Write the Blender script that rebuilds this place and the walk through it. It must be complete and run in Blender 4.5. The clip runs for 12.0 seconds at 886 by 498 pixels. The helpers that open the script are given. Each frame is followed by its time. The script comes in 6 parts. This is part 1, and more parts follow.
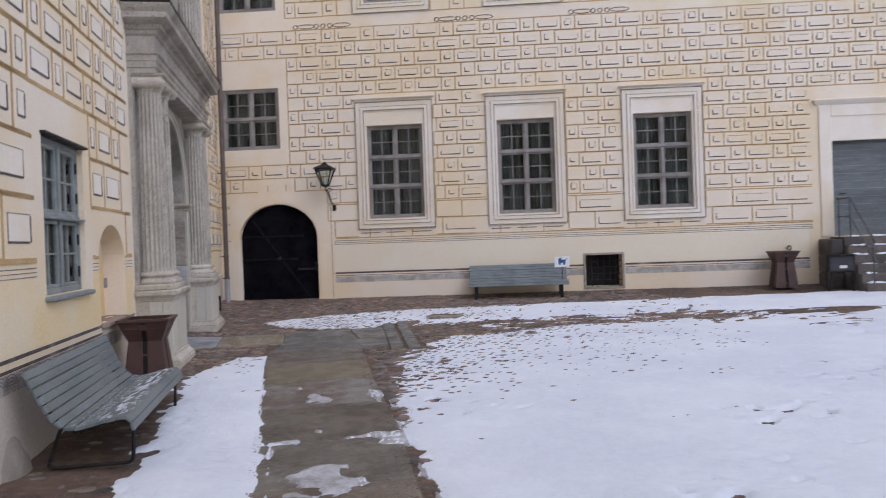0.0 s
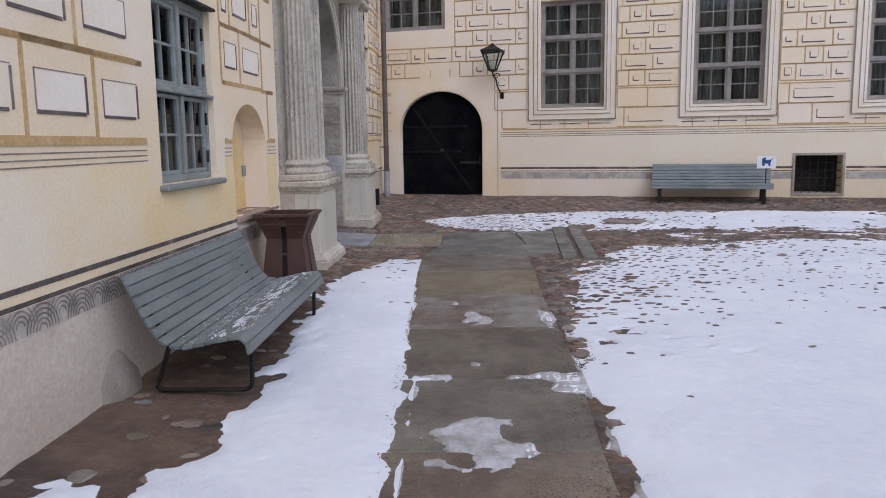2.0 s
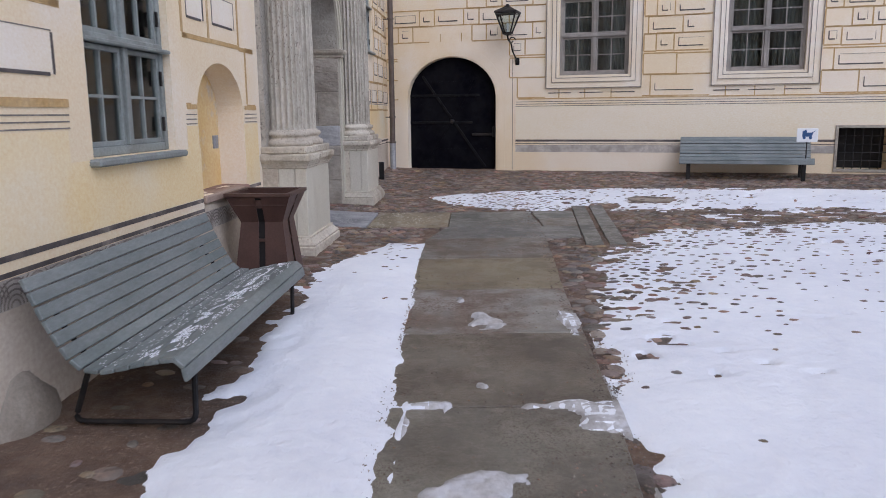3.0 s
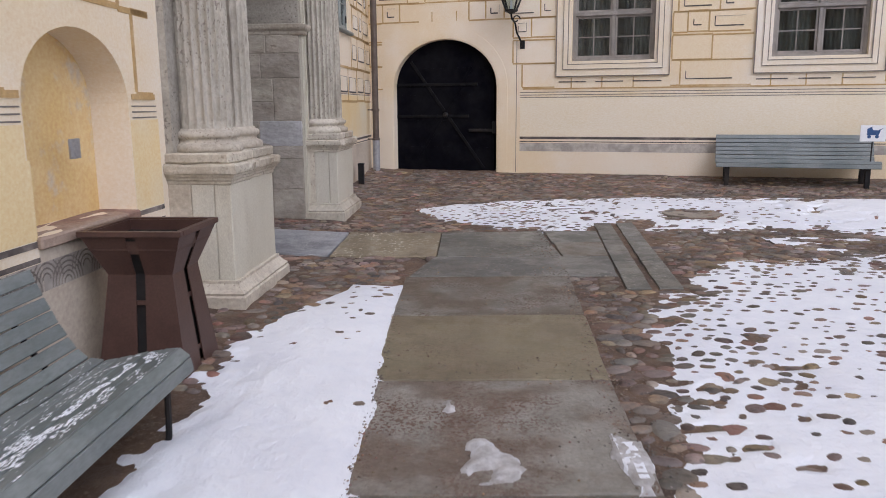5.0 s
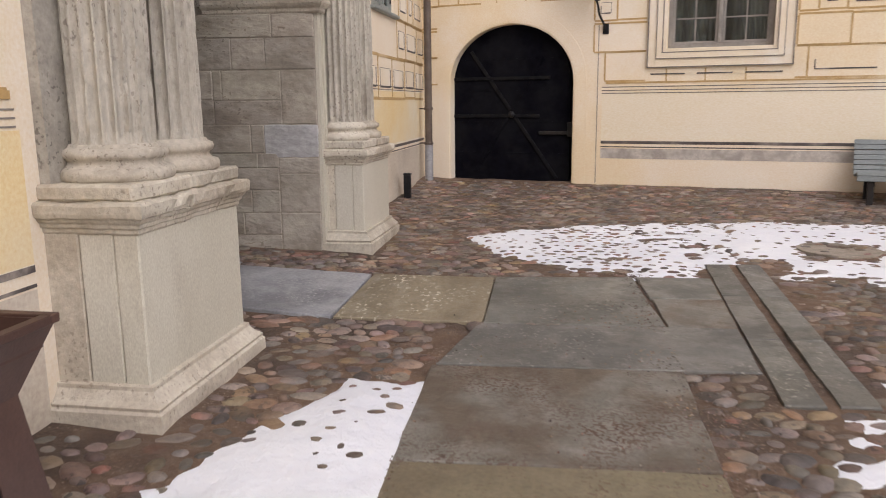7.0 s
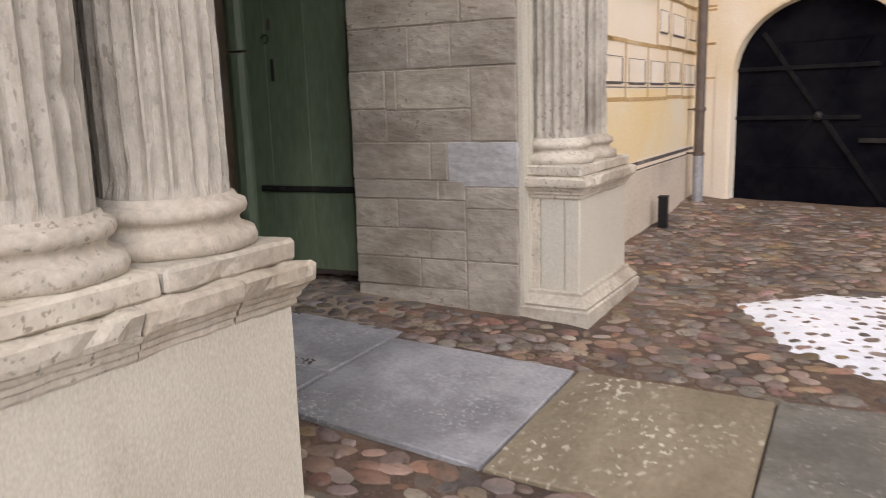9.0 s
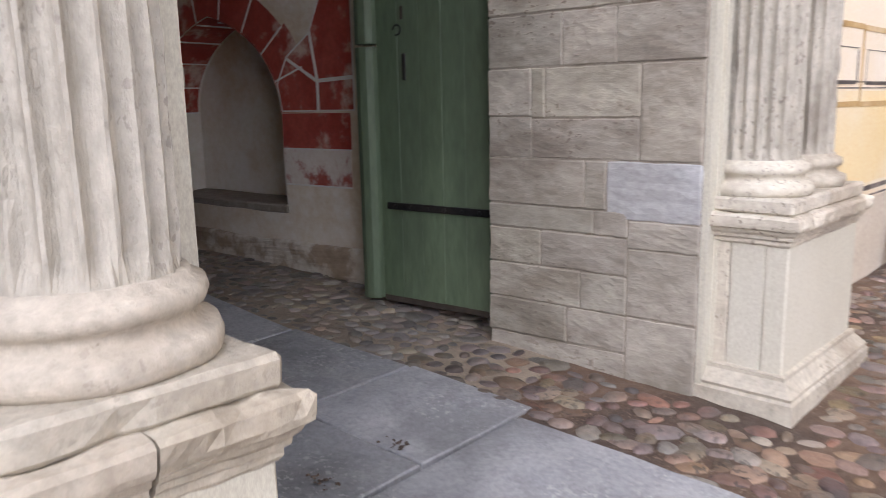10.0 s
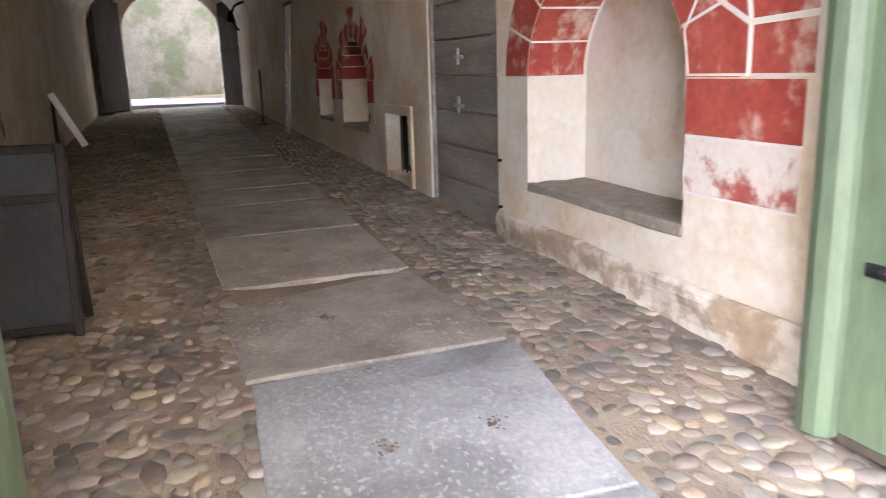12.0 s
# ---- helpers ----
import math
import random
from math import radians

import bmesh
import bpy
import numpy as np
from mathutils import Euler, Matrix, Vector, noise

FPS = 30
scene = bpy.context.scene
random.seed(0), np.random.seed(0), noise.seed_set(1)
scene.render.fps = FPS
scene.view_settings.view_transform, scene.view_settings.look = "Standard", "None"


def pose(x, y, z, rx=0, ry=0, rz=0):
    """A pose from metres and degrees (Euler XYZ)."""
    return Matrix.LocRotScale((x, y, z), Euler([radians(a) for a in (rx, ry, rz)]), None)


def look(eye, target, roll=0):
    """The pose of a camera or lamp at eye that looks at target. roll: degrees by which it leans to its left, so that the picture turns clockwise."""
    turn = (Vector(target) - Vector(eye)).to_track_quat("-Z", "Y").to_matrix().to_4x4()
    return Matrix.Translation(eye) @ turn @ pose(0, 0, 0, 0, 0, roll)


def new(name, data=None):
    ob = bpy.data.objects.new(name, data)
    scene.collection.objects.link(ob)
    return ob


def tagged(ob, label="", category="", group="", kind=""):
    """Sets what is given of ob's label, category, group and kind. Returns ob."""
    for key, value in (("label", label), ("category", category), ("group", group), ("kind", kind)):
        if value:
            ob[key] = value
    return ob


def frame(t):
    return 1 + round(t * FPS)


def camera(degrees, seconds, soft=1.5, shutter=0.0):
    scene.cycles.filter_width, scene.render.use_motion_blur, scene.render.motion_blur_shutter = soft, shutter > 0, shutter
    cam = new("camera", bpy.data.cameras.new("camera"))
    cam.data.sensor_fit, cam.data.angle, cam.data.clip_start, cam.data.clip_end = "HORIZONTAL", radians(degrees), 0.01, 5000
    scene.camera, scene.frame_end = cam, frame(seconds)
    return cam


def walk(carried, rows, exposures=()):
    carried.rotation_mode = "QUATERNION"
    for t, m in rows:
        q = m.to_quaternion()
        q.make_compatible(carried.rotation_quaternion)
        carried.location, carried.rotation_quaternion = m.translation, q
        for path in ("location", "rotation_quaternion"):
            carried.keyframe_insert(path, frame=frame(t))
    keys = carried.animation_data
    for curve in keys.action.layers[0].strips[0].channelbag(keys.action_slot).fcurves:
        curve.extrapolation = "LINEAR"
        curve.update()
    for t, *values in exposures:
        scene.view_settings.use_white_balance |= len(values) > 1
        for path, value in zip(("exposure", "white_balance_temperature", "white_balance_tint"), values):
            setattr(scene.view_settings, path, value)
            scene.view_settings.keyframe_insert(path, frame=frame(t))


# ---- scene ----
cam = camera(60.2, 12.0, soft=0.9, shutter=0.35)
PATH = [
    (0, (0.135, -0.141, 1.548), (0.528, 1.82, 1.528), -2.0),
    (0.5, (0.126, 0.14, 1.546), (0.359, 2.124, 1.449), -1.6),
    (1, (0.191, 0.473, 1.522), (0.299, 2.463, 1.354), -1.3),
    (1.5, (0.22, 0.902, 1.489), (0.236, 2.889, 1.261), -1.0),
    (2, (0.204, 1.416, 1.478), (0.168, 3.396, 1.199), -0.8),
    (2.5, (0.26, 1.941, 1.465), (0.196, 3.914, 1.145), -0.7),
    (2.7, (0.264, 2.168, 1.45), (0.194, 4.139, 1.117), -0.7),
    (4.3, (0.22, 4.034, 1.411), (0.16, 5.997, 1.035), -0.1),
    (4.5, (0.233, 4.248, 1.428), (0.173, 6.212, 1.054), -0.2),
    (5, (0.269, 4.81, 1.436), (0.207, 6.775, 1.067), -0.4),
    (5.5, (0.266, 5.359, 1.432), (0.193, 7.324, 1.064), -0.6),
    (6, (0.316, 5.851, 1.428), (0.21, 7.813, 1.057), -0.8),
    (6.5, (0.36, 6.411, 1.455), (0.196, 8.368, 1.079), -0.7),
    (6.7, (0.353, 6.644, 1.449), (0.159, 8.598, 1.072), -0.6),
    (8.3, (0.341, 8.317, 1.508), (-0.309, 10.173, 1.142), -1.6),
    (8.5, (0.322, 8.566, 1.506), (-0.404, 10.393, 1.136), -1.8),
    (9, (0.234, 9.099, 1.532), (-0.692, 10.831, 1.156), -1.7),
    (9.5, (0.069, 9.619, 1.562), (-1.054, 11.23, 1.183), -1.5),
    (10, (-0.139, 10.149, 1.585), (-1.455, 11.606, 1.207), -1.2),
    (10.3, (-0.311, 10.376, 1.578), (-1.728, 11.734, 1.195), -0.9),
    (10.5, (-0.455, 10.66, 1.604), (-1.945, 11.934, 1.209), -1.3),
    (11, (-0.82, 11.06, 1.6), (-2.497, 12.076, 1.205), -1.7),
    (11.5, (-1.276, 11.366, 1.58), (-3.085, 12.113, 1.167), -1.4),
    (12, (-1.767, 11.604, 1.603), (-3.642, 12.129, 1.144), -1.8),
]
EXPOSURES = [(0.0, 0.10, 5550, 18), (2.5, 0.22, 5550, 18), (5.0, 0.38, 5880, 18), (6.0, 0.40, 6230, 18), (6.5, 0.49, 6380, 18), (8.5, 0.78, 6550, 18), (9.5, 1.07, 6120, 18), (10.0, 1.35, 5950, 18),
             (10.5, 1.8, 5850, 18), (11.0, 3.05, 5900, 18), (11.5, 3.9, 6000, 18), (12.0, 4.4, 6050, 18)]
walk(cam, [(t, look(eye, target, roll)) for t, eye, target, roll in PATH], EXPOSURES)

# ---------------------------------------------------------------- light
world = bpy.data.worlds.new("sky")
scene.world = world
world.use_nodes = True
wn = world.node_tree.nodes
sky = wn.new("ShaderNodeTexSky")
sky.sky_type, sky.sun_disc = "NISHITA", False
sky.sun_elevation, sky.sun_rotation = radians(42), radians(151)
sky.air_density, sky.dust_density, sky.ozone_density = 1.0, 2.0, 1.0
hsv = wn.new("ShaderNodeHueSaturation")
hsv.inputs["Saturation"].default_value = 0.30
world.node_tree.links.new(sky.outputs[0], hsv.inputs["Color"])
world.node_tree.links.new(hsv.outputs[0], wn["Background"].inputs["Color"])
wn["Background"].inputs["Strength"].default_value = 0.15
sun = new("sun", bpy.data.lights.new("sun", "SUN"))
sun.data.energy, sun.data.angle, sun.data.color = 0.36, radians(70), (1.0, 0.98, 0.95)
sun.matrix_world = look((6, -11, 11), (0, 0, 0))

# ---------------------------------------------------------------- materials
def mat(name, c1, c2, scale=3.0, c3=None, scale3=0.5, rough=0.8, bump=0.25, bscale=40.0, bdist=0.01,
        piece=0.0, island=0.0, metal=0.0, stretch=(1, 1, 1), rough2=None, low=0.42, high=0.6, spec=0.5, speck=None, speck_scale=90.0, speck_at=0.60):
    """Two-scale mottled surface in world metres; piece / island vary the tone from piece to piece."""
    m = bpy.data.materials.new(name)
    m.use_nodes = True
    n, l = m.node_tree.nodes, m.node_tree.links
    b = n["Principled BSDF"]
    geo = n.new("ShaderNodeNewGeometry")
    mp = n.new("ShaderNodeMapping")
    mp.inputs["Scale"].default_value = stretch
    l.new(geo.outputs["Position"], mp.inputs["Vector"])

    def noise_at(sc, detail=8.0, rgh=0.6):
        t = n.new("ShaderNodeTexNoise")
        t.inputs["Scale"].default_value, t.inputs["Detail"].default_value, t.inputs["Roughness"].default_value = sc, detail, rgh
        l.new(mp.outputs[0], t.inputs["Vector"])
        return t

    def ramp(src, a, z):
        r = n.new("ShaderNodeMapRange")
        r.inputs["From Min"].default_value, r.inputs["From Max"].default_value = a, z
        r.interpolation_type = "SMOOTHSTEP"
        l.new(src, r.inputs["Value"])
        return r.outputs[0]

    def mix(f, a, z, mode="MIX"):
        x = n.new("ShaderNodeMix")
        x.data_type, x.blend_type = "RGBA", mode
        for sock, val in ((0, f), (6, a), (7, z)):
            if hasattr(val, "links"):
                l.new(val, x.inputs[sock])
            elif sock:
                x.inputs[sock].default_value = (*val, 1)
            else:
                x.inputs[sock].default_value = val
        return x.outputs[2]

    col = mix(ramp(noise_at(scale).outputs[0], 0.35, 0.65), c1, c2)
    if c3:
        col = mix(ramp(noise_at(scale3).outputs[0], low, high), col, c3)
    if speck:
        grit = ramp(noise_at(speck_scale, 3.0, 0.5).outputs[0], speck_at, speck_at + 0.05)
        patch = ramp(noise_at(1.9).outputs[0], 0.42, 0.62)
        both = n.new("ShaderNodeMath")
        both.operation = "MULTIPLY"
        l.new(grit, both.inputs[0])
        l.new(patch, both.inputs[1])
        col = mix(both.outputs[0], col, speck)
    for amount, src in ((piece, ("ShaderNodeObjectInfo", "Random")), (island, ("ShaderNodeNewGeometry", "Random Per Island"))):
        if amount:
            o = n.new(src[0])
            h = n.new("ShaderNodeHueSaturation")
            k = n.new("ShaderNodeMapRange")
            k.inputs["To Min"].default_value, k.inputs["To Max"].default_value = 1 - amount, 1 + amount
            l.new(o.outputs[src[1]], k.inputs["Value"])
            l.new(k.outputs[0], h.inputs["Value"])
            l.new(col, h.inputs["Color"])
            k2 = n.new("ShaderNodeMath")
            k2.operation = "FRACT"
            k3 = n.new("ShaderNodeMath")
            k3.operation = "MULTIPLY"
            k3.inputs[1].default_value = 7.31
            l.new(o.outputs[src[1]], k3.inputs[0])
            l.new(k3.outputs[0], k2.inputs[0])
            k4 = n.new("ShaderNodeMapRange")
            k4.inputs["To Min"].default_value, k4.inputs["To Max"].default_value = 1 - 0.9 * amount, 1 + 0.6 * amount
            l.new(k2.outputs[0], k4.inputs["Value"])
            l.new(k4.outputs[0], h.inputs["Saturation"])
            k5, k6, k7 = n.new("ShaderNodeMath"), n.new("ShaderNodeMath"), n.new("ShaderNodeMapRange")
            k5.operation, k6.operation = "MULTIPLY", "FRACT"
            k5.inputs[1].default_value = 23.7
            k7.inputs["To Min"].default_value, k7.inputs["To Max"].default_value = 0.5 - 0.055 * amount, 0.5 + 0.08 * amount
            l.new(o.outputs[src[1]], k5.inputs[0])
            l.new(k5.outputs[0], k6.inputs[0])
            l.new(k6.outputs[0], k7.inputs["Value"])
            l.new(k7.outputs[0], h.inputs["Hue"])
            col = h.outputs[0]
    fine = noise_at(bscale, 6.0, 0.65)
    col = mix(0.18, col, ramp_colour(n, l, fine.outputs[0]), "OVERLAY")
    l.new(col, b.inputs["Base Color"])
    if rough2 is None:
        b.inputs["Roughness"].default_value = rough
    else:
        r = n.new("ShaderNodeMapRange")
        r.inputs["To Min"].default_value, r.inputs["To Max"].default_value = rough, rough2
        l.new(ramp(noise_at(scale * 1.7).outputs[0], 0.4, 0.6), r.inputs["Value"])
        l.new(r.outputs[0], b.inputs["Roughness"])
    b.inputs["Metallic"].default_value = metal
    b.inputs["Specular IOR Level"].default_value = spec
    if bump:
        bp = n.new("ShaderNodeBump")
        bp.inputs["Strength"].default_value, bp.inputs["Distance"].default_value = bump, bdist
        l.new(fine.outputs[0], bp.inputs["Height"])
        l.new(bp.outputs[0], b.inputs["Normal"])
    return m


def ramp_colour(n, l, src):
    r = n.new("ShaderNodeMapRange")
    r.inputs["From Min"].default_value, r.inputs["From Max"].default_value = 0.3, 0.7
    l.new(src, r.inputs["Value"])
    c = n.new("ShaderNodeCombineColor")
    for i in range(3):
        l.new(r.outputs[0], c.inputs[i])
    return c.outputs[0]


def glass_mat():
    m = bpy.data.materials.new("window_glass")
    m.use_nodes = True
    n, l = m.node_tree.nodes, m.node_tree.links
    n.remove(n["Principled BSDF"])
    tr, gl, mx, fr = n.new("ShaderNodeBsdfTransparent"), n.new("ShaderNodeBsdfGlossy"), n.new("ShaderNodeMixShader"), n.new("ShaderNodeFresnel")
    tr.inputs[0].default_value = (0.8, 0.86, 0.86, 1)
    gl.inputs["Roughness"].default_value = 0.03
    fr.inputs[0].default_value = 1.5
    l.new(fr.outputs[0], mx.inputs[0])
    l.new(tr.outputs[0], mx.inputs[1])
    l.new(gl.outputs[0], mx.inputs[2])
    l.new(mx.outputs[0], n["Material Output"].inputs[0])
    return m


PLASTER = mat("plaster_cream", (0.80, 0.69, 0.535), (0.82, 0.725, 0.58), 1.3, (0.78, 0.64, 0.43), 0.45, bump=0.15, bscale=55)
PLASTER_YELLOW = mat("plaster_ochre_wash", (0.79, 0.60, 0.30), (0.80, 0.635, 0.355), 0.8, (0.80, 0.71, 0.54), 0.55, bump=0.12, bscale=50, low=0.38, high=0.66)
PLASTER_WASH = mat("plaster_faint_wash", (0.79, 0.69, 0.51), (0.80, 0.71, 0.55), 1.0, (0.79, 0.65, 0.41), 0.6, bump=0.15, bscale=50, stretch=(0.6, 0.6, 1.2), low=0.52, high=0.8)
PLASTER_PALE = mat("plaster_pale_panel", (0.81, 0.725, 0.60), (0.83, 0.76, 0.65), 2.5, (0.78, 0.67, 0.50), 0.7, bump=0.12, bscale=60)
NICHE_OCHRE = mat("niche_ochre", (0.72, 0.50, 0.21), (0.75, 0.56, 0.28), 2.0, (0.62, 0.55, 0.45), 3.2, bump=0.2, bscale=40, low=0.55, high=0.7)
PLASTER_BASE = mat("plaster_plinth", (0.57, 0.49, 0.385), (0.62, 0.545, 0.445), 1.8, (0.40, 0.33, 0.26), 0.9, bump=0.3, bscale=35, low=0.48, high=0.75)
PLASTER_HALL = mat("plaster_passage", (0.84, 0.79, 0.71), (0.78, 0.71, 0.60), 1.6, (0.70, 0.58, 0.43), 1.1, bump=0.4, bscale=18, bdist=0.02)
OCHRE = mat("painted_ochre_joint", (0.46, 0.295, 0.115), (0.53, 0.365, 0.17), 6, (0.62, 0.47, 0.28), 1.5, bump=0.1, low=0.52, high=0.7)
LINE = mat("painted_dark_line", (0.07, 0.06, 0.055), (0.12, 0.10, 0.09), 8, (0.34, 0.29, 0.25), 2.2, bump=0.1, low=0.5, high=0.7)
LINE_GREY = mat("painted_grey_line", (0.17, 0.145, 0.125), (0.24, 0.205, 0.175), 8, (0.40, 0.34, 0.28), 2.0, bump=0.1, low=0.5, high=0.7)
FRIEZE = mat("painted_frieze", (0.46, 0.42, 0.36), (0.55, 0.5, 0.44), 14, (0.36, 0.32, 0.28), 5, bump=0.2)
STONE = mat("limestone", (0.48, 0.43, 0.345), (0.57, 0.52, 0.425), 4.0, (0.36, 0.305, 0.235), 1.5, bump=0.5, bscale=30, bdist=0.015, low=0.48, high=0.7, piece=0.06, speck=(0.29, 0.245, 0.195), speck_scale=45, speck_at=0.6)
STONE_GRIME = mat("grimy_limestone", (0.33, 0.30, 0.25), (0.42, 0.385, 0.325), 4.0, (0.22, 0.195, 0.16), 1.4, bump=0.5, bscale=35, bdist=0.015, low=0.45, high=0.68, speck=(0.16, 0.14, 0.115), speck_scale=40)
STONE_FLUTED = mat("limestone_weathered", (0.40, 0.365, 0.30), (0.49, 0.45, 0.375), 5.0, (0.25, 0.215, 0.175), 2.6, bump=0.8, bscale=26, bdist=0.018, stretch=(1, 1, 0.6), low=0.48, high=0.74, speck=(0.25, 0.215, 0.18), speck_scale=55, speck_at=0.59)
STONE_DIE = mat("limestone_smooth", (0.51, 0.475, 0.385), (0.56, 0.525, 0.435), 1.4, (0.42, 0.375, 0.295), 2.4, bump=0.06, bscale=140, piece=0.05, stretch=(1, 1, 0.5), low=0.54, high=0.8)
STONE_BLOCK = mat("ashlar_block", (0.30, 0.265, 0.213), (0.40, 0.358, 0.295), 3.0, (0.22, 0.185, 0.145), 1.6, bump=0.5, bscale=15, bdist=0.02, piece=0.12, stretch=(0.8, 0.8, 1.5), low=0.5, high=0.72, speck=(0.19, 0.155, 0.12), speck_scale=30, speck_at=0.6)
STONE_BLUE = mat("ashlar_blue_block", (0.42, 0.42, 0.42), (0.50, 0.50, 0.50), 5.0, (0.36, 0.35, 0.34), 2.0, bump=0.4, bscale=25, stretch=(0.8, 0.8, 1.5))
STONE_STEP = mat("dark_step_stone", (0.115, 0.095, 0.08), (0.16, 0.135, 0.115), 5, (0.08, 0.07, 0.06), 2, bump=0.6, bscale=25, bdist=0.015, piece=0.12)
SILL_BROWN = mat("red_brown_sill", (0.22, 0.13, 0.10), (0.30, 0.185, 0.14), 7, (0.36, 0.27, 0.21), 3.0, bump=0.6, bscale=40)
MORTAR = mat("lime_mortar", (0.26, 0.225, 0.18), (0.34, 0.295, 0.24), 9, bump=0.5, bscale=60)
SLAB = mat("paving_slab", (0.155, 0.13, 0.098), (0.215, 0.185, 0.145), 3.2, (0.12, 0.097, 0.075), 1.6, rough=0.35, rough2=0.75, bump=0.6, bscale=45, piece=0.28, speck=(0.095, 0.06, 0.042), speck_scale=75, speck_at=0.54)
SLAB_OLIVE = mat("olive_limestone_slab", (0.20, 0.17, 0.108), (0.245, 0.21, 0.14), 2.2, (0.17, 0.138, 0.09), 1.1, rough=0.4, rough2=0.7, bump=0.35, bscale=40, speck=(0.14, 0.085, 0.055), speck_scale=60, speck_at=0.58)
SLAB_GRIT = mat("grey_slab_with_grit", (0.20, 0.185, 0.155), (0.27, 0.25, 0.215), 3.4, (0.15, 0.115, 0.085), 2.0, rough=0.45, rough2=0.8, bump=0.7, bscale=50, piece=0.12, speck=(0.12, 0.07, 0.048), speck_scale=55, speck_at=0.50)
SLAB_WARM = mat("dusty_grey_slab", (0.33, 0.30, 0.26), (0.40, 0.37, 0.325), 2.5, (0.27, 0.24, 0.205), 1.3, rough=0.4, rough2=0.8, bump=0.5, bscale=40, piece=0.12, speck=(0.46, 0.43, 0.38), speck_scale=30, speck_at=0.58)
SLAB_TAN = mat("tan_limestone_slab", (0.26, 0.215, 0.145), (0.33, 0.275, 0.19), 2.4, (0.22, 0.18, 0.12), 1.2, rough=0.4, rough2=0.75, bump=0.5, bscale=30, speck=(0.62, 0.57, 0.46), speck_scale=20, speck_at=0.58, stretch=(1.4, 0.8, 1))
SLAB_DARK = mat("dark_grey_slab", (0.17, 0.165, 0.145), (0.22, 0.21, 0.185), 3.0, (0.13, 0.125, 0.11), 1.4, rough=0.4, rough2=0.75, bump=0.4, bscale=40, piece=0.15, speck=(0.33, 0.31, 0.27), speck_scale=35, speck_at=0.6)
SLAB_BLUE = mat("blue_grey_slab", (0.28, 0.285, 0.295), (0.355, 0.355, 0.36), 2.5, (0.21, 0.21, 0.215), 1.3, rough=0.4, rough2=0.8, bump=0.5, bscale=40, piece=0.14, speck=(0.40, 0.395, 0.385), speck_scale=38, speck_at=0.57)
SOIL = mat("sandy_joint_soil", (0.14, 0.088, 0.057), (0.195, 0.128, 0.085), 6, (0.09, 0.062, 0.046), 0.8, rough=0.6, rough2=0.9, bump=0.9, bscale=60, bdist=0.02, speck=(0.26, 0.19, 0.14), speck_scale=60)
SOIL_HALL = mat("dusty_joint_sand", (0.27, 0.215, 0.16), (0.33, 0.27, 0.20), 5, (0.22, 0.175, 0.13), 0.8, rough=0.9, bump=0.6, bscale=70, bdist=0.015, speck=(0.16, 0.13, 0.10), speck_scale=60)
COBBLE = mat("cobble_yard", (0.215, 0.135, 0.10), (0.28, 0.19, 0.14), 4, (0.15, 0.12, 0.10), 2.5, rough=0.45, rough2=0.75, bump=0.6, bscale=35, bdist=0.012, piece=0.46, speck=(0.095, 0.07, 0.055), speck_scale=26, speck_at=0.56)
COBBLE_JOINED = mat("cobble_yard_field", (0.19, 0.12, 0.09), (0.25, 0.17, 0.125), 4, (0.13, 0.105, 0.088), 2.5, rough=0.45, rough2=0.75, bump=0.5, bscale=35, bdist=0.012, island=0.48, speck=(0.095, 0.07, 0.055), speck_scale=26, speck_at=0.56)
COBBLE_HALL = mat("cobble_passage", (0.25, 0.197, 0.15), (0.32, 0.26, 0.20), 4, (0.175, 0.15, 0.13), 2.5, rough=0.7, bump=0.4, bscale=40, island=0.42)
SNOW = mat("snow", (0.84, 0.86, 0.90), (0.88, 0.90, 0.93), 2.0, (0.80, 0.82, 0.87), 0.6, rough=0.7, bump=0.7, bscale=11, bdist=0.035)
ICE = mat("trodden_ice", (0.34, 0.32, 0.30), (0.52, 0.51, 0.51), 9.0, (0.58, 0.58, 0.60), 6.0, rough=0.35, rough2=0.7, bump=0.5, bscale=30, low=0.5, high=0.62)
BENCH_PAINT = mat("bench_grey_green_paint", (0.125, 0.148, 0.145), (0.15, 0.172, 0.168), 5, (0.19, 0.21, 0.205), 2.0, rough=0.45, bump=0.12, bscale=60, piece=0.08, stretch=(1, 0.3, 1))
GATE_IRON = mat("tarred_gate_iron", (0.003, 0.003, 0.005), (0.005, 0.005, 0.008), 5, (0.008, 0.008, 0.010), 2, rough=0.7, rough2=0.9, bump=0.35, bscale=12, bdist=0.02, spec=0.04)
GATE_STRAP = mat("tarred_strap_iron", (0.0045, 0.0045, 0.006), (0.008, 0.008, 0.01), 8, (0.012, 0.011, 0.011), 3, rough=0.6, rough2=0.8, bump=0.3, bscale=40, spec=0.12)
IRON = mat("black_iron", (0.006, 0.006, 0.007), (0.012, 0.0115, 0.012), 8, (0.024, 0.02, 0.018), 3, rough=0.45, rough2=0.65, bump=0.3, bscale=40, spec=0.3)
CORTEN = mat("brown_steel", (0.062, 0.030, 0.023), (0.08, 0.041, 0.031), 4, (0.12, 0.065, 0.045), 1.8, rough=0.5, bump=0.12, bscale=80, low=0.55, high=0.75)
GREEN = mat("green_door_paint", (0.125, 0.17, 0.10), (0.145, 0.195, 0.118), 3, (0.10, 0.135, 0.082), 1.6, rough=0.5, bump=0.2, bscale=25, stretch=(1, 1, 0.25), piece=0.05)
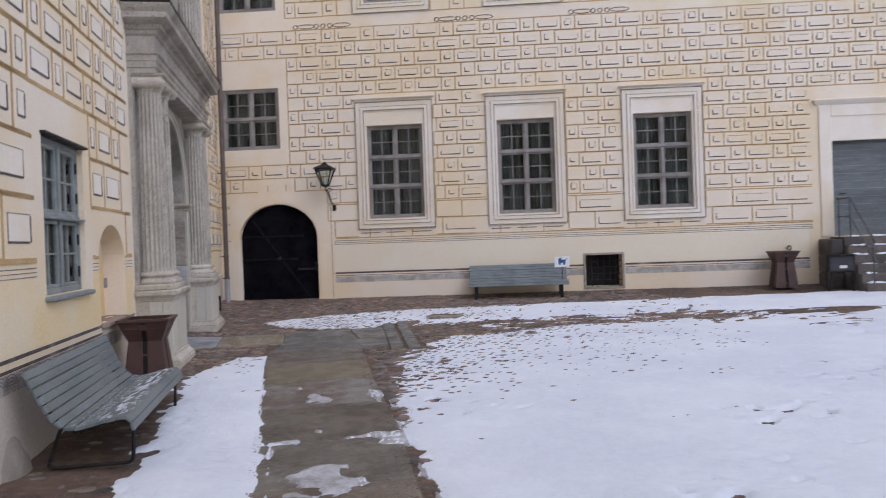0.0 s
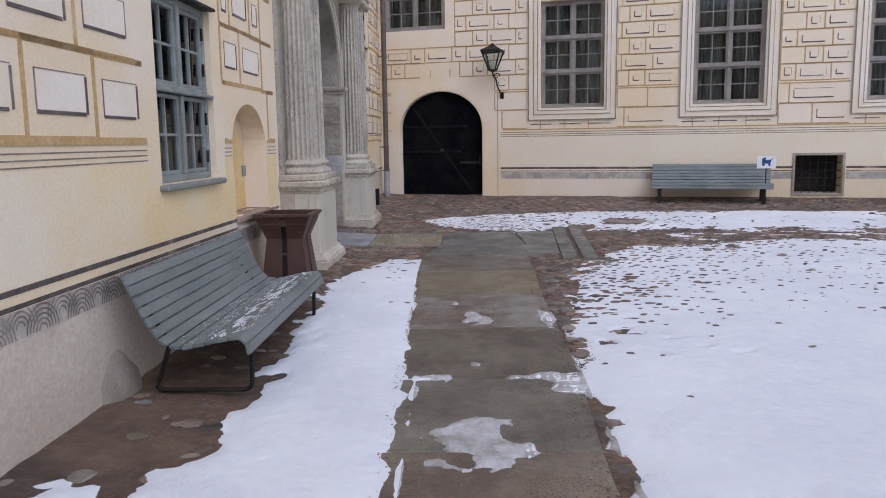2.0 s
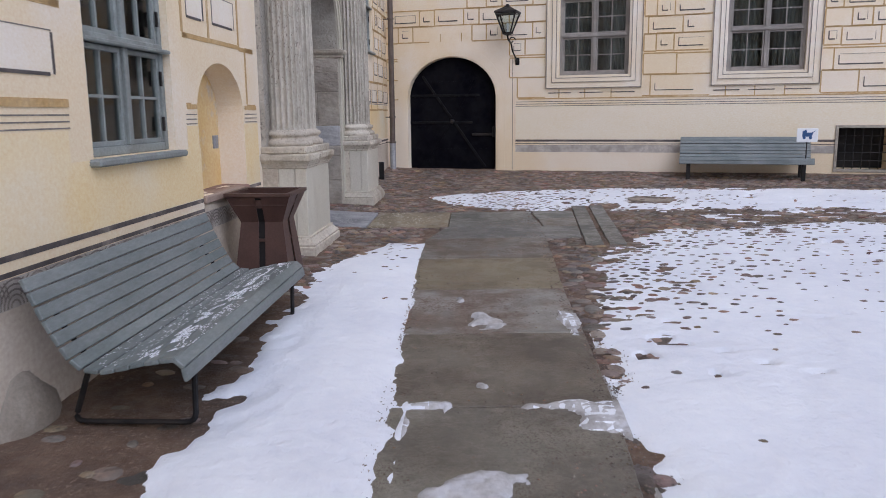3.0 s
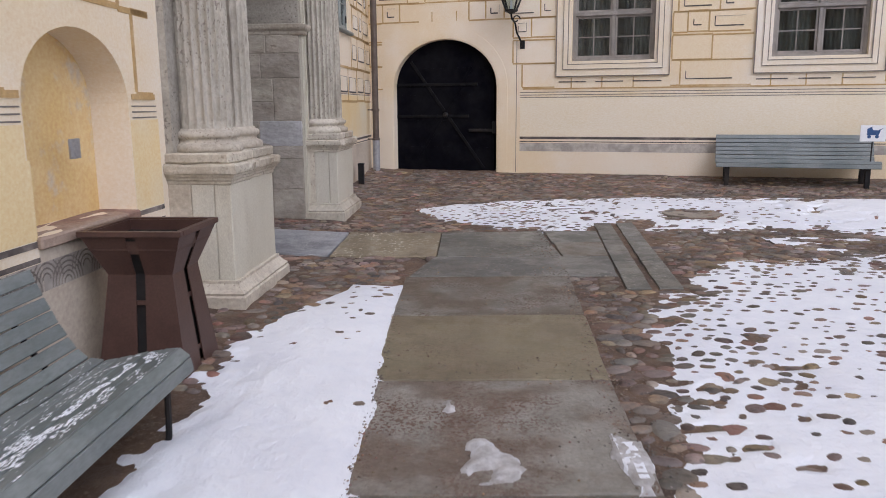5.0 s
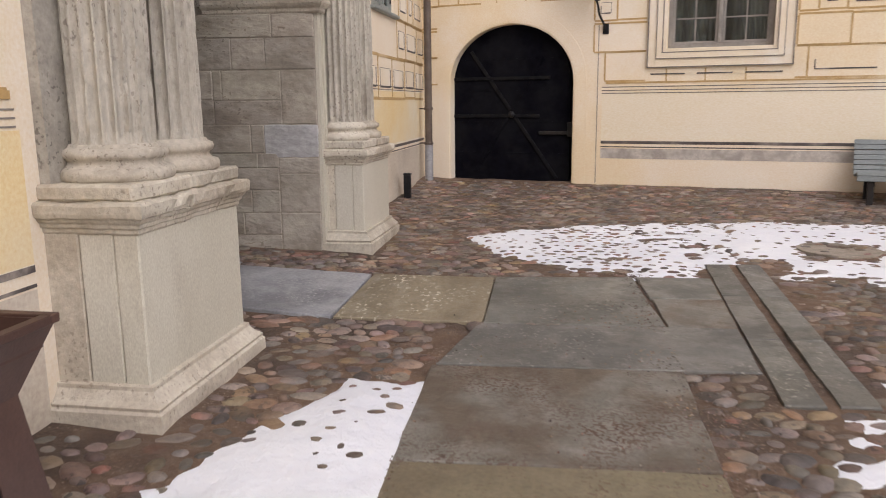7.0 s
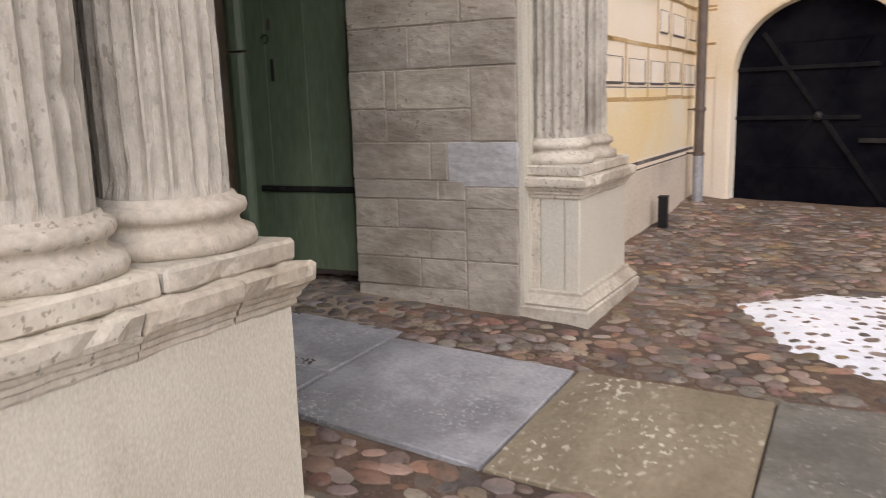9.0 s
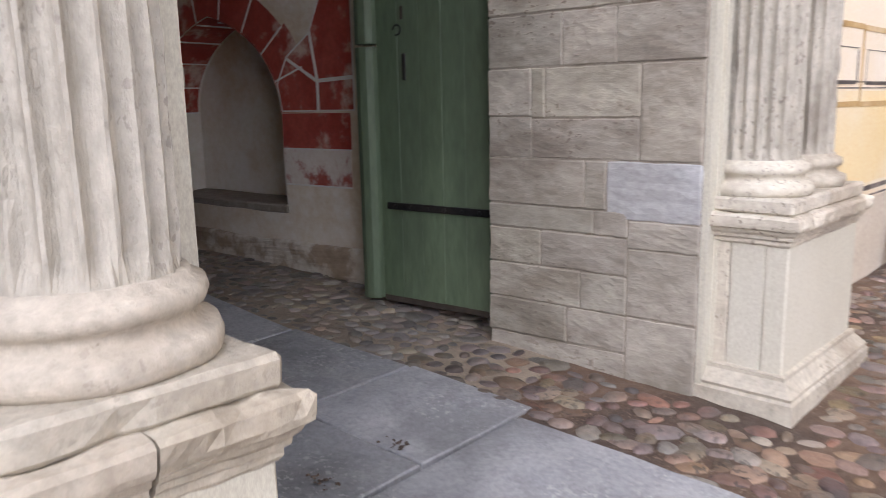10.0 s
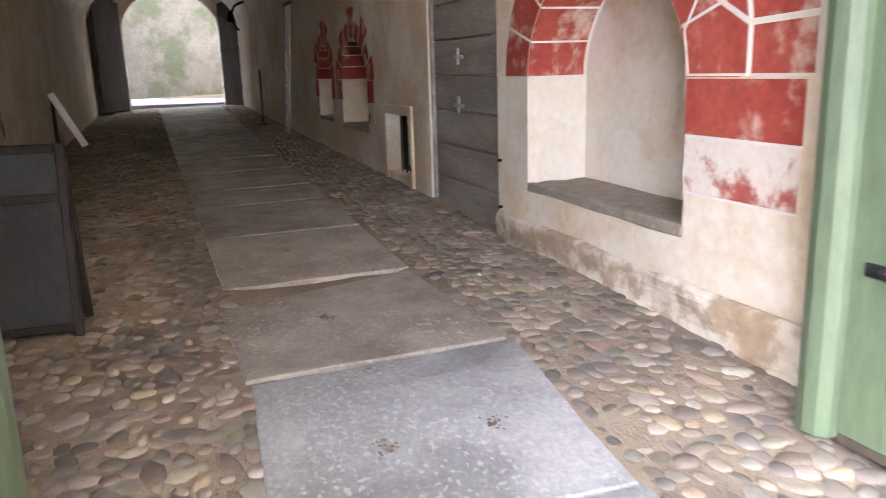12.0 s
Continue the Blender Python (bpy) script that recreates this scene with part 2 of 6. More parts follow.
WINDOW_PAINT = mat("grey_green_window_paint", (0.235, 0.26, 0.245), (0.28, 0.305, 0.29), 7, (0.20, 0.215, 0.20), 3, rough=0.5, bump=0.15, bscale=60)
IRON_GREY = mat("grey_painted_iron", (0.07, 0.072, 0.075), (0.09, 0.092, 0.095), 6, rough=0.5, bump=0.1)
DOOR_TEAL = mat("grey_teal_door_paint", (0.13, 0.145, 0.145), (0.165, 0.18, 0.18), 5, (0.10, 0.11, 0.11), 2, bump=0.2, bscale=40, stretch=(0.3, 0.3, 1.5), rough=0.55, piece=0.08)
WINDOW_BROWN = mat("taupe_window_paint", (0.27, 0.245, 0.215), (0.32, 0.29, 0.26), 7, (0.22, 0.2, 0.18), 3, rough=0.5, bump=0.15, bscale=60)
# Room and curtain colours are held dark, as indoor shade seen through glass.
ROOM_SHADE = mat("room_shade", (0.10, 0.09, 0.08), (0.13, 0.12, 0.10), 2, bump=0)
CURTAIN = mat("dimmed_curtain", (0.20, 0.19, 0.17), (0.25, 0.24, 0.215), 8, (0.10, 0.095, 0.085), 1.5, bump=0.1, stretch=(3, 3, 0.5))
GLASS = glass_mat()
PIPE_BROWN = mat("brown_downpipe", (0.09, 0.065, 0.05), (0.12, 0.09, 0.07), 6, bump=0.1, rough=0.45)
PIPE_ZINC = mat("zinc_downpipe", (0.33, 0.33, 0.34), (0.40, 0.40, 0.41), 6, bump=0.1, rough=0.45, metal=0.4)
DOOR_GREY = mat("grey_plank_paint", (0.29, 0.27, 0.24), (0.34, 0.32, 0.285), 5, (0.23, 0.215, 0.19), 2, bump=0.3, bscale=30, stretch=(0.3, 0.3, 1.5), rough=0.6)
DOOR_BROWN = mat("old_brown_planks", (0.05, 0.038, 0.03), (0.075, 0.058, 0.045), 4, bump=0.4, bscale=30, stretch=(1, 1, 0.2))
RED = mat("red_wall_paint", (0.36, 0.055, 0.038), (0.43, 0.085, 0.058), 5, (0.64, 0.46, 0.37), 3.2, bump=0.3, bscale=25, low=0.52, high=0.66)
PLASTER_FOOT = mat("flaking_wall_foot", (0.66, 0.58, 0.47), (0.74, 0.68, 0.58), 3.5, (0.42, 0.32, 0.22), 2.6, bump=0.7, bscale=14, bdist=0.03, low=0.48, high=0.58)
RED_FADED = mat("faded_red_wall_paint", (0.40, 0.09, 0.065), (0.46, 0.14, 0.105), 5, (0.74, 0.66, 0.58), 3.5, bump=0.3, bscale=25, low=0.40, high=0.50)
WHITE_LINE = mat("white_paint", (0.74, 0.70, 0.64), (0.78, 0.75, 0.70), 8, bump=0.1)
WHITE = mat("white_sign", (0.80, 0.81, 0.82), (0.82, 0.83, 0.84), 4, bump=0)
SIGN_BLUE = mat("blue_print", (0.03, 0.08, 0.2), (0.04, 0.1, 0.24), 8, bump=0)
FAR_STONE = mat("mossy_wall", (0.13, 0.115, 0.09), (0.17, 0.15, 0.12), 1.5, (0.08, 0.09, 0.05), 0.7, bump=0.6, bscale=9, bdist=0.04)
ROOF = mat("roof_tiles", (0.24, 0.10, 0.07), (0.3, 0.14, 0.09), 2, bump=0.4, bscale=8)
# Near-black for bin liner and hatch, and for shade behind grate and gate.
DARK = mat("black_liner_and_shade", (0.012, 0.011, 0.011), (0.02, 0.018, 0.017), 5, bump=0)
GREY_PANEL = mat("dark_grey_panel", (0.04, 0.043, 0.047), (0.055, 0.058, 0.063), 3, rough=0.2, bump=0)

# ---------------------------------------------------------------- mesh helpers
def mesh_of(name, verts, faces, material, smooth=False):
    me = bpy.data.meshes.new(name)
    me.from_pydata([tuple(map(float, v)) for v in verts], [], faces)
    if material:
        me.materials.append(material)
    if smooth:
        me.polygons.foreach_set("use_smooth", [True] * len(me.polygons))
    me.update()
    return me


def part(name, bm, material, parent=None, label="", smooth=False):
    me = bpy.data.meshes.new(name)
    if not isinstance(bm, bpy.types.Mesh):
        bmesh.ops.recalc_face_normals(bm, faces=bm.faces)
        bm.to_mesh(me)
        bm.free()
        me.materials.append(material)
    else:
        me = bm
    if smooth:
        me.polygons.foreach_set("use_smooth", [True] * len(me.polygons))
    ob = new(name, me)
    ob.parent = parent
    if label:
        tagged(ob, label)
    return ob


def thing(name, m, label, category, group="", kind=""):
    return tagged(place(new(name), m), label, category, group, kind)


def place(ob, m):
    ob.matrix_basis = m
    return ob


def box(bm, x0, y0, z0, x1, y1, z1, bevel=0.0, m=None):
    v = [bm.verts.new((x, y, z)) for z in (z0, z1) for y in (y0, y1) for x in (x0, x1)]
    fs = [bm.faces.new([v[i] for i in f]) for f in ((0, 2, 3, 1), (4, 5, 7, 6), (0, 1, 5, 4), (2, 6, 7, 3), (0, 4, 6, 2), (1, 3, 7, 5))]
    if bevel:
        r = bmesh.ops.bevel(bm, geom=list({e for f in fs for e in f.edges}), offset=bevel, segments=1, affect="EDGES", clamp_overlap=True)
        v = list({x for f in r["faces"] for x in f.verts} | {x for x in v if x.is_valid})
    if m is not None:
        bmesh.ops.transform(bm, matrix=m, verts=[x for x in v if x.is_valid])
    return bm


def boxes(*rows, bevel=0.0):
    bm = bmesh.new()
    for r in rows:
        box(bm, *r, bevel=bevel)
    return bm


def lathe(profile, seg=32, bm=None, at=(0, 0, 0)):
    bm = bm or bmesh.new()
    rings = []
    for r, z in profile:
        rings.append([bm.verts.new((at[0] + r * math.cos(2 * math.pi * i / seg), at[1] + r * math.sin(2 * math.pi * i / seg), at[2] + z)) for i in range(seg)])
    for a, b in zip(rings, rings[1:]):
        for i in range(seg):
            bm.faces.new((a[i], a[(i + 1) % seg], b[(i + 1) % seg], b[i]))
    bm.faces.new(rings[0][::-1])
    bm.faces.new(rings[-1])
    return bm


def tube(points, r, seg=10):
    """A round bar along a line of points."""
    bm = bmesh.new()
    pts = [Vector(p) for p in points]
    prev = None
    for i, p in enumerate(pts):
        d = (pts[min(i + 1, len(pts) - 1)] - pts[max(i - 1, 0)]).normalized()
        q = d.to_track_quat("Z", "Y")
        ring = [bm.verts.new(p + q @ Vector((r * math.cos(2 * math.pi * k / seg), r * math.sin(2 * math.pi * k / seg), 0))) for k in range(seg)]
        if prev:
            for k in range(seg):
                bm.faces.new((prev[k], prev[(k + 1) % seg], ring[(k + 1) % seg], ring[k]))
        else:
            bm.faces.new(ring[::-1])
        prev = ring
    bm.faces.new(prev)
    return bm


def rounded(points, r=0.05, n=4):
    """Rounds the corners of an open line."""
    pts = [Vector(p) for p in points]
    out = [pts[0]]
    for a, b, c in zip(pts, pts[1:], pts[2:]):
        p, q = b + (a - b).normalized() * r, b + (c - b).normalized() * r
        out += [((1 - t) ** 2) * p + 2 * t * (1 - t) * b + t * t * q for t in (i / n for i in range(n + 1))]
    return out + [pts[-1]]


def moulded(rect, profile, bm=None):
    """A moulded block: rings of a rectangle (x0, y0, x1, y1), widened by each offset of the profile (offset, z). The back edge (y1) stays."""
    bm = bm or bmesh.new()
    x0, y0, x1, y1 = rect
    prev = None
    for o, z in profile:
        ring = [bm.verts.new(p) for p in ((x0 - o, y0 - o, z), (x1 + o, y0 - o, z), (x1 + o, y1, z), (x0 - o, y1, z))]
        if prev:
            for k in range(4):
                bm.faces.new((prev[k], prev[(k + 1) % 4], ring[(k + 1) % 4], ring[k]))
        else:
            bm.faces.new(ring[::-1])
        prev = ring
    bm.faces.new(prev)
    return bm


def worn(bm, cuts=4, amount=0.006, scale=9.0, seed=0.0):
    """Cuts the faces finer and pushes them about a little, as weather does."""
    bmesh.ops.recalc_face_normals(bm, faces=bm.faces)
    if cuts:
        long_edges = [e for e in bm.edges if e.calc_length() > 0.12]
        bmesh.ops.subdivide_edges(bm, edges=long_edges, cuts=cuts, use_grid_fill=True)
    bm.normal_update()
    for v in bm.verts:
        k = noise.noise(v.co * scale + Vector((seed, seed * 2, 0))) + 0.6 * noise.noise(v.co * scale * 3 + Vector((seed, 0, 3)))
        v.co += v.normal * amount * k
    return bm


def wall_mesh(u0, u1, z0, z1, depth, holes):
    """A wall in its own frame: x along, y into the wall, z up. holes: (u0, u1, z0, z1, spring): spring is the arch's foot, or None."""
    bm = bmesh.new()
    us = sorted({u0, u1, *[h[0] for h in holes], *[h[1] for h in holes]})
    zs = sorted({z0, z1, *[max(z0, h[2]) for h in holes], *[h[3] for h in holes]})
    us = [u for u in us if u0 <= u <= u1]
    zs = [z for z in zs if z0 <= z <= z1]
    solid = lambda a, b: 0 <= a < len(us) - 1 and 0 <= b < len(zs) - 1 and not any(
        h[0] - 1e-6 <= us[a] and us[a + 1] <= h[1] + 1e-6 and h[2] - 1e-6 <= zs[b] and zs[b + 1] <= h[3] + 1e-6 for h in holes)
    quad = lambda *p: bm.faces.new([bm.verts.new(q) for q in p])
    for a in range(len(us) - 1):
        for b in range(len(zs) - 1):
            if not solid(a, b):
                continue
            l, r, d, t = us[a], us[a + 1], zs[b], zs[b + 1]
            quad((l, 0, d), (r, 0, d), (r, 0, t), (l, 0, t))
            quad((r, depth, d), (l, depth, d), (l, depth, t), (r, depth, t))
            if not solid(a - 1, b):
                quad((l, depth, d), (l, 0, d), (l, 0, t), (l, depth, t))
            if not solid(a + 1, b):
                quad((r, 0, d), (r, depth, d), (r, depth, t), (r, 0, t))
            if not solid(a, b + 1):
                quad((l, 0, t), (r, 0, t), (r, depth, t), (l, depth, t))
            if not solid(a, b - 1):
                quad((l, depth, d), (r, depth, d), (r, 0, d), (l, 0, d))
    for h in holes:
        if len(h) > 4 and h[4] is not None:
            arch_fill(bm, h[0], h[1], h[4], h[3], depth, h[5] if len(h) > 5 else 0.0)
    bmesh.ops.remove_doubles(bm, verts=bm.verts, dist=1e-5)
    return bm


def arc_points(a, b, spring, top, n=20, point=0.0):
    c, w = (a + b) / 2, (b - a) / 2
    out = []
    for i in range(n + 1):
        t = math.pi * i / n
        x, z = -math.cos(t), math.sin(t)
        if point:
            z = math.sqrt(max(0.0, (1 + point) ** 2 - (abs(x) + point) ** 2) / (1 + 2 * point))
        out.append((c + w * x, spring + (top - spring) * z))
    return out


def arch_fill(bm, a, b, spring, top, depth, point=0.0):
    """The two spandrels between a round arch and its square opening."""
    pts = arc_points(a, b, spring, top, point=point)
    for (p, q) in zip(pts, pts[1:]):
        for y in (0, depth):
            bm.faces.new([bm.verts.new(v) for v in ((p[0], y, p[1]), (p[0], y, top + 1e-4), (q[0], y, top + 1e-4), (q[0], y, q[1]))])
        bm.faces.new([bm.verts.new(v) for v in ((p[0], 0, p[1]), (q[0], 0, q[1]), (q[0], depth, q[1]), (p[0], depth, p[1]))])


def frame_of(origin, along):
    """Matrix of a wall's frame: x along the wall, y into it, z up."""
    ex = Vector((*along, 0)).normalized()
    ey = Vector((0, 0, 1)).cross(ex)
    m = Matrix.Identity(4)
    for i, v in enumerate((ex, ey, Vector((0, 0, 1)))):
        m.col[i][:3] = v
    m.translation = origin
    return m


# ---------------------------------------------------------------- the plan
L = frame_of((-2.125, 0, 0), (0.035, 1.0))          # west wing, with the portal
N = frame_of((-1.47, 18.81, 0), (1.0, -0.28))       # north wing, askew to it
P = frame_of((-2.95, 13.86, 0), (1.0, 0.07))        # north side of the passage (x runs out to the yard)


def ground_z(x, y):
    yy = y + 0.28 * np.maximum(x, 0)
    z = np.interp(yy, [-30, 0, 6, 10, 13, 17.9, 18.4, 40], [-0.13, -0.12, -0.11, 0.045, 0.1, 0.225, 0.30, 0.32])
    k = np.maximum(-1.0 - x, 0)
    return z + 0.058 * np.minimum(k, 4.0) + 0.02 * np.maximum(k - 4.0, 0)


def vnoise(x, y, seed=0):
    """Smooth value noise on numpy arrays, -1 to 1."""
    xi, yi = np.floor(x).astype(np.int64), np.floor(y).astype(np.int64)
    fx, fy = x - xi, y - yi
    fx, fy = fx * fx * (3 - 2 * fx), fy * fy * (3 - 2 * fy)

    def h(a, b):
        k = (a * 374761393 + b * 668265263 + seed * 144665) & 0xFFFFFFFF
        k = ((k ^ (k >> 13)) * 1274126177) & 0xFFFFFFFF
        return ((k ^ (k >> 16)) & 0xFFFF) / 32767.5 - 1
    return (h(xi, yi) * (1 - fx) + h(xi + 1, yi) * fx) * (1 - fy) + (h(xi, yi + 1) * (1 - fx) + h(xi + 1, yi + 1) * fx) * fy


def fbm(x, y, octaves=4, seed=0):
    return sum(vnoise(x * 2 ** i, y * 2 ** i, seed + i) / 2 ** i for i in range(octaves))


def sheet(name, xs, ys, zf, material, smooth=True):
    X, Y = np.meshgrid(xs, ys)
    Z = zf(X, Y)
    nx, ny = len(xs), len(ys)
    v = np.stack([X.ravel(), Y.ravel(), Z.ravel()], 1)
    i = (np.arange(ny - 1)[:, None] * nx + np.arange(nx - 1)[None, :]).ravel()
    f = np.stack([i, i + 1, i + nx + 1, i + nx], 1)
    return v, f


def sheet_mesh(name, v, f, material):
    me = bpy.data.meshes.new(name)
    me.vertices.add(len(v))
    me.vertices.foreach_set("co", v.astype(np.float32).ravel())
    me.loops.add(f.size)
    me.loops.foreach_set("vertex_index", f.astype(np.int32).ravel())
    me.polygons.add(len(f))
    k = f.shape[1]
    me.polygons.foreach_set("loop_start", np.arange(len(f), dtype=np.int32) * k)
    me.polygons.foreach_set("use_smooth", np.ones(len(f), dtype=bool))
    me.materials.append(material)
    me.update(calc_edges=True)
    me.validate()
    return me


# ---------------------------------------------------------------- ground
xs = np.concatenate([[-300, -120, -60, -40], np.arange(-30, -3, 0.25), np.arange(-3, 2.5, 0.06), np.arange(2.5, 14, 0.25), [14, 18, 24, 40, 80, 300]])
ys = np.concatenate([[-300, -80, -30, -16], np.arange(-8, 3, 0.25), np.arange(3, 17, 0.06), np.arange(17, 20, 0.25), [20, 24, 30, 60, 120, 300]])
v, f = sheet("ground", xs, ys, lambda x, y: ground_z(x, y) - 0.001 + 0.004 * fbm(x * 1.7, y * 1.7, 3, 5) + 0.006 * fbm(x * 5.5, y * 5.5, 2, 6) - 0.05 * (x < -2.3) - 0.015 * ((x > -2.35) & (x < 1.05) & (y > 11.7) & (y < 12.8)) - 0.015 * ((x > -0.15) & (x < 0.85) & (y < 11.7)), SOIL)
ground = tagged(new("ground", sheet_mesh("ground", v, f, SOIL)), "damp brown sandy earth between the cobbles of the yard", "ground", kind="structure")
v, f = sheet("passage_floor", np.concatenate([np.arange(-27, -10, 0.2), np.arange(-10, -2.2, 0.06)]), np.arange(7.5, 14.2, 0.06), lambda x, y: ground_z(x, y) - 0.002 + 0.004 * fbm(x * 2, y * 2, 3, 9) + 0.006 * fbm(x * 6, y * 6, 2, 10) - 0.012 * ((y > 11.7 + 0.085 * np.minimum(0, x + 5.4)) & (y < 12.75 + 0.055 * np.minimum(0, x + 4.2))) + 0.03 * np.minimum(0, (-2.40 - x)), SOIL_HALL)
tagged(new("passage_floor", sheet_mesh("passage_floor", v, f, SOIL_HALL)), "dusty pale sand between the cobbles of the passage", "floor", kind="structure")


def edge_noise(x, y):
    k = np.where(x < 0.1, np.interp(x, [-0.9, -0.5], [1.1, 0.35]), 1.0)
    return k * (0.10 * fbm(x * 2.3, y * 2.3, 4, 21) + 0.05 * fbm(x * 9, y * 9, 2, 31))


def snow_depth(x, y):
    """How far inside the snow a place lies, in metres; below 0 it is bare."""
    strip = np.minimum.reduce([np.interp(y, [3, 7, 9, 10.6], [-0.05, -0.08, -0.15, -0.2]) - x, x - np.interp(y, [-6, 3.2, 4.6, 5.2, 6.8, 9.2, 9.9, 10.6], [-1.5, -1.5, -1.35, -1.15, -1.08, -1.12, -1.0, -0.6]), 10.6 - y])
    court = np.minimum.reduce([
        x - np.interp(y, [-6, 3.5, 5.2, 6.3, 7.5, 8.3, 9.0, 10.6, 12], [0.86, 0.92, 0.99, 1.04, 1.10, 1.18, 1.30, 1.65, 2.0]),
        np.interp(x, [1.4, 2.4, 4.4, 7, 12, 20], [10.2, 11.2, 11.9, 11.6, 10.8, 9.7]) - y])
    border = np.minimum.reduce([
        y - np.interp(x, [-0.5, -0.05, 0.4, 1.1, 5.1, 8, 20], [14.6, 13.7, 13.15, 12.8, 12.75, 12.0, 9.9]),
        np.interp(x, [-0.5, 0.2, 0.9, 2, 6, 12, 20], [14.4, 14.9, 15.2, 15.4, 14.9, 13.9, 11.6]) - y])
    near = np.minimum.reduce([x + 1.75, -1.45 - x, y - 3.9, 4.75 - y]) - 0.02
    rough = 0.18 * fbm(x * 6, y * 6, 4, 91)
    band = np.where((x > 3.2) & (y > 9.3) & (y < 13.2), 0.06 * np.clip((x - 3.2) * 0.5, 0, 1) - 0.055 + 0.22 * fbm(x * 2.2, y * 7.0, 3, 93), -1.0)
    ice = [0.22 - np.hypot((x - a) / b, (y - c) / e) * 0.22 + rough for a, b, c, e in ((0.30, 0.20, 5.2, 0.36), (0.33, 0.13, 7.0, 0.30), (0.88, 0.10, 6.15, 0.22), (0.5, 0.2, 3.5, 0.6), (0.40, 0.15, 7.7, 0.42), (0.97, 0.05, 7.9, 0.5))]
    ice.append(np.minimum(0.005 - np.abs(y - 6.325 - 0.02 * np.sin(x * 9)), 0.5 - np.abs(x - 0.45)) + 0.035 * fbm(x * 9, y * 3, 3, 95))
    d = np.maximum.reduce([strip, court, border, near, band, *[np.minimum(i, 0.05) for i in ice]])
    hole = np.hypot((x - 2.95) / 1.05, y - 13.95) - 0.30
    groove = np.maximum(np.abs(x - 1.69 - 0.075 * (y - 10.45)) - 0.27, np.abs(y - 11.88) - 1.48)
    return np.minimum.reduce([d, hole, groove])


def snow_top(x, y):
    d = snow_depth(x, y) + edge_noise(x, y)
    s = np.clip(d / 0.30, -1, 1)
    thin = np.clip(np.interp(y, [6.3, 8.3, 12.0, 12.4], [0.10, 1.0, 1.0, 0.75]) * np.clip((x - 0.2) * 3, 0, 1) + 0.12 * (y > 12.3) * np.clip(2.4 - x, 0, 1), 0, 1.0)   # thin snow, stones come through
    deep = 0.045 - 0.0275 * np.minimum(thin, 1.0) * np.clip(1.5 - d * np.where((y > 12.2) & (x > 2.2), 2.2, 0.8), 0, 1)
    z = np.where(s > 0, deep * s ** 0.6, 0.05 * s)
    court = np.clip((x - 0.9) * 2, 0.0, 1)
    prints = np.clip(vnoise(x * 6.0, y * 11.0, 77) + 0.62 * vnoise(x * 0.7, y * 0.7, 78) + 0.25 * vnoise(x * 23, y * 31, 76) - np.interp(y, [4, 7.4, 9], [1.0, 0.97, 0.74]), 0, 1)
    pits = prints * (0.08 + 0.16 * court) + 0.012 * np.clip(fbm(x * 4.5, y * 4.5, 2, 79) - 0.3, 0, 1)
    z = z + 0.022 * np.clip(d * 30, 0, 1) * ((x > -0.1) & (x < 1.03) & (y < 8.4))
    return ground_z(x, y) - 0.006 + z + 0.006 * fbm(x * 3, y * 3, 4, 55) - pits


snow_parts = []
for xs, ys in ((np.arange(-1.85, 0.06, 0.03), np.arange(-3, 10.9, 0.03)), (np.arange(0.55, 6.06, 0.04), np.arange(2.5, 16.2, 0.04)),
               (np.arange(6.0, 20, 0.1), np.arange(-6, 16, 0.1)), (np.arange(0.55, 6.2, 0.1), np.arange(-6, 2.55, 0.1)), (np.arange(-1.0, 0.6, 0.03), np.arange(12.6, 15.8, 0.03)), (np.arange(-0.1, 1.03, 0.025), np.arange(1.4, 8.4, 0.025))):
    v, f = sheet("snow", xs, ys, snow_top, SNOW)
    keep = (snow_depth(v[:, 0], v[:, 1]) > -0.35)
    snow_parts.append((v, f[keep[f].all(1)]))
off, vv, ff = 0, [], []
for v, f in snow_parts[:-1]:
    vv.append(v), ff.append(f + off)
    off += len(v)
tagged(new("snow", sheet_mesh("snow", np.concatenate(vv), np.concatenate(ff), SNOW)), "thin trodden white snow lying over the cobbled yard", "snow", kind="stuff")
tagged(new("ice_patches", sheet_mesh("ice_patches", *snow_parts[-1], ICE)), "patches of grey trodden ice on the slab path", "ice", kind="stuff")

# ---------------------------------------------------------------- walls
TOP = 11.5
NORTH_WINDOWS = [(3.60, 4.92), (6.66, 7.98), (9.77, 11.09)]
UPPER_WINDOWS = [(3.62, 4.94), (6.68, 8.0), (9.8, 11.12)]
WZ0, WZ1 = 2.14, 4.32
n_holes = [(a, b, WZ0, WZ1) for a, b in NORTH_WINDOWS] + [(a, b, 7.2, 9.3) for a, b in UPPER_WINDOWS]
n_holes += [(0.46, 2.34, -0.5, 2.56, 1.75), (0.16, 1.53, 3.88, 5.32), (0.16, 1.53, 7.15, 8.7), (8.60, 9.43, 0.38, 1.11), (14.15, 15.75, 1.36, 3.50)]
wall_north = tagged(part("wall_north", wall_mesh(-0.6, 27, -0.5, TOP, 0.55, n_holes), PLASTER), "cream plastered castle wall with painted rustication and dark joints", "wall", kind="structure")
wall_north.matrix_basis = N
l_holes = [(6.84, 7.98, 1.20, 2.58), (9.99, 14.53, -0.5, 4.62), (8.42, 9.50, 0.81, 1.86, 1.46), (15.75, 16.9, 2.55, 4.1), (6.8, 8.07, 5.2, 7.0), (16.0, 17.1, 6.0, 7.6)]
wall_west = tagged(part("wall_west", wall_mesh(-14, 18.9, -0.6, TOP, 0.6, l_holes), PLASTER), "cream and ochre plastered wall with painted blocks beside the portal", "wall", kind="structure")
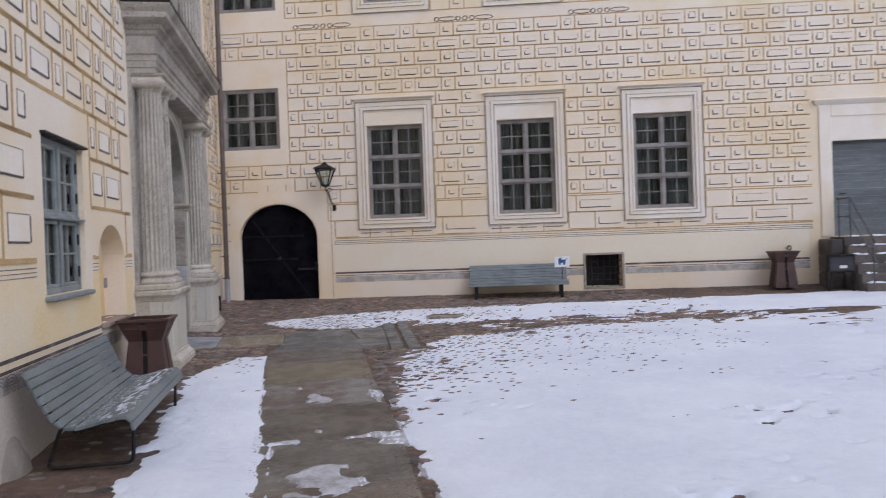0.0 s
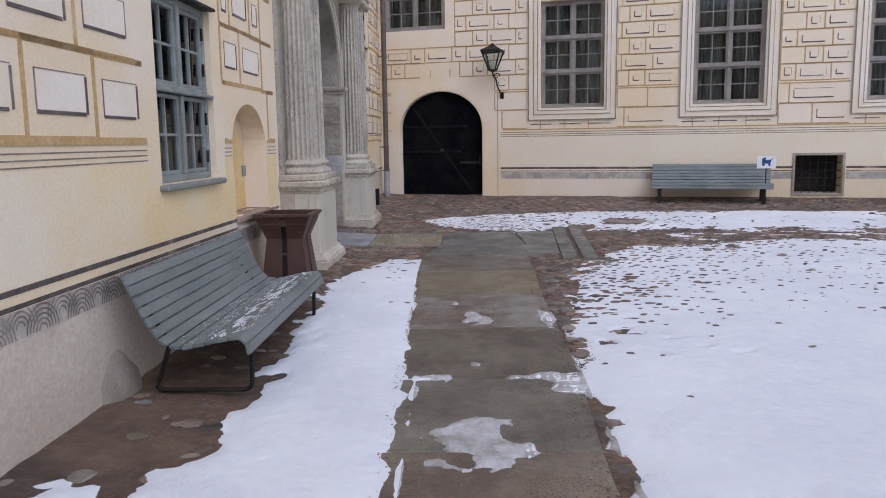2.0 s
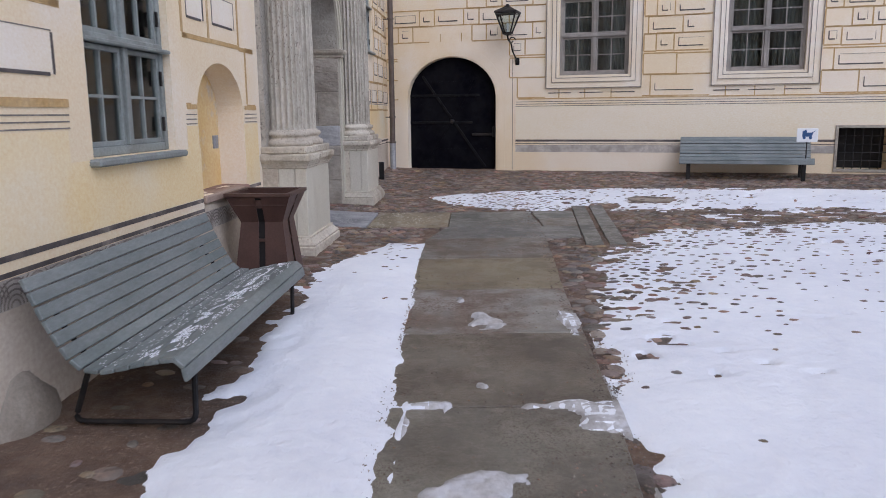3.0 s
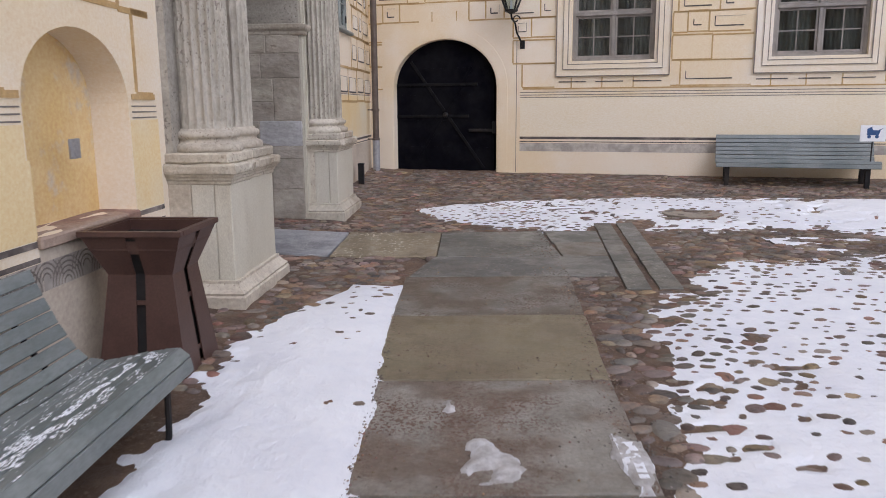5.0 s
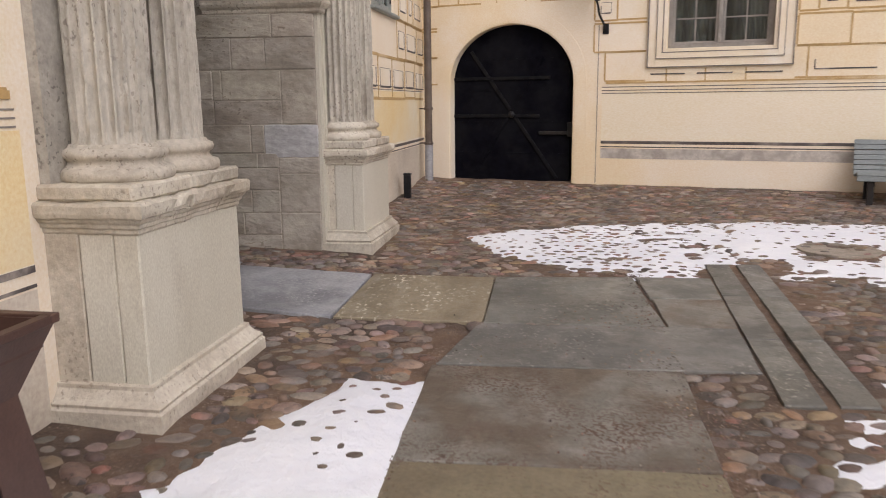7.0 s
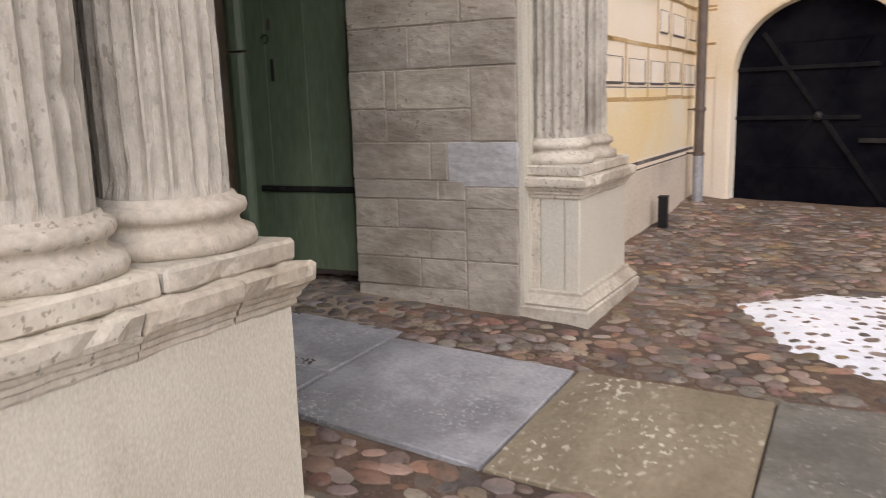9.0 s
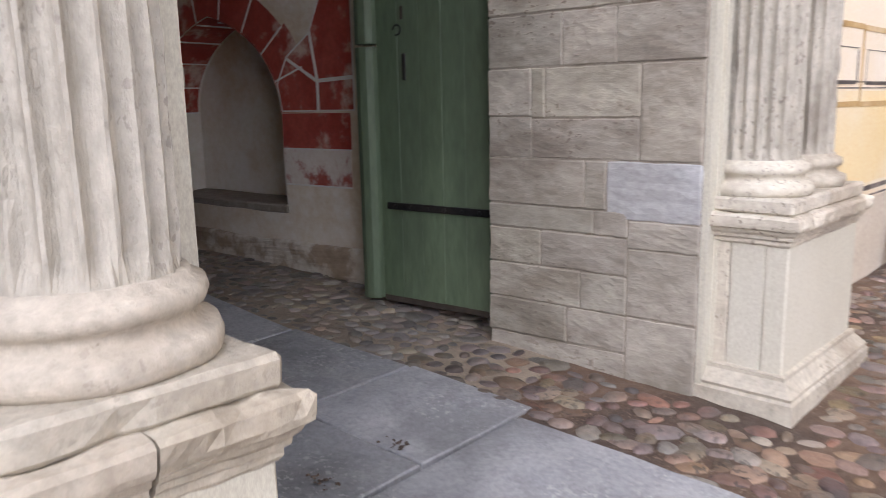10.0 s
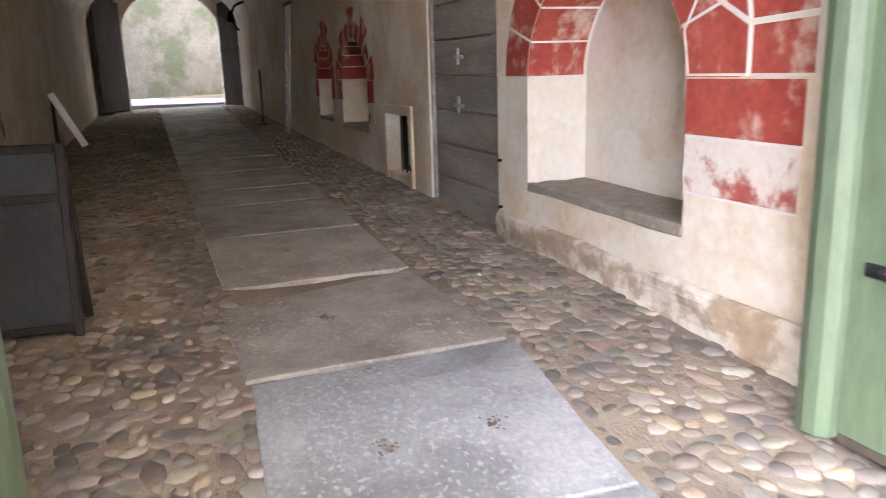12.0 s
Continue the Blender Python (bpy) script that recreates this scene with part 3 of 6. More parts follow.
wall_west.matrix_basis = L
# Unseen wall; its height governs southern light and what the windows reflect.
S = frame_of((22, -14, 0), (-1, 0))
tagged(part("wall_south", wall_mesh(-6, 28, -1, 9.0, 0.6, []), PLASTER), "unseen plain cream plastered wall closing the yard, height set for light", "wall", kind="structure").matrix_basis = S
# Unseen wall, kept low so that sky light reaches deep into the passage.
E_ = frame_of((21, 20, 0), (0, -1))
tagged(part("wall_east", wall_mesh(-2, 36, -1, 3.6, 0.6, []), PLASTER), "unseen plain cream plastered wall closing the yard, height set for light", "wall", kind="structure").matrix_basis = E_


def on_wall(name, M, rows, material, parent, y=-0.003, thick=0.006, label=""):
    """Thin coats of paint or plaster on a wall: rows of (u0, z0, u1, z1), joined."""
    verts, faces = [], []
    for u0, z0, u1, z1 in rows:
        k = len(verts)
        verts += [(u0, y, z0), (u1, y, z0), (u1, y, z1), (u0, y, z1), (u0, y + thick, z0), (u1, y + thick, z0), (u1, y + thick, z1), (u0, y + thick, z1)]
        faces += [tuple(k + i for i in q) for q in ((0, 1, 2, 3), (0, 4, 5, 1), (1, 5, 6, 2), (2, 6, 7, 3), (3, 7, 4, 0))]
    ob = new(name, mesh_of(name, verts, faces, material))
    ob.parent = parent
    tagged(ob, label, kind="stuff")
    return ob


def rustication(M, parent, rows, u_from, u_to, free, rng, long=0.64, short=0.33, mirror=1):
    """Painted ashlar: ochre joints, and in each block a pale panel with dark shade lines. rows: (z0, z1, first offset, long, short)."""
    joints, dark, thin, pale = [], [], [], []
    for z0, z1, shift, lo, sh in rows:
        u, k = u_from + shift, 0
        while u < u_to:
            w = (lo, sh)[k % 2] if sh else lo
            w *= rng.uniform(0.96, 1.04) if mirror > 0 else 1.0
            a, b = max(u, u_from), min(u + w, u_to)
            if b - a > 0.12:
                for c, d in free(a, b, z0, z1):
                    j = 0.018 if mirror > 0 else 0.012
                    dz = rng.uniform(-0.006, 0.006)
                    joints.append((c, z0 - j + dz, d, z0 + j + dz))
                    joints.append((c, z1 - j + dz, d, z1 + j + dz))
                    if d - c > 0.2:
                        joints.append((c - j, z0 + j + dz, c + j, z1 - j + dz))
                        iu, iz = min(0.10, (d - c) * 0.29), (z1 - z0) * 0.28
                        p, q, r, s = c + iu, d - iu, z0 + iz + dz, z1 - iz + dz
                        if (d - c) > w * 0.7:
                            t = 0.008 + 0.004 * rng.random()
                            if mirror > 0:
                                pale.append((p, r, q, s))
                            elif sh and w < lo:
                                p, q, r, s = p - 0.005, q + 0.005, r + 0.01, s + 0.01
                            else:
                                p, q, r = p - 0.015, q + 0.015, r - 0.005
                            dark.append((p, r - t, q - rng.random() * 0.05, r + t))
                            if mirror > 0:
                                dark.append((q - t, r, q + t, s - 0.01)) if rng.random() < 0.8 else thin.append((q - 0.004, r, q + 0.004, s))
                                thin.append((p - 0.004, r, p + 0.004, s))
                            else:
                                dark.append((p - t * 0.8, r, p + t * 0.8, s - rng.random() * 0.06))
                                if rng.random() < 0.35:
                                    thin.append((q - 0.003, r, q + 0.003, s))
                            if mirror > 0 or rng.random() < 0.4:
                                thin.append((p, s - 0.003, q, s + 0.003))
            u += w
            k += 1
    if pale:
        on_wall("painted_panel", M, pale, PLASTER_PALE, parent, -0.002, 0.006)
    on_wall("painted_joint", M, joints, OCHRE, parent, -0.004, 0.006)
    on_wall("painted_shade_line", M, dark, LINE, parent, -0.006, 0.006)
    on_wall("painted_fine_line", M, thin, LINE_GREY, parent, -0.005, 0.006)


def keep_clear(areas):
    def free(a, b, z0, z1):
        spans = [(a, b)]
        for u0, u1, w0, w1 in areas:
            if z1 > w0 + 0.1 and z0 < w1 - 0.1:
                spans = [s for p, q in spans for s in ((p, min(q, u0)), (max(p, u1), q)) if s[1] - s[0] > 0.06]
        return spans
    return free


rng = random.Random(4)
n_clear = [(a - 0.27, b + 0.27, WZ0 - 0.27, WZ1 + 0.56) for a, b in NORTH_WINDOWS] + [(a - 0.27, b + 0.27, 6.9, 9.9) for a, b in UPPER_WINDOWS]
n_clear += [(0, 1.75, 3.62, 6.0), (0.25, 2.62, 0, 2.72), (2.3, 2.78, 0, 2.1), (0, 1.75, 6.75, 9.5), (13.7, 16.2, 0, 4.6), (0.95, 1.85, 2.6, 3.1)]
rows = [(1.73, 2.12, 0.05, 0.88, 0), (2.12, 2.50, -0.37, 0.88, 0)] + [(2.545 + 0.3155 * i, 2.545 + 0.3155 * (i + 1), -0.336 if i % 2 else -0.802, 0.615, 0.318) for i in range(13)]
rows += [(6.95 + 0.36 * i, 6.95 + 0.36 * (i + 1), -0.5 * (i % 2), 0.66, 0.34) for i in range(12)]
rustication(N, wall_north, rows, 0.0, 20, keep_clear(n_clear), rng, mirror=-1)
on_wall("painted_rule", N, [(2.75, z - 0.006, 13.7, z + 0.006) for z in (1.56, 1.60, 1.645)] + [(2.68, 0.3, 2.69, 2.5)], LINE_GREY, wall_north)
on_wall("painted_band", N, [(2.75, 0.865, 8.55, 0.905), (9.5, 0.865, 13.6, 0.905), (2.75, 0.815, 8.55, 0.83), (9.5, 0.815, 13.6, 0.83)], LINE, wall_north, label="pair of black painted rules")
on_wall("painted_frieze", N, [(2.75, 0.66, 8.55, 0.80), (9.5, 0.66, 13.6, 0.80)], FRIEZE, wall_north, label="faded painted scroll band")
on_wall("painted_wash", N, [(2.75, 0.91, 8.54, 1.55), (9.49, 0.91, 13.6, 1.55), (8.54, 1.17, 9.49, 1.55)], PLASTER_WASH, wall_north, -0.001)
on_wall("painted_joint", N, [(2.8, 1.69, 13.7, 1.712)] + [(a + k * 0.5, 1.712, a + k * 0.5 + 0.02, 1.875) for a, b in NORTH_WINDOWS for k in (0, 1, 2)], OCHRE, wall_north, -0.007)
on_wall("painted_shade_line", N, [(a - 0.2 + k * 0.6, 1.80, a + 0.25 + k * 0.6, 1.817) for a, b in NORTH_WINDOWS for k in (0, 1, 2)], LINE, wall_north, -0.009)
chain = bmesh.new()
for u0 in (1.9, 5.25, 8.35):
    for i, w in enumerate((0.06, 0.22, 0.06, 0.06, 0.06, 0.22)):
        c = u0 + (0.1, 0.35, 0.6, 0.76, 0.92, 1.2)[i]
        pts = [(c + w * math.cos(t), -0.006, 6.72 + 0.055 * math.sin(t)) for t in (2 * math.pi * k / 20 for k in range(20))]
        ins = [(c + (w - 0.018) * math.cos(t), -0.006, 6.72 + 0.037 * math.sin(t)) for t in (2 * math.pi * k / 20 for k in range(20))]
        o, n2 = [chain.verts.new(p) for p in pts], [chain.verts.new(p) for p in ins]
        for k in range(20):
            chain.faces.new((o[k], o[(k + 1) % 20], n2[(k + 1) % 20], n2[k]))
tagged(part("painted_chain", chain, LINE, wall_north), "black painted ring and bar ornament", kind="stuff")

# west wall paint
l_clear = [(6.62, 8.22, 1.0, 2.80), (9.85, 14.7, 0, 12), (8.3, 9.62, 0, 1.9), (15.6, 17.05, 2.4, 4.3), (6.6, 8.3, 4.9, 7.3), (15.9, 17.2, 5.8, 7.8)]
rows = [(1.515, 2.02, -0.2, 0.72, 0), (2.02, 2.52, -0.55, 0.74, 0), (2.52, 2.98, -0.1, 0.60, 0.36)] + [(2.98 + 0.40 * i, 2.98 + 0.40 * (i + 1), -0.45 * (i % 2), 0.62, 0.30) for i in range(14)]
rustication(L, wall_west, rows, 1.9, 18.9, keep_clear(l_clear), random.Random(9), mirror=1)
on_wall("painted_wash", L, [(4.72, 0.80, 8.44, 1.19), (4.72, 1.19, 6.6, 1.36), (9.51, 0.80, 9.9, 1.36), (8.2, 1.19, 8.41, 1.36), (14.6, 0.95, 18.9, 1.6), (-2, 0.8, 4.70, 1.36)], PLASTER_YELLOW, wall_west, -0.001)
on_wall("painted_joint", L, [(1.9, 1.485, 6.62, 1.525), (8.22, 1.485, 8.4, 1.52), (9.54, 1.485, 9.86, 1.52)], OCHRE, wall_west, -0.008)
on_wall("painted_rule", L, [(1.9, z - 0.004, 6.62, z + 0.004) for z in (1.375, 1.41, 1.445)] + [(8.2, z - 0.004, 8.4, z + 0.004) for z in (1.375, 1.41, 1.445)] + [(9.54, z - 0.004, 9.88, z + 0.004) for z in (1.375, 1.41, 1.445)] + [(14.6, z - 0.005, 18.9, z + 0.005) for z in (1.62, 1.66)] + [(4.705, 0.5, 4.715, 1.4)], LINE_GREY, wall_west)
on_wall("painted_band", L, [(-3, 0.765, 4.70, 0.795), (4.72, 0.765, 8.44, 0.795), (4.72, 0.69, 8.44, 0.715), (-3, 0.69, 4.7, 0.715), (9.52, 0.765, 9.9, 0.795), (9.52, 0.70, 9.9, 0.715), (14.6, 0.89, 18.9, 0.925), (14.6, 0.84, 18.9, 0.855)], LINE, wall_west, label="dark painted rule under the ochre wash")
on_wall("painted_frieze", L, [(-3, 0.54, 4.7, 0.685), (4.72, 0.54, 8.44, 0.685), (8.45, 0.54, 9.5, 0.685)], FRIEZE, wall_west, label="band of painted concentric arcs")
on_wall("painted_plinth", L, [(-3, -0.4, 4.7, 0.54), (4.72, -0.4, 8.44, 0.54), (8.44, -0.4, 9.51, 0.79), (9.51, -0.4, 9.9, 0.69), (14.6, -0.4, 18.9, 0.83)], PLASTER_BASE, wall_west, -0.001)
arcs = bmesh.new()
for i in range(24):
    c, zc = 4.86 + i * 0.19, 0.545 + 0.05 * (i % 2)
    for j in range(5):
        r0 = 0.03 + 0.027 * j
        pts = [(t, r0) for t in (math.pi * k / 10 for k in range(11))]
        for (t, _), (t2, _) in zip(pts, pts[1:]):
            q = [(c + r * math.cos(a), -0.0065, zc + r * 0.95 * math.sin(a)) for a, r in ((t, r0), (t2, r0), (t2, r0 + 0.010), (t, r0 + 0.010))]
            if max(p[2] for p in q) < 0.69 and max(p[0] for p in q) < 9.48:
                arcs.faces.new([arcs.verts.new(p) for p in q])
tagged(part("painted_arc", arcs, LINE_GREY, wall_west), "dark concentric arcs", kind="stuff")


# ---------------------------------------------------------------- windows
def casement_window(name, M, u0, u1, z0, z1, rows, paint, label, setback=0.10, sill=False, sides=2, grid=(2, 2), curtain=True):
    """Outer frame, mullion and transoms; each light is a sash with bars and panes. A dark-coloured box behind stands
    for the unlit room.
    """
    w = thing(name, M @ pose(u0, 0, z0), label, "window", "windows of the yard", "structure")
    W, H = u1 - u0, z1 - z0
    y0, y1, t = setback, setback + 0.07, 0.055
    fr = boxes((0, y0, 0, t, y1, H), (W - t, y0, 0, W, y1, H), (t, y0, H - t, W - t, y1, H), (t, y0, 0, W - t, y1, t), bevel=0.006)
    part("window_frame", fr, paint, w)
    cols = [(t, W / 2 - 0.03), (W / 2 + 0.03, W - t)] if sides == 2 else [(t, W - t)]
    if sides == 2:
        part("mullion", boxes((W / 2 - 0.028, y0 - 0.012, t, W / 2 + 0.028, y1, H - t), bevel=0.006), paint, w)
    hs = [t + (H - 2 * t) * i / rows for i in range(rows + 1)]
    for zt in hs[1:-1]:
        part("transom", boxes((t, y0 - 0.025, zt - 0.03, W - t, y1, zt + 0.03), bevel=0.008), paint, w)
    for i in range(rows):
        for a, b in cols:
            c, d = hs[i] + (0.032 if i else 0), hs[i + 1] - (0.032 if i < rows - 1 else 0)
            s = 0.032
            bars = [(a, y0 + 0.012, c, a + s, y1 - 0.01, d), (b - s, y0 + 0.012, c, b, y1 - 0.01, d), (a + s, y0 + 0.012, c, b - s, y1 - 0.01, c + s), (a + s, y0 + 0.012, d - s, b - s, y1 - 0.01, d)]
            sash = part("sash", boxes(*bars, bevel=0.004), paint, w)
            gx, gz = grid
            bar = bmesh.new()
            for k in range(1, gx):
                x = a + s + (b - a - 2 * s) * k / gx
                box(bar, x - 0.009, y0 + 0.022, c + s, x + 0.009, y1 - 0.015, d - s)
            for k in range(1, gz):
                z = c + s + (d - c - 2 * s) * k / gz
                box(bar, a + s, y0 + 0.024, z - 0.009, b - s, y1 - 0.017, z + 0.009)
            part("glazing_bar", bar, paint, sash)
            for kx in range(gx):
                for kz in range(gz):
                    xa, xb = a + s + (b - a - 2 * s) * kx / gx, a + s + (b - a - 2 * s) * (kx + 1) / gx
                    za, zb = c + s + (d - c - 2 * s) * kz / gz, c + s + (d - c - 2 * s) * (kz + 1) / gz
                    j = rng.uniform(-0.002, 0.002)
                    p = part("pane", boxes((xa, y0 + 0.036 + j, za, xb, y0 + 0.040 + j, zb)), GLASS, sash)
                    p.visible_shadow = False
    # Added box; its dark colour gives the dimness behind the panes.
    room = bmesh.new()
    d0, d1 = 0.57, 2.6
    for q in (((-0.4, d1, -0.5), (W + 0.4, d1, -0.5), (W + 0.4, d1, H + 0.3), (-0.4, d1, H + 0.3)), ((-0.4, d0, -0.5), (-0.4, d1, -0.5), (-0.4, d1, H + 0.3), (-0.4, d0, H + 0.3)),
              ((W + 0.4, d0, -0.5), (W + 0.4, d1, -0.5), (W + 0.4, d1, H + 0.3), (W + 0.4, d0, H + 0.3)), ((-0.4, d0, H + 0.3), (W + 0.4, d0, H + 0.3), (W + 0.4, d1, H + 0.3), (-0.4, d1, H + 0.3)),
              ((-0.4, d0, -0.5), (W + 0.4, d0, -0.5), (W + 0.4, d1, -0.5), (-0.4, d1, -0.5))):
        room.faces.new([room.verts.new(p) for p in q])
    part("room_behind", room, ROOM_SHADE, w)
    if curtain:
        for a, b, zt in ((0.02, W * 0.42, H), (W * 0.60, W - 0.02, H)):
            cb = bmesh.new()
            n = 36
            lo = [cb.verts.new((a + (b - a) * i / n, 0.33 + 0.025 * math.sin(i * 1.3), 0.0 + 0.05 * rng.random())) for i in range(n + 1)]
            hi = [cb.verts.new((a + (b - a) * i / n, 0.33 + 0.02 * math.sin(i * 1.3 + 0.4), zt)) for i in range(n + 1)]
            for i in range(n):
                cb.faces.new((lo[i], lo[i + 1], hi[i + 1], hi[i]))
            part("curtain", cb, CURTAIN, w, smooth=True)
    if sill:
        part("window_sill", boxes((-0.05, -0.07, -0.05, W + 0.05, setback + 0.03, -0.005), bevel=0.012), paint, w)
        part("window_hood", boxes((-0.03, -0.05, H - 0.005, W + 0.03, 0.05, H + 0.02), bevel=0.005), IRON, w)
        part("drip_rail", boxes((0, y0 - 0.06, H / 2 - 0.03, W, y0 + 0.02, H / 2 - 0.005), bevel=0.006), paint, w)
        for uu in (0.07, W - 0.07):
            for zz in (0.18, H / 2 - 0.2, H / 2 + 0.2, H - 0.2):
                part("hinge", boxes((uu - 0.008, y0 - 0.012, zz - 0.05, uu + 0.008, y0 + 0.004, zz + 0.05)), IRON, w)
    return w


def surround(M, u0, u1, z0, z1, label):
    """Plaster window surround with fasciae, a blank panel above the window and a cornice."""
    s = thing("window_surround", M, label, "window surround", "surrounds of the yard windows", "structure")
    za, zb = z0 - 0.24, z1 + 0.36
    for k, (o, i, y) in enumerate(((0.24, 0.13, -0.022), (0.13, 0.05, -0.034), (0.05, 0.0, -0.016))):
        bm = bmesh.new()
        t = o - i
        box(bm, u0 - o, y, z0 - o, u0 - i, 0.004, zb + o - 0.05, 0.004)
        box(bm, u1 + i, y, z0 - o, u1 + o, 0.004, zb + o - 0.05, 0.004)
        box(bm, u0 - i, y, z0 - o, u1 + i, 0.004, z0 - i, 0.004)
        box(bm, u0 - i, y, zb + i - 0.05, u1 + i, 0.004, zb + o - 0.05, 0.004)
        part("fascia", bm, PLASTER_PALE, s)
    part("blank_panel", boxes((u0, -0.006, z1 + 0.005, u1, 0.004, zb - 0.045)), PLASTER_PALE, s)
    lines = []
    for o, w in ((0.243, 0.012), (0.132, 0.008), (0.052, 0.012)):
        lines += [(u0 - o - w / 2, z0 - o, u0 - o + w / 2, zb + o - 0.055), (u1 + o - w / 2, z0 - o, u1 + o + w / 2, zb + o - 0.055), (u0 - o - w / 2, z0 - o - w / 2, u1 + o + w / 2, z0 - o + w / 2),
                  (u0 - o - w / 2, zb + o - 0.055 - w / 2, u1 + o + w / 2, zb + o - 0.055 + w / 2)]
    on_wall("painted_line", M, lines, LINE_GREY, s, -0.038, 0.034)
    part("cornice", moulded((u0 - 0.22, -0.01, u1 + 0.22, 0.004), [(0.0, zb + 0.19), (0.02, zb + 0.21), (0.02, zb + 0.225), (0.06, zb + 0.25), (0.085, zb + 0.262), (0.085, zb + 0.285), (0.0, zb + 0.30)]), PLASTER_PALE, s)
    return s


for a, b in NORTH_WINDOWS:
    casement_window("window", N, a, b, WZ0, WZ1, 3, WINDOW_BROWN, "tall taupe casement window with small panes in plastered wall")
    surround(N, a, b, WZ0, WZ1, "cream moulded plaster surround with cornice round a window")
for a, b in UPPER_WINDOWS:
    casement_window("window", N, a, b, 7.2, 9.3, 3, WINDOW_BROWN, "tall taupe casement window of the upper floor", curtain=True)
    surround(N, a, b, 7.2, 9.3, "cream moulded plaster surround of an upper window")
casement_window("window", N, 0.16, 1.53, 3.88, 5.32, 2, WINDOW_BROWN, "square taupe casement window above the arched gate", setback=0.03)
casement_window("window", N, 0.16, 1.53, 7.15, 8.7, 2, WINDOW_BROWN, "square taupe casement window of the upper floor", setback=0.03)
casement_window("window", L, 6.84, 7.98, 1.20, 2.58, 2, WINDOW_PAINT, "grey-green painted casement window with sill above the bench", setback=0.05, sill=True)
casement_window("window", L, 15.75, 16.9, 2.55, 4.1, 2, WINDOW_PAINT, "grey-green casement window in the corner of the yard", setback=0.03, sill=True)
casement_window("window", L, 6.8, 8.07, 5.2, 7.0, 2, WINDOW_PAINT, "grey-green casement window of the upper floor", setback=0.05)
casement_window("window", L, 16.0, 17.1, 6.0, 7.6, 2, WINDOW_PAINT, "grey-green casement window of the upper floor", setback=0.05)

# cellar grate
g = thing("cellar_grate", N @ pose(8.60, 0, 0.38), "black iron grate in a stone-framed cellar opening", "grate", kind="structure")
part("stone_frame", boxes((-0.05, -0.02, -0.05, 0.0, 0.12, 0.78), (0.83, -0.02, -0.05, 0.88, 0.12, 0.78), (0, -0.02, 0.73, 0.83, 0.12, 0.78), (0, -0.02, -0.05, 0.83, 0.12, 0.0), bevel=0.006), STONE_BLOCK, g)
# Black sheet stands for the unlit cellar behind the bars.
part("backing", boxes((-0.2, 0.5, -0.2, 1.03, 0.52, 0.95)), DARK, g)
for i in range(1, 6):
    part("bar", tube([(0.83 * i / 6, 0.10, 0), (0.83 * i / 6, 0.10, 0.73)], 0.009, 6), IRON, g)
for i in range(1, 5):
    part("bar", tube([(0, 0.11, 0.73 * i / 5), (0.83, 0.11, 0.73 * i / 5)], 0.009, 6), IRON, g)


# ---------------------------------------------------------------- arched gate in the north wall
gate = thing("door_1", N @ pose(0.46, 0.0, 0.0), "closed black iron-clad arched gate with crossing straps", "gate", kind="structure")
leaf = bmesh.new()
pts = [(-0.03, 0.20)] + [(x, z) for x, z in arc_points(-0.03, 1.80, 1.75, 2.60, 24)] + [(1.80, 0.20)]
fa, ba = [leaf.verts.new((x, 0.16, z)) for x, z in pts], [leaf.verts.new((x, 0.24, z)) for x, z in pts]
leaf.faces.new(fa), leaf.faces.new(ba[::-1])
for i in range(len(pts)):
    j = (i + 1) % len(pts)
    leaf.faces.new((fa[i], fa[j], ba[j], ba[i]))
# Added black sheet, in place of the darkness in the gap beside the leaf.
part("backing", boxes((-0.3, 0.56, -0.2, 2.2, 0.62, 3.0)), DARK, gate)
leaf_ob = part("leaf", leaf, GATE_IRON, gate)
for i in range(1, 5):
    part("sheet_seam", boxes((0.03, 0.152, 0.24 + 0.46 * i, 1.79, 0.163, 0.25 + 0.46 * i)), GATE_IRON, gate)
for z, x1 in ((1.80, 1.5), (1.25, 1.35)):
    part("strap_hinge", boxes((-0.03, 0.135, z - 0.025, x1, 0.16, z + 0.025), bevel=0.006), GATE_STRAP, gate)
    part("hinge_knuckle", tube([(-0.04, 0.10, z - 0.06), (-0.04, 0.10, z + 0.06)], 0.03, 10), IRON, gate)
part("lock_bar", boxes((1.35, 0.12, 0.98, 1.86, 0.15, 1.03), bevel=0.006), IRON, gate)
part("lock", boxes((1.78, 0.09, 0.95, 1.86, 0.16, 1.16), bevel=0.01), IRON, gate)
for a, b in (((0.28, 2.2), (1.62, 0.34)), ((0.35, 0.42), (1.4, 2.1))):
    d = Vector((b[0] - a[0], 0, b[1] - a[1]))
    bm = bmesh.new()
    box(bm, 0, 0.140, -0.025, d.length, 0.158, 0.025, 0.005, Matrix.Translation((a[0], 0, a[1])) @ Matrix.Rotation(-math.atan2(d.z, d.x), 4, "Y"))
    part("cross_strap", bm, GATE_STRAP if a[0] < 0.3 else GATE_IRON, gate)
part("boss", lathe([(0.05, 0), (0.045, 0.02), (0.02, 0.035)], 12), IRON, gate).matrix_basis = pose(0.92, 0.14, 1.27, 90)
arch_face = bmesh.new()
ia, oa = arc_points(0.44, 2.36, 1.75, 2.575, 24), arc_points(0.27, 2.53, 1.75, 2.78, 24)
ia = [(0.44, 0.25)] + ia + [(2.36, 0.25)]
oa = [(0.27, 0.25)] + oa + [(2.53, 0.25)]
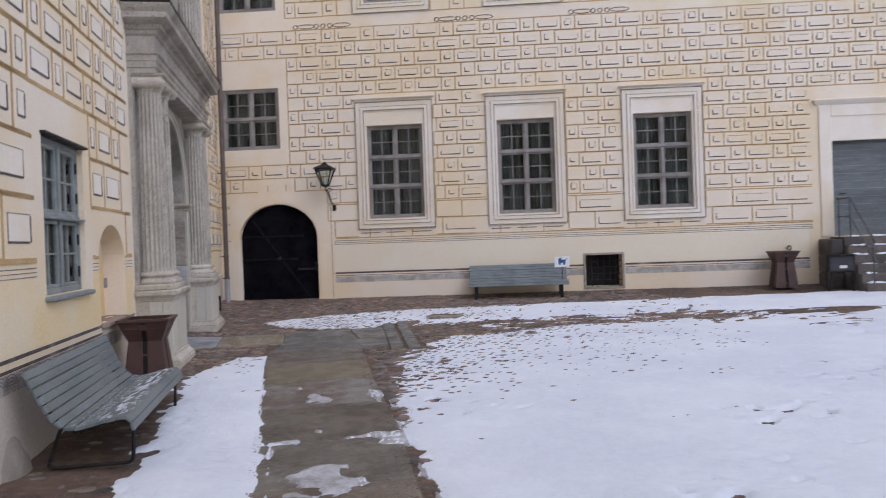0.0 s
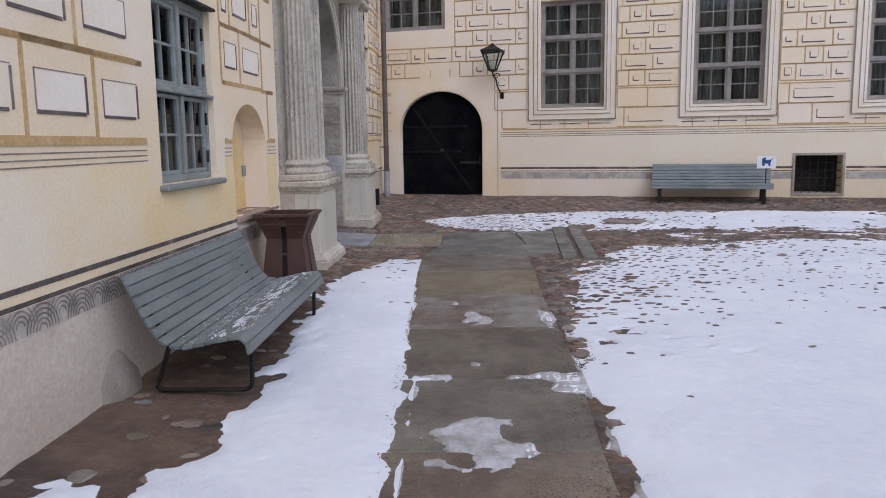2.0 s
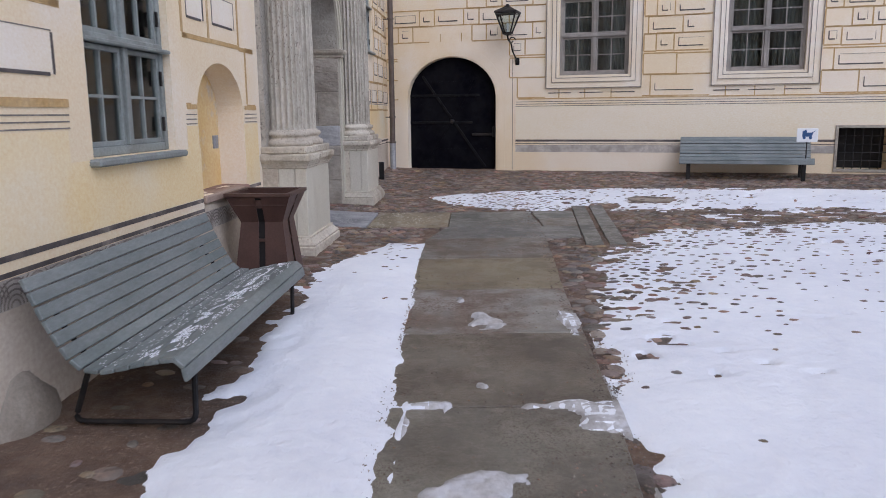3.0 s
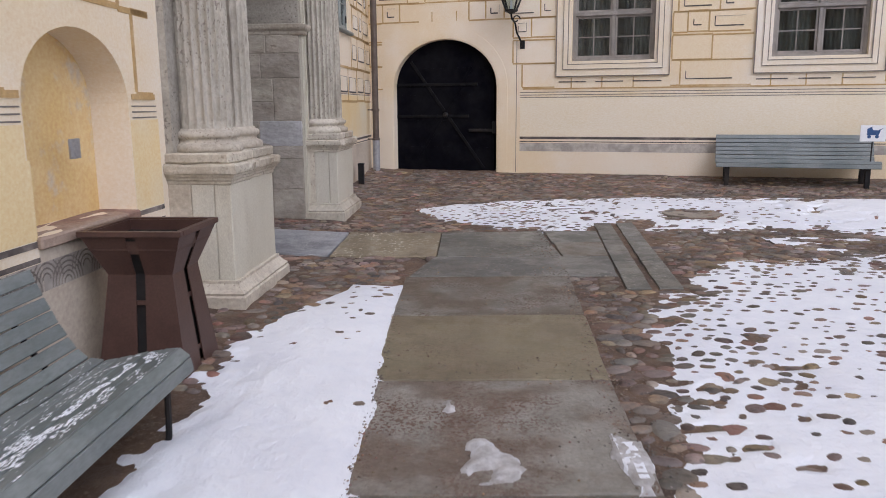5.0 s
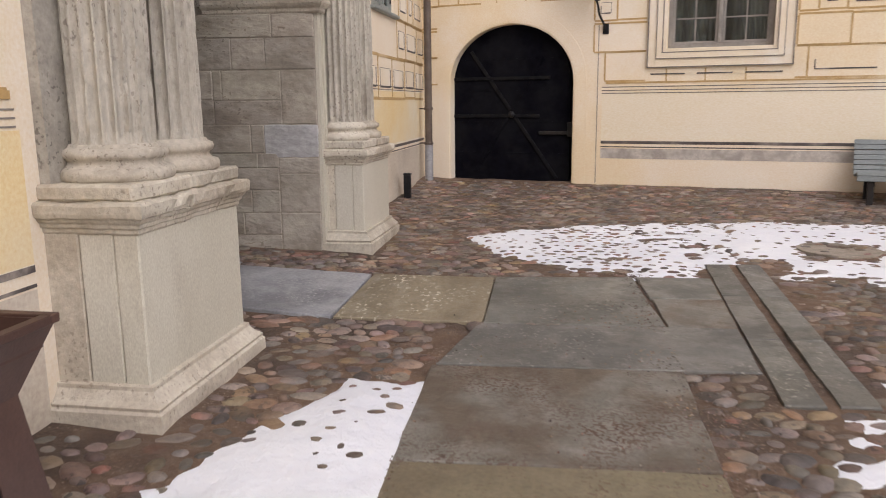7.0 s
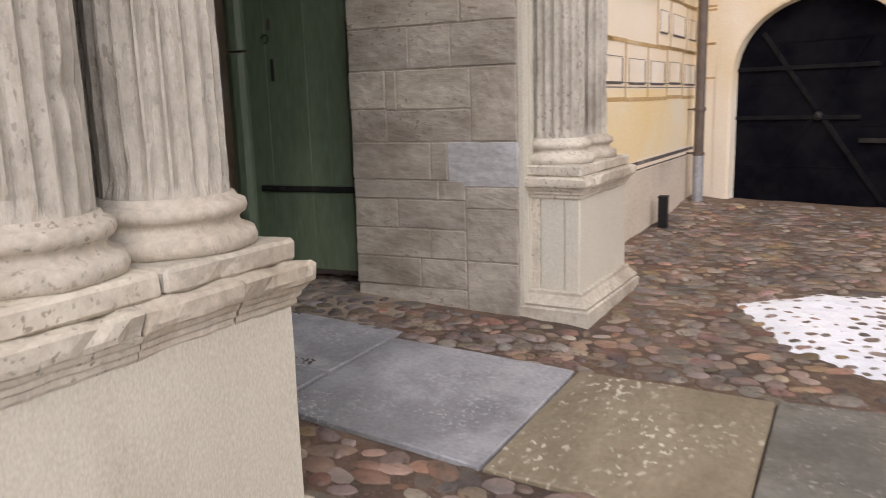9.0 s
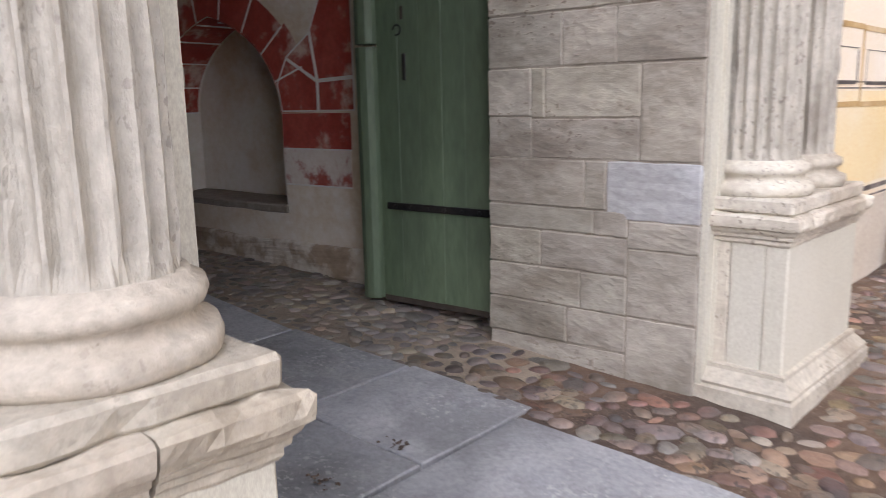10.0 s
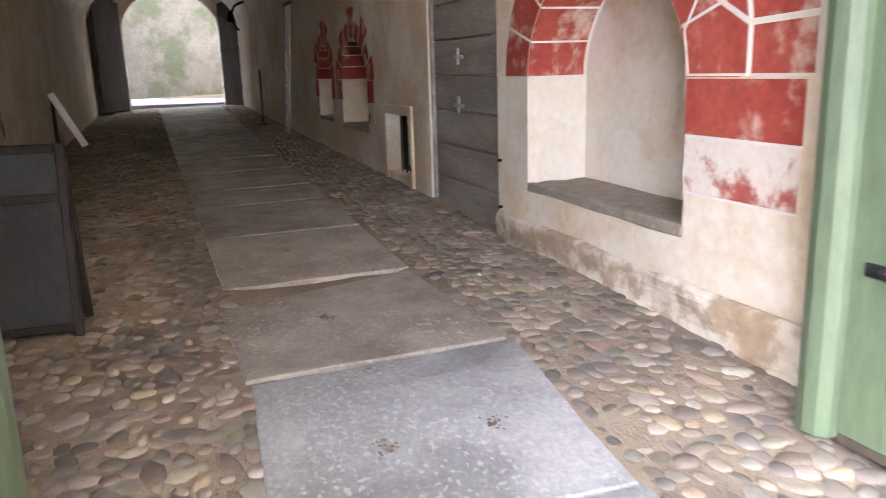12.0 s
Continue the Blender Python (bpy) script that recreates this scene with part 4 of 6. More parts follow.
for (a, b), (c, d) in zip(zip(ia, ia[1:]), zip(oa, oa[1:])):
    arch_face.faces.new([arch_face.verts.new((p[0], -0.012, p[1])) for p in (a, b, d, c)])
    arch_face.faces.new([arch_face.verts.new((p[0], y, p[1])) for p, y in ((c, -0.012), (d, -0.012), (d, 0.004), (c, 0.004))])
    arch_face.faces.new([arch_face.verts.new((p[0], y, p[1])) for p, y in ((a, -0.012), (b, -0.012), (b, 0.004), (a, 0.004))])
tagged(part("plaster_surround", arch_face, PLASTER, wall_north), "smooth cream plaster band round the gate")
on_wall("painted_joint", N, [(1.18, 2.86, 1.20, 3.02), (1.62, 2.86, 1.64, 3.02)], OCHRE, wall_north)

# grey door with steps at the right end of the north wall
d2 = thing("door_2", N @ pose(14.15, 0, 1.36), "closed grey-green plank door at the top of stone steps", "door", kind="structure")
for i in range(12):
    part("plank", boxes((0.06, 0.14, 0.02 + i * 0.174, 1.54, 0.18, 0.19 + i * 0.174), bevel=0.006), DOOR_TEAL, d2)
part("door_frame", boxes((0, 0.08, 0, 0.06, 0.2, 2.14), (1.54, 0.08, 0, 1.6, 0.2, 2.14), (0.06, 0.08, 2.10, 1.54, 0.2, 2.14), bevel=0.006), DOOR_TEAL, d2)
part("door_handle", tube(rounded([(0.2, 0.14, 0.95), (0.2, 0.08, 0.95), (0.32, 0.08, 0.95)], 0.02), 0.012, 8), IRON, d2)
sd = thing("door_surround", N, "cream plaster door surround with arched head and cornice", "door surround", kind="structure")
part("fascia", boxes((13.88, -0.03, 1.36, 14.15, 0.004, 4.3), (15.75, -0.03, 1.36, 16.02, 0.004, 4.3), (14.15, -0.03, 4.05, 15.75, 0.004, 4.3), bevel=0.006), PLASTER_PALE, sd)
part("cornice", moulded((13.85, -0.02, 16.05, 0.004), [(0, 4.3), (0.03, 4.33), (0.08, 4.38), (0.1, 4.42), (0, 4.45)]), PLASTER_PALE, sd)
part("blank_panel", boxes((14.15, -0.008, 3.51, 15.75, 0.004, 4.05)), PLASTER_PALE, sd)
st = thing("stone_steps", N @ pose(13.95, 0, 0.2), "worn dark stone steps with snow on the treads", "steps", kind="structure")
for i in range(6):
    y1 = -0.004 if i == 5 else -0.70 - 0.20 * (4 - i)
    part("step", worn(boxes((0.1, -0.72 - 0.20 * (5 - i), -0.3, 2.4, y1, 0.19 * (i + 1)), bevel=0.012), 2, 0.006), STONE_STEP, st)
    for x0, x1 in ((0.16, 0.5), (0.62, 1.5), (1.7, 2.3)):
        part("snow_patch", worn(boxes((x0 + 0.05 * (i % 3), -0.70 - 0.20 * (5 - i), 0.19 * (i + 1) - 0.004, x1 - 0.09 * (i % 2), -0.54 - 0.20 * (5 - i), 0.19 * (i + 1) + 0.022), bevel=0.008), 4, 0.03), SNOW, st)
for y0, y1, z0, z1 in ((-0.7, -0.004, -0.3, 0.36), (-0.68, -0.004, 0.37, 0.76), (-0.7, -0.004, 0.77, 1.1)):
    part("cheek_stone", worn(boxes((-0.16, y0, z0, 0.094, y1, z1), bevel=0.02), 2, 0.012), STONE_STEP, st)
NBX, NBY = 11.36, 13.82
nb = thing("notice_box", Matrix.Identity(4), "black notice box on two thin legs", "notice box")
NB = frame_of((NBX, NBY, float(ground_z(NBX, NBY))), (1, -0.28))
for nm, bm_, mt in (("box_body", boxes((-0.27, -0.05, 0.42, 0.27, 0.05, 0.76), bevel=0.01), IRON), ("lid", boxes((-0.29, -0.07, 0.764, 0.29, 0.07, 0.785), bevel=0.006), IRON),
                    ("glazed_front", boxes((-0.23, -0.058, 0.46, 0.23, -0.052, 0.72)), GREY_PANEL), ("notice", boxes((-0.05, -0.064, 0.50, 0.10, -0.060, 0.56)), WHITE_LINE),
                    ("leg", boxes((-0.27, -0.025, -0.05, -0.23, 0.025, 0.416), bevel=0.004), IRON), ("leg", boxes((0.23, -0.025, -0.05, 0.27, 0.025, 0.416), bevel=0.004), IRON)):
    part(nm, bm_, mt, nb).matrix_basis = NB
rail = thing("handrail", N @ pose(14.2, -0.7, 1.34), "thin grey metal handrail beside the steps", "handrail")
part("rail", tube(rounded([(0, 0.62, 0.85), (0, 0, 0.85), (0.0, -1.05, -0.1)], 0.05), 0.02, 8), IRON_GREY, rail)
part("lower_rail", tube(rounded([(0, 0.62, 0.45), (0, 0, 0.45), (0.0, -1.05, -0.5)], 0.05), 0.014, 8), IRON_GREY, rail)
for y, z0, z1 in ((0.55, -0.03, 0.85), (0.0, -0.03, 0.85), (-1.0, -0.98, -0.05)):
    part("post", tube([(0.0, y, z0), (0.0, y, z1)], 0.018, 8), IRON_GREY, rail)

# ---------------------------------------------------------------- portal
OP0, OP1, SPRING, CROWN = 11.03, 13.58, 2.35, 3.60      # the arched opening, along the west wall
portal = tagged(part("wall_portal", wall_mesh(9.99, 14.53, -0.4, 4.62, 1.22, [(OP0, OP1, -0.4, CROWN, SPRING)]), STONE_GRIME), "grey limestone body of the castle portal", "wall", kind="structure")
portal.matrix_basis = L @ pose(0, -0.05, 0)


def fluted_shaft(r0, r1, h, flutes=20, seed=0):
    bm = bmesh.new()
    prev = None
    n, per = 44, 7
    for k in range(n + 1):
        t = k / n
        r = r0 + (r1 - r0) * t + 0.006 * math.sin(math.pi * t)
        fl = 0.026 if 0.012 < t < 0.97 else 0.006
        ring = []
        for i in range(flutes * per):
            a = 2 * math.pi * i / (flutes * per)
            ph = (i % per) / per
            dent = fl * max(0.0, math.sin(math.pi * (ph - 0.14) / 0.86)) ** 0.7 * (ph > 0.14)
            p = Vector((math.cos(a), math.sin(a), 0)) * (r - max(0, dent)) + Vector((0, 0, h * t))
            wear = noise.noise(p * 22 + Vector((seed, 0, 0))) * 0.003 - max(0, noise.noise(p * 9 + Vector((0, seed, 0))) - 0.3) * (0.035 if ph < 0.2 else 0.008)
            p += Vector((math.cos(a), math.sin(a), 0)) * wear
            ring.append(bm.verts.new(p))
        if prev:
            m = len(ring)
            for i in range(m):
                bm.faces.new((prev[i], prev[(i + 1) % m], ring[(i + 1) % m], ring[i]))
        prev = ring
    bm.faces.new(prev)
    return bm


def attic_base(r, h):
    pr = [(r * 1.30, 0), (r * 1.36, h * 0.08), (r * 1.38, h * 0.2), (r * 1.34, h * 0.34), (r * 1.2, h * 0.40), (r * 1.13, h * 0.46), (r * 1.11, h * 0.54), (r * 1.16, h * 0.60), (r * 1.22, h * 0.64), (r * 1.25, h * 0.74), (r * 1.22, h * 0.86), (r * 1.08, h * 0.92), (r * 1.05, h)]
    bm = lathe(pr, 48)
    for v in bm.verts:
        v.co += Vector((v.co.x, v.co.y, 0)) * 0.03 * noise.noise(v.co * 8)
    return bm


def ionic_capital(r, h):
    bm = lathe([(r, 0), (r * 1.05, h * 0.1), (r * 1.05, h * 0.18), (r * 1.28, h * 0.42), (r * 1.3, h * 0.5), (r * 1.1, h * 0.55)], 32)
    w = r * 1.55
    for sx in (-1, 1):
        for i in range(3):
            rr = h * (0.34 - 0.09 * i)
            ring = lathe([(rr, -w * 0.86 - 0.012 * i), (rr, w * 0.86 + 0.012 * i)], 18, None)
            me = bpy.data.meshes.new("volute")
            bmesh.ops.transform(ring, matrix=Matrix.Translation((sx * w * 0.8, 0, h * 0.52)) @ Matrix.Rotation(math.pi / 2, 4, "X"), verts=ring.verts)
            ring.to_mesh(me)
            bm.from_mesh(me)
            ring.free()
            bpy.data.meshes.remove(me)
    box(bm, -w * 0.8, -w * 0.86, h * 0.5, w * 0.8, w * 0.86, h * 0.84)
    moulded((-w * 0.9, -w * 0.9, w * 0.9, w * 0.9), [(0, h * 0.84), (0.02, h * 0.88), (0.03, h * 0.95), (0.03, h)], bm)
    return bm


def column(u, v, z, h, r=0.20, seed=0):
    """A fluted column on its base, with an Ionic capital."""
    c = thing("column", L @ pose(u, -v, z), "weathered grey limestone fluted column with Ionic capital on a pedestal", "column", "columns of the portal", "structure")
    bh, ch = 0.165, 0.20
    part("base", attic_base(r, bh), STONE, c, smooth=True)
    part("shaft", fluted_shaft(r, r * 0.86, h - bh - ch, seed=seed), STONE_FLUTED, c).matrix_basis = pose(0, 0, bh)
    part("capital", ionic_capital(r * 0.88, ch), STONE, c).matrix_basis = pose(0, 0, h - ch)
    return c


def pedestal(u0, u1, front, seed):
    """Pedestal under a pair of columns: moulded base, die of upright slabs, cap in three stones, and a plinth for each column."""
    p = thing("pedestal", L, "pale limestone pedestal with moulded base and chipped cap", "pedestal", "pedestals of the portal", "structure")
    gz = float(ground_z(-1.3, (u0 + u1) / 2)) - 0.03
    rect = (u0, -front, u1, 0.05)
    part("base_moulding", worn(moulded(rect, [(0.085, gz - 0.2), (0.085, gz + 0.10), (0.072, gz + 0.112), (0.078, gz + 0.128), (0.05, gz + 0.15), (0.022, gz + 0.185), (0.022, gz + 0.205), (0.0, gz + 0.21)]), 6, 0.007, 7, seed), STONE, p)
    part("front_slab", worn(boxes((u0, -front, gz + 0.19, u1, -0.32, 0.93), bevel=0.008), 3, 0.003, 4, seed), STONE_DIE, p)
    for u in (u0, u1 - 0.1):
        part("side_slab", worn(boxes((u + (0.003 if u == u0 else -0.003), -0.318, gz + 0.19, u + 0.1, -0.16, 0.93), bevel=0.006), 2, 0.003, 4, seed), STONE_DIE, p)
        part("side_slab", worn(boxes((u, -0.156, gz + 0.19, u + 0.1, 0.04, 0.93), bevel=0.006), 2, 0.003, 4, seed), STONE, p)
    cap = [(0.0, 0.915), (0.008, 0.925), (0.008, 0.94), (0.02, 0.948), (0.022, 0.962), (0.034, 0.972), (0.040, 0.985), (0.054, 0.995), (0.058, 1.01), (0.058, 1.045), (0.048, 1.056), (0.01, 1.06)]
    cuts = [u0, u0 + (u1 - u0) * 0.40, u0 + (u1 - u0) * 0.74, u1]
    for k in range(3):
        a, b = cuts[k], cuts[k + 1]
        bm = bmesh.new()
        prev = None
        for o, z in cap:
            ring = [bm.verts.new(q) for q in ((a - (o if k == 0 else -0.004), rect[1] - o, z), (b + (o if k == 2 else -0.004), rect[1] - o, z), (b + (o if k == 2 else -0.004), 0.05, z), (a - (o if k == 0 else -0.004), 0.05, z))]
            if prev:
                for q in range(4):
                    bm.faces.new((prev[q], prev[(q + 1) % 4], ring[(q + 1) % 4], ring[q]))
            else:
                bm.faces.new(ring[::-1])
            prev = ring
        bm.faces.new(prev)
        bm = worn(bm, 10, 0.006, 9, seed + k)
        for v in bm.verts:
            if v.co.z > 0.99:
                chip = max(0.0, noise.noise(v.co * 13 + Vector((seed, k, 0))) - 0.05)
                v.co.y += 0.045 * chip * (v.co.y < -front - 0.025)
                v.co.z -= 0.018 * chip
        part("cap_stone", bm, STONE, p)
    for k, (a, b) in enumerate(((u0 - 0.02, (u0 + u1) / 2 - 0.005), ((u0 + u1) / 2 + 0.005, u1 + 0.02))):
        bm = worn(boxes((a, -front - 0.015, 1.058, b, 0.04, 1.13), bevel=0.012), 7, 0.006, 9, seed + a)
        for v in bm.verts:
            v.co.y += 0.03 * max(0.0, noise.noise(v.co * 11 + Vector((seed, 7, 0))) - 0.1) * (v.co.y < -0.4)
        part("plinth", bm, STONE, p)
    return p


pedestal(9.98, 10.97, 0.44, 1.0)
pedestal(13.66, 14.62, 0.425, 5.0)
for i, (u, v) in enumerate(((10.27, 0.185), (10.735, 0.185), (13.90, 0.17), (14.36, 0.17))):
    column(u, v, 1.125, 2.66, 0.185, i * 3.1)
    column(u, 0.16, 4.98, 2.9, 0.17, 20 + i * 3.1)

ent = thing("entablature", L, "carved grey limestone entablature resting on the portal columns", "entablature", kind="structure")
er = (9.99, -0.34, 14.51, 0.05)
part("architrave", worn(moulded(er, [(0, 3.785), (0, 3.85), (0.012, 3.855), (0.012, 3.93), (0.024, 3.935), (0.024, 4.0), (0.05, 4.02), (0.05, 4.04), (0.0, 4.045)]), 10, 0.004), STONE_GRIME, ent)
part("frieze", worn(moulded(er, [(0.0, 4.045), (0.0, 4.25)]), 8, 0.004), STONE_GRIME, ent)
part("cornice", worn(moulded(er, [(0.0, 4.25), (0.03, 4.27), (0.03, 4.31), (0.06, 4.33), (0.06, 4.38), (0.15, 4.41), (0.19, 4.43), (0.19, 4.50), (0.22, 4.54), (0.24, 4.58), (0.24, 4.60), (0.0, 4.63)]), 10, 0.004), STONE_GRIME, ent)
for i in range(44):
    part("dentil", boxes((9.95 + i * 0.104, -0.435, 4.325, 10.005 + i * 0.104, -0.36, 4.385)), STONE_GRIME, ent)
part("upper_plinth", boxes((9.99, -0.34, 4.63, 10.92, 0.05, 4.98), (13.6, -0.34, 4.63, 14.51, 0.05, 4.98), bevel=0.01), STONE_GRIME, ent)
part("lead_cover", boxes((9.74, -0.59, 4.605, 14.76, 0.0, 4.635), bevel=0.005), IRON, ent)
upper = tagged(part("upper_storey_panel", boxes((10.05, -0.03, 4.62, 14.45, 0.03, 9.0)), STONE_GRIME), "grey limestone upper storey of the portal", "wall", kind="structure")
upper.matrix_basis = L

# archivolt and impost
av = thing("archivolt", L @ pose(0, -0.05, 0), "pale moulded limestone arch round the portal opening", "arch", kind="structure")
for name, o0, o1, y in (("inner_ring", 0.0, 0.075, -0.03), ("outer_ring", 0.075, 0.12, -0.05)):
    bm = bmesh.new()
    a = [(OP0 - o0, 0.0)] + arc_points(OP0 - o0, OP1 + o0, SPRING, CROWN + o0, 36) + [(OP1 + o0, 0.0)]
    b = [(OP0 - o1, 0.0)] + arc_points(OP0 - o1, OP1 + o1, SPRING, CROWN + o1, 36) + [(OP1 + o1, 0.0)]
    for p, q, r, s in zip(a, a[1:], b[1:], b):
        for quad in (((p, y), (q, y), (r, y), (s, y)), ((s, y), (r, y), (r, 0.004), (s, 0.004)), ((p, y), (q, y), (q, 0.004), (p, 0.004))):
            bm.faces.new([bm.verts.new((c[0], yy, c[1])) for c, yy in quad])
    part(name, bm, STONE_DIE, av)
for u0, u1 in ((OP0 - 0.12, OP0 + 0.03), (OP1 - 0.03, OP1 + 0.12)):
    part("impost", worn(moulded((u0, -0.055, u1, 1.0), [(0, 2.22), (0.01, 2.235), (0.01, 2.26), (0.035, 2.28), (0.045, 2.30), (0.045, 2.33), (0, 2.345)]), 5, 0.006), STONE, av)


def jamb_stones(u_face, facing, skew, blocks, seed):
    """Stone blocks facing the way through: (from, to, z0, z1) measured in from the yard. skew turns the face a little."""
    r = random.Random(seed)
    j = thing("jamb", L @ pose(u_face, -0.05, 0, 0, 0, skew), "coursed grey-brown limestone blocks lining the portal", "jamb", kind="structure")
    part("mortar_bed", boxes((-0.10 if facing > 0 else -0.002, 0.004, -0.2, 0.002 if facing > 0 else 0.12, 1.19, 2.22)), MORTAR, j)
    for i, (y0, y1, z0, z1) in enumerate(blocks):
        d = r.uniform(0.004, 0.016)
        x0, x1 = (-0.02, d) if facing > 0 else (-d, 0.02)
        g = r.uniform(0.002, 0.0045)
        bm = worn(boxes((x0, y0 + g, z0 + g, x1, y1 - g, z1 - g), bevel=0.006), 8, 0.006, 16, seed + i * 1.7)
        part("block", bm, STONE_BLUE if facing < 0 and (y0, z0) == (0.0, 0.99) else STONE_BLOCK, j)
    return j


BLOCKS = [(0.0, 0.36, 0.0, 0.50), (0.0, 0.36, 0.50, 0.85), (0.0, 0.36, 0.85, 0.99), (0.36, 1.2, 0.0, 0.30), (0.36, 0.70, 0.30, 0.50), (0.70, 1.2, 0.30, 0.50), (0.36, 0.62, 0.50, 0.70), (0.62, 1.2, 0.50, 0.70), (0.36, 0.86, 0.70, 0.90), (0.86, 1.2, 0.70, 0.90), (0.36, 0.55, 0.90, 1.03), (0.55, 1.2, 0.90, 1.03),
          (0.0, 0.48, 0.99, 1.28), (0.48, 0.60, 1.03, 1.28), (0.60, 1.2, 1.03, 1.28), (0.0, 0.31, 1.28, 1.75), (0.31, 0.92, 1.28, 1.49), (0.31, 0.84, 1.49, 1.75), (0.84, 0.92, 1.49, 1.75), (0.92, 1.2, 1.28, 1.50), (0.92, 1.2, 1.50, 1.75),
          (0.0, 0.44, 1.75, 2.02), (0.44, 0.74, 1.75, 2.02), (0.74, 1.2, 1.75, 2.02), (0.0, 0.37, 2.02, 2.22), (0.37, 1.2, 2.02, 2.22)]
LEFT_BLOCKS = [(0.0, 0.7, 0.0, 0.42), (0.7, 1.2, 0.0, 0.42), (0.0, 0.42, 0.42, 0.80), (0.42, 1.2, 0.42, 0.80), (0.0, 0.8, 0.80, 1.2), (0.8, 1.2, 0.80, 1.2), (0.0, 0.5, 1.2, 1.62), (0.5, 0.52, 1.2, 1.21),
               (0.52, 1.2, 1.2, 1.62), (0.0, 0.75, 1.62, 1.95), (0.75, 1.2, 1.62, 1.95), (0.0, 1.2, 1.95, 2.22)]
jamb_stones(OP1 - 0.012, -1, 5.0, BLOCKS, 3)
jamb_stones(OP0 + 0.012, 1, 0.0, LEFT_BLOCKS, 8)


# ---------------------------------------------------------------- green door leaves
def green_leaf(m, label, mirror=1):
    """A thick plank leaf: x from the hinge to the free edge, y out of its face."""
    d = thing("portal_door", m, label, "door", "leaves of the portal door")
    w = 1.02
    for i in range(5):
        part("plank", boxes((0.0 + i * 0.168, -0.045, 0.04, 0.1678 + i * 0.168, 0.0 - 0.002 * (i % 2), 2.9), bevel=0.002), GREEN, d)
    edge = bmesh.new()
    ring0 = [(0.84, -0.05), (0.84, 0.035), (0.875, 0.062), (0.925, 0.07), (0.97, 0.055), (1.0, 0.02), (1.005, -0.03), (0.98, -0.06)]
    for z0, z1, k in ((0.02, 1.63, 1.0), (1.65, 2.92, 1.0)):
        lo, hi = [edge.verts.new((x, y, z0)) for x, y in ring0], [edge.verts.new((x, y, z1)) for x, y in ring0]
        edge.faces.new(lo[::-1]), edge.faces.new(hi)
        for i in range(8):
            edge.faces.new((lo[i], lo[(i + 1) % 8], hi[(i + 1) % 8], hi[i]))
    part("meeting_stile", edge, GREEN, d)
    part("bottom_rail", worn(boxes((0, -0.045, 0.0, 0.84, -0.002, 0.045), bevel=0.004), 4, 0.006), DOOR_BROWN, d, "bare worn wooden bottom edge")
    strap = part("strap_hinge", boxes((-0.02, 0.002, 0.615, 0.78, 0.016, 0.66), bevel=0.004), IRON, d, "black iron strap hinge")
    for i in range(6):
        part("stud", lathe([(0.014, 0), (0.012, 0.008), (0.004, 0.012)], 8), IRON, strap).matrix_basis = pose(0.06 + i * 0.13, 0.016, 0.637, -90)
    part("strap_hinge", boxes((-0.02, 0.002, 2.35, 0.78, 0.016, 2.395), bevel=0.004), IRON, d, "black iron strap hinge")
    part("keyhole_plate", boxes((0.60, 0.001, 1.42, 0.63, 0.012, 1.58), bevel=0.004), IRON, d)
    part("keyhole_plate", boxes((0.615, 0.001, 1.78, 0.64, 0.008, 1.86), bevel=0.004), DOOR_BROWN, d)
    part("pull_ring", tube([(0.66 + 0.03 * math.cos(t), 0.012, 1.72 + 0.03 * math.sin(t)) for t in (i * math.pi / 8 for i in range(14))], 0.005, 6), IRON, d)
    return d


def turned(px, py, qx, qy, z):
    """Matrix: x from (px, py) towards (qx, qy), y to its right-hand normal facing the way."""
    return frame_of((px, py, z), (qx - px, qy - py))


gl = green_leaf(turned(-2.90, 13.62, -3.95, 13.53, 0.30), "open thick green painted plank door leaf with black strap")
gl2 = green_leaf(turned(-2.92, 10.92, -4.35, 10.84, 0.30) @ Matrix.Diagonal((1.38, -1, 1, 1)), "open thick green painted plank door leaf opposite its twin")


# ---------------------------------------------------------------- passage
n_end = -23.6
p_holes = [(-3.72, -2.03, 0.81, 2.30, 1.52, 0.45), (-5.76, -4.22, 0.30, 2.46), (-7.19, -6.38, 0.52, 1.15), (-9.35, -8.0, 0.92, 2.0, 1.5), (-10.95, -10.0, 0.95, 2.0, 1.5)]
wall_hall_n = tagged(part("wall_passage_north", wall_mesh(n_end, 0.35, -0.2, 3.05, 0.45, p_holes), PLASTER_HALL), "limewashed passage wall with niches and flaking red paint", "wall", kind="structure")
wall_hall_n.matrix_basis = P
backing = tagged(part("wall_passage_backing", boxes((n_end, 0.452, -0.2, 0.35, 0.70, 3.05)), PLASTER_HALL), "grey plaster at the back of the niches", "wall", kind="structure")
backing.matrix_basis = P
Q = frame_of((-2.95, 9.86, 0), (-1.0, -0.07))
q_holes = [(6.45, 8.0, 0.85, 2.2, 1.5)]
wall_hall_s = tagged(part("wall_passage_south", wall_mesh(-0.85, -n_end, -0.2, 3.05, 0.45, q_holes), PLASTER_HALL), "limewashed passage wall with red painted niche", "wall", kind="structure")
wall_hall_s.matrix_basis = Q
tagged(part("wall_passage_backing_south", boxes((-0.85, 0.452, -0.2, -n_end, 0.7, 3.05)), PLASTER_HALL), "grey plaster at the back of the niche", "wall", kind="structure").matrix_basis = Q
vault = bmesh.new()
arcs_i = arc_points(-4.0, 0.0, 3.0, 4.35, 24)
arcs_o = arc_points(-4.7, 0.7, 2.95, 4.75, 24)
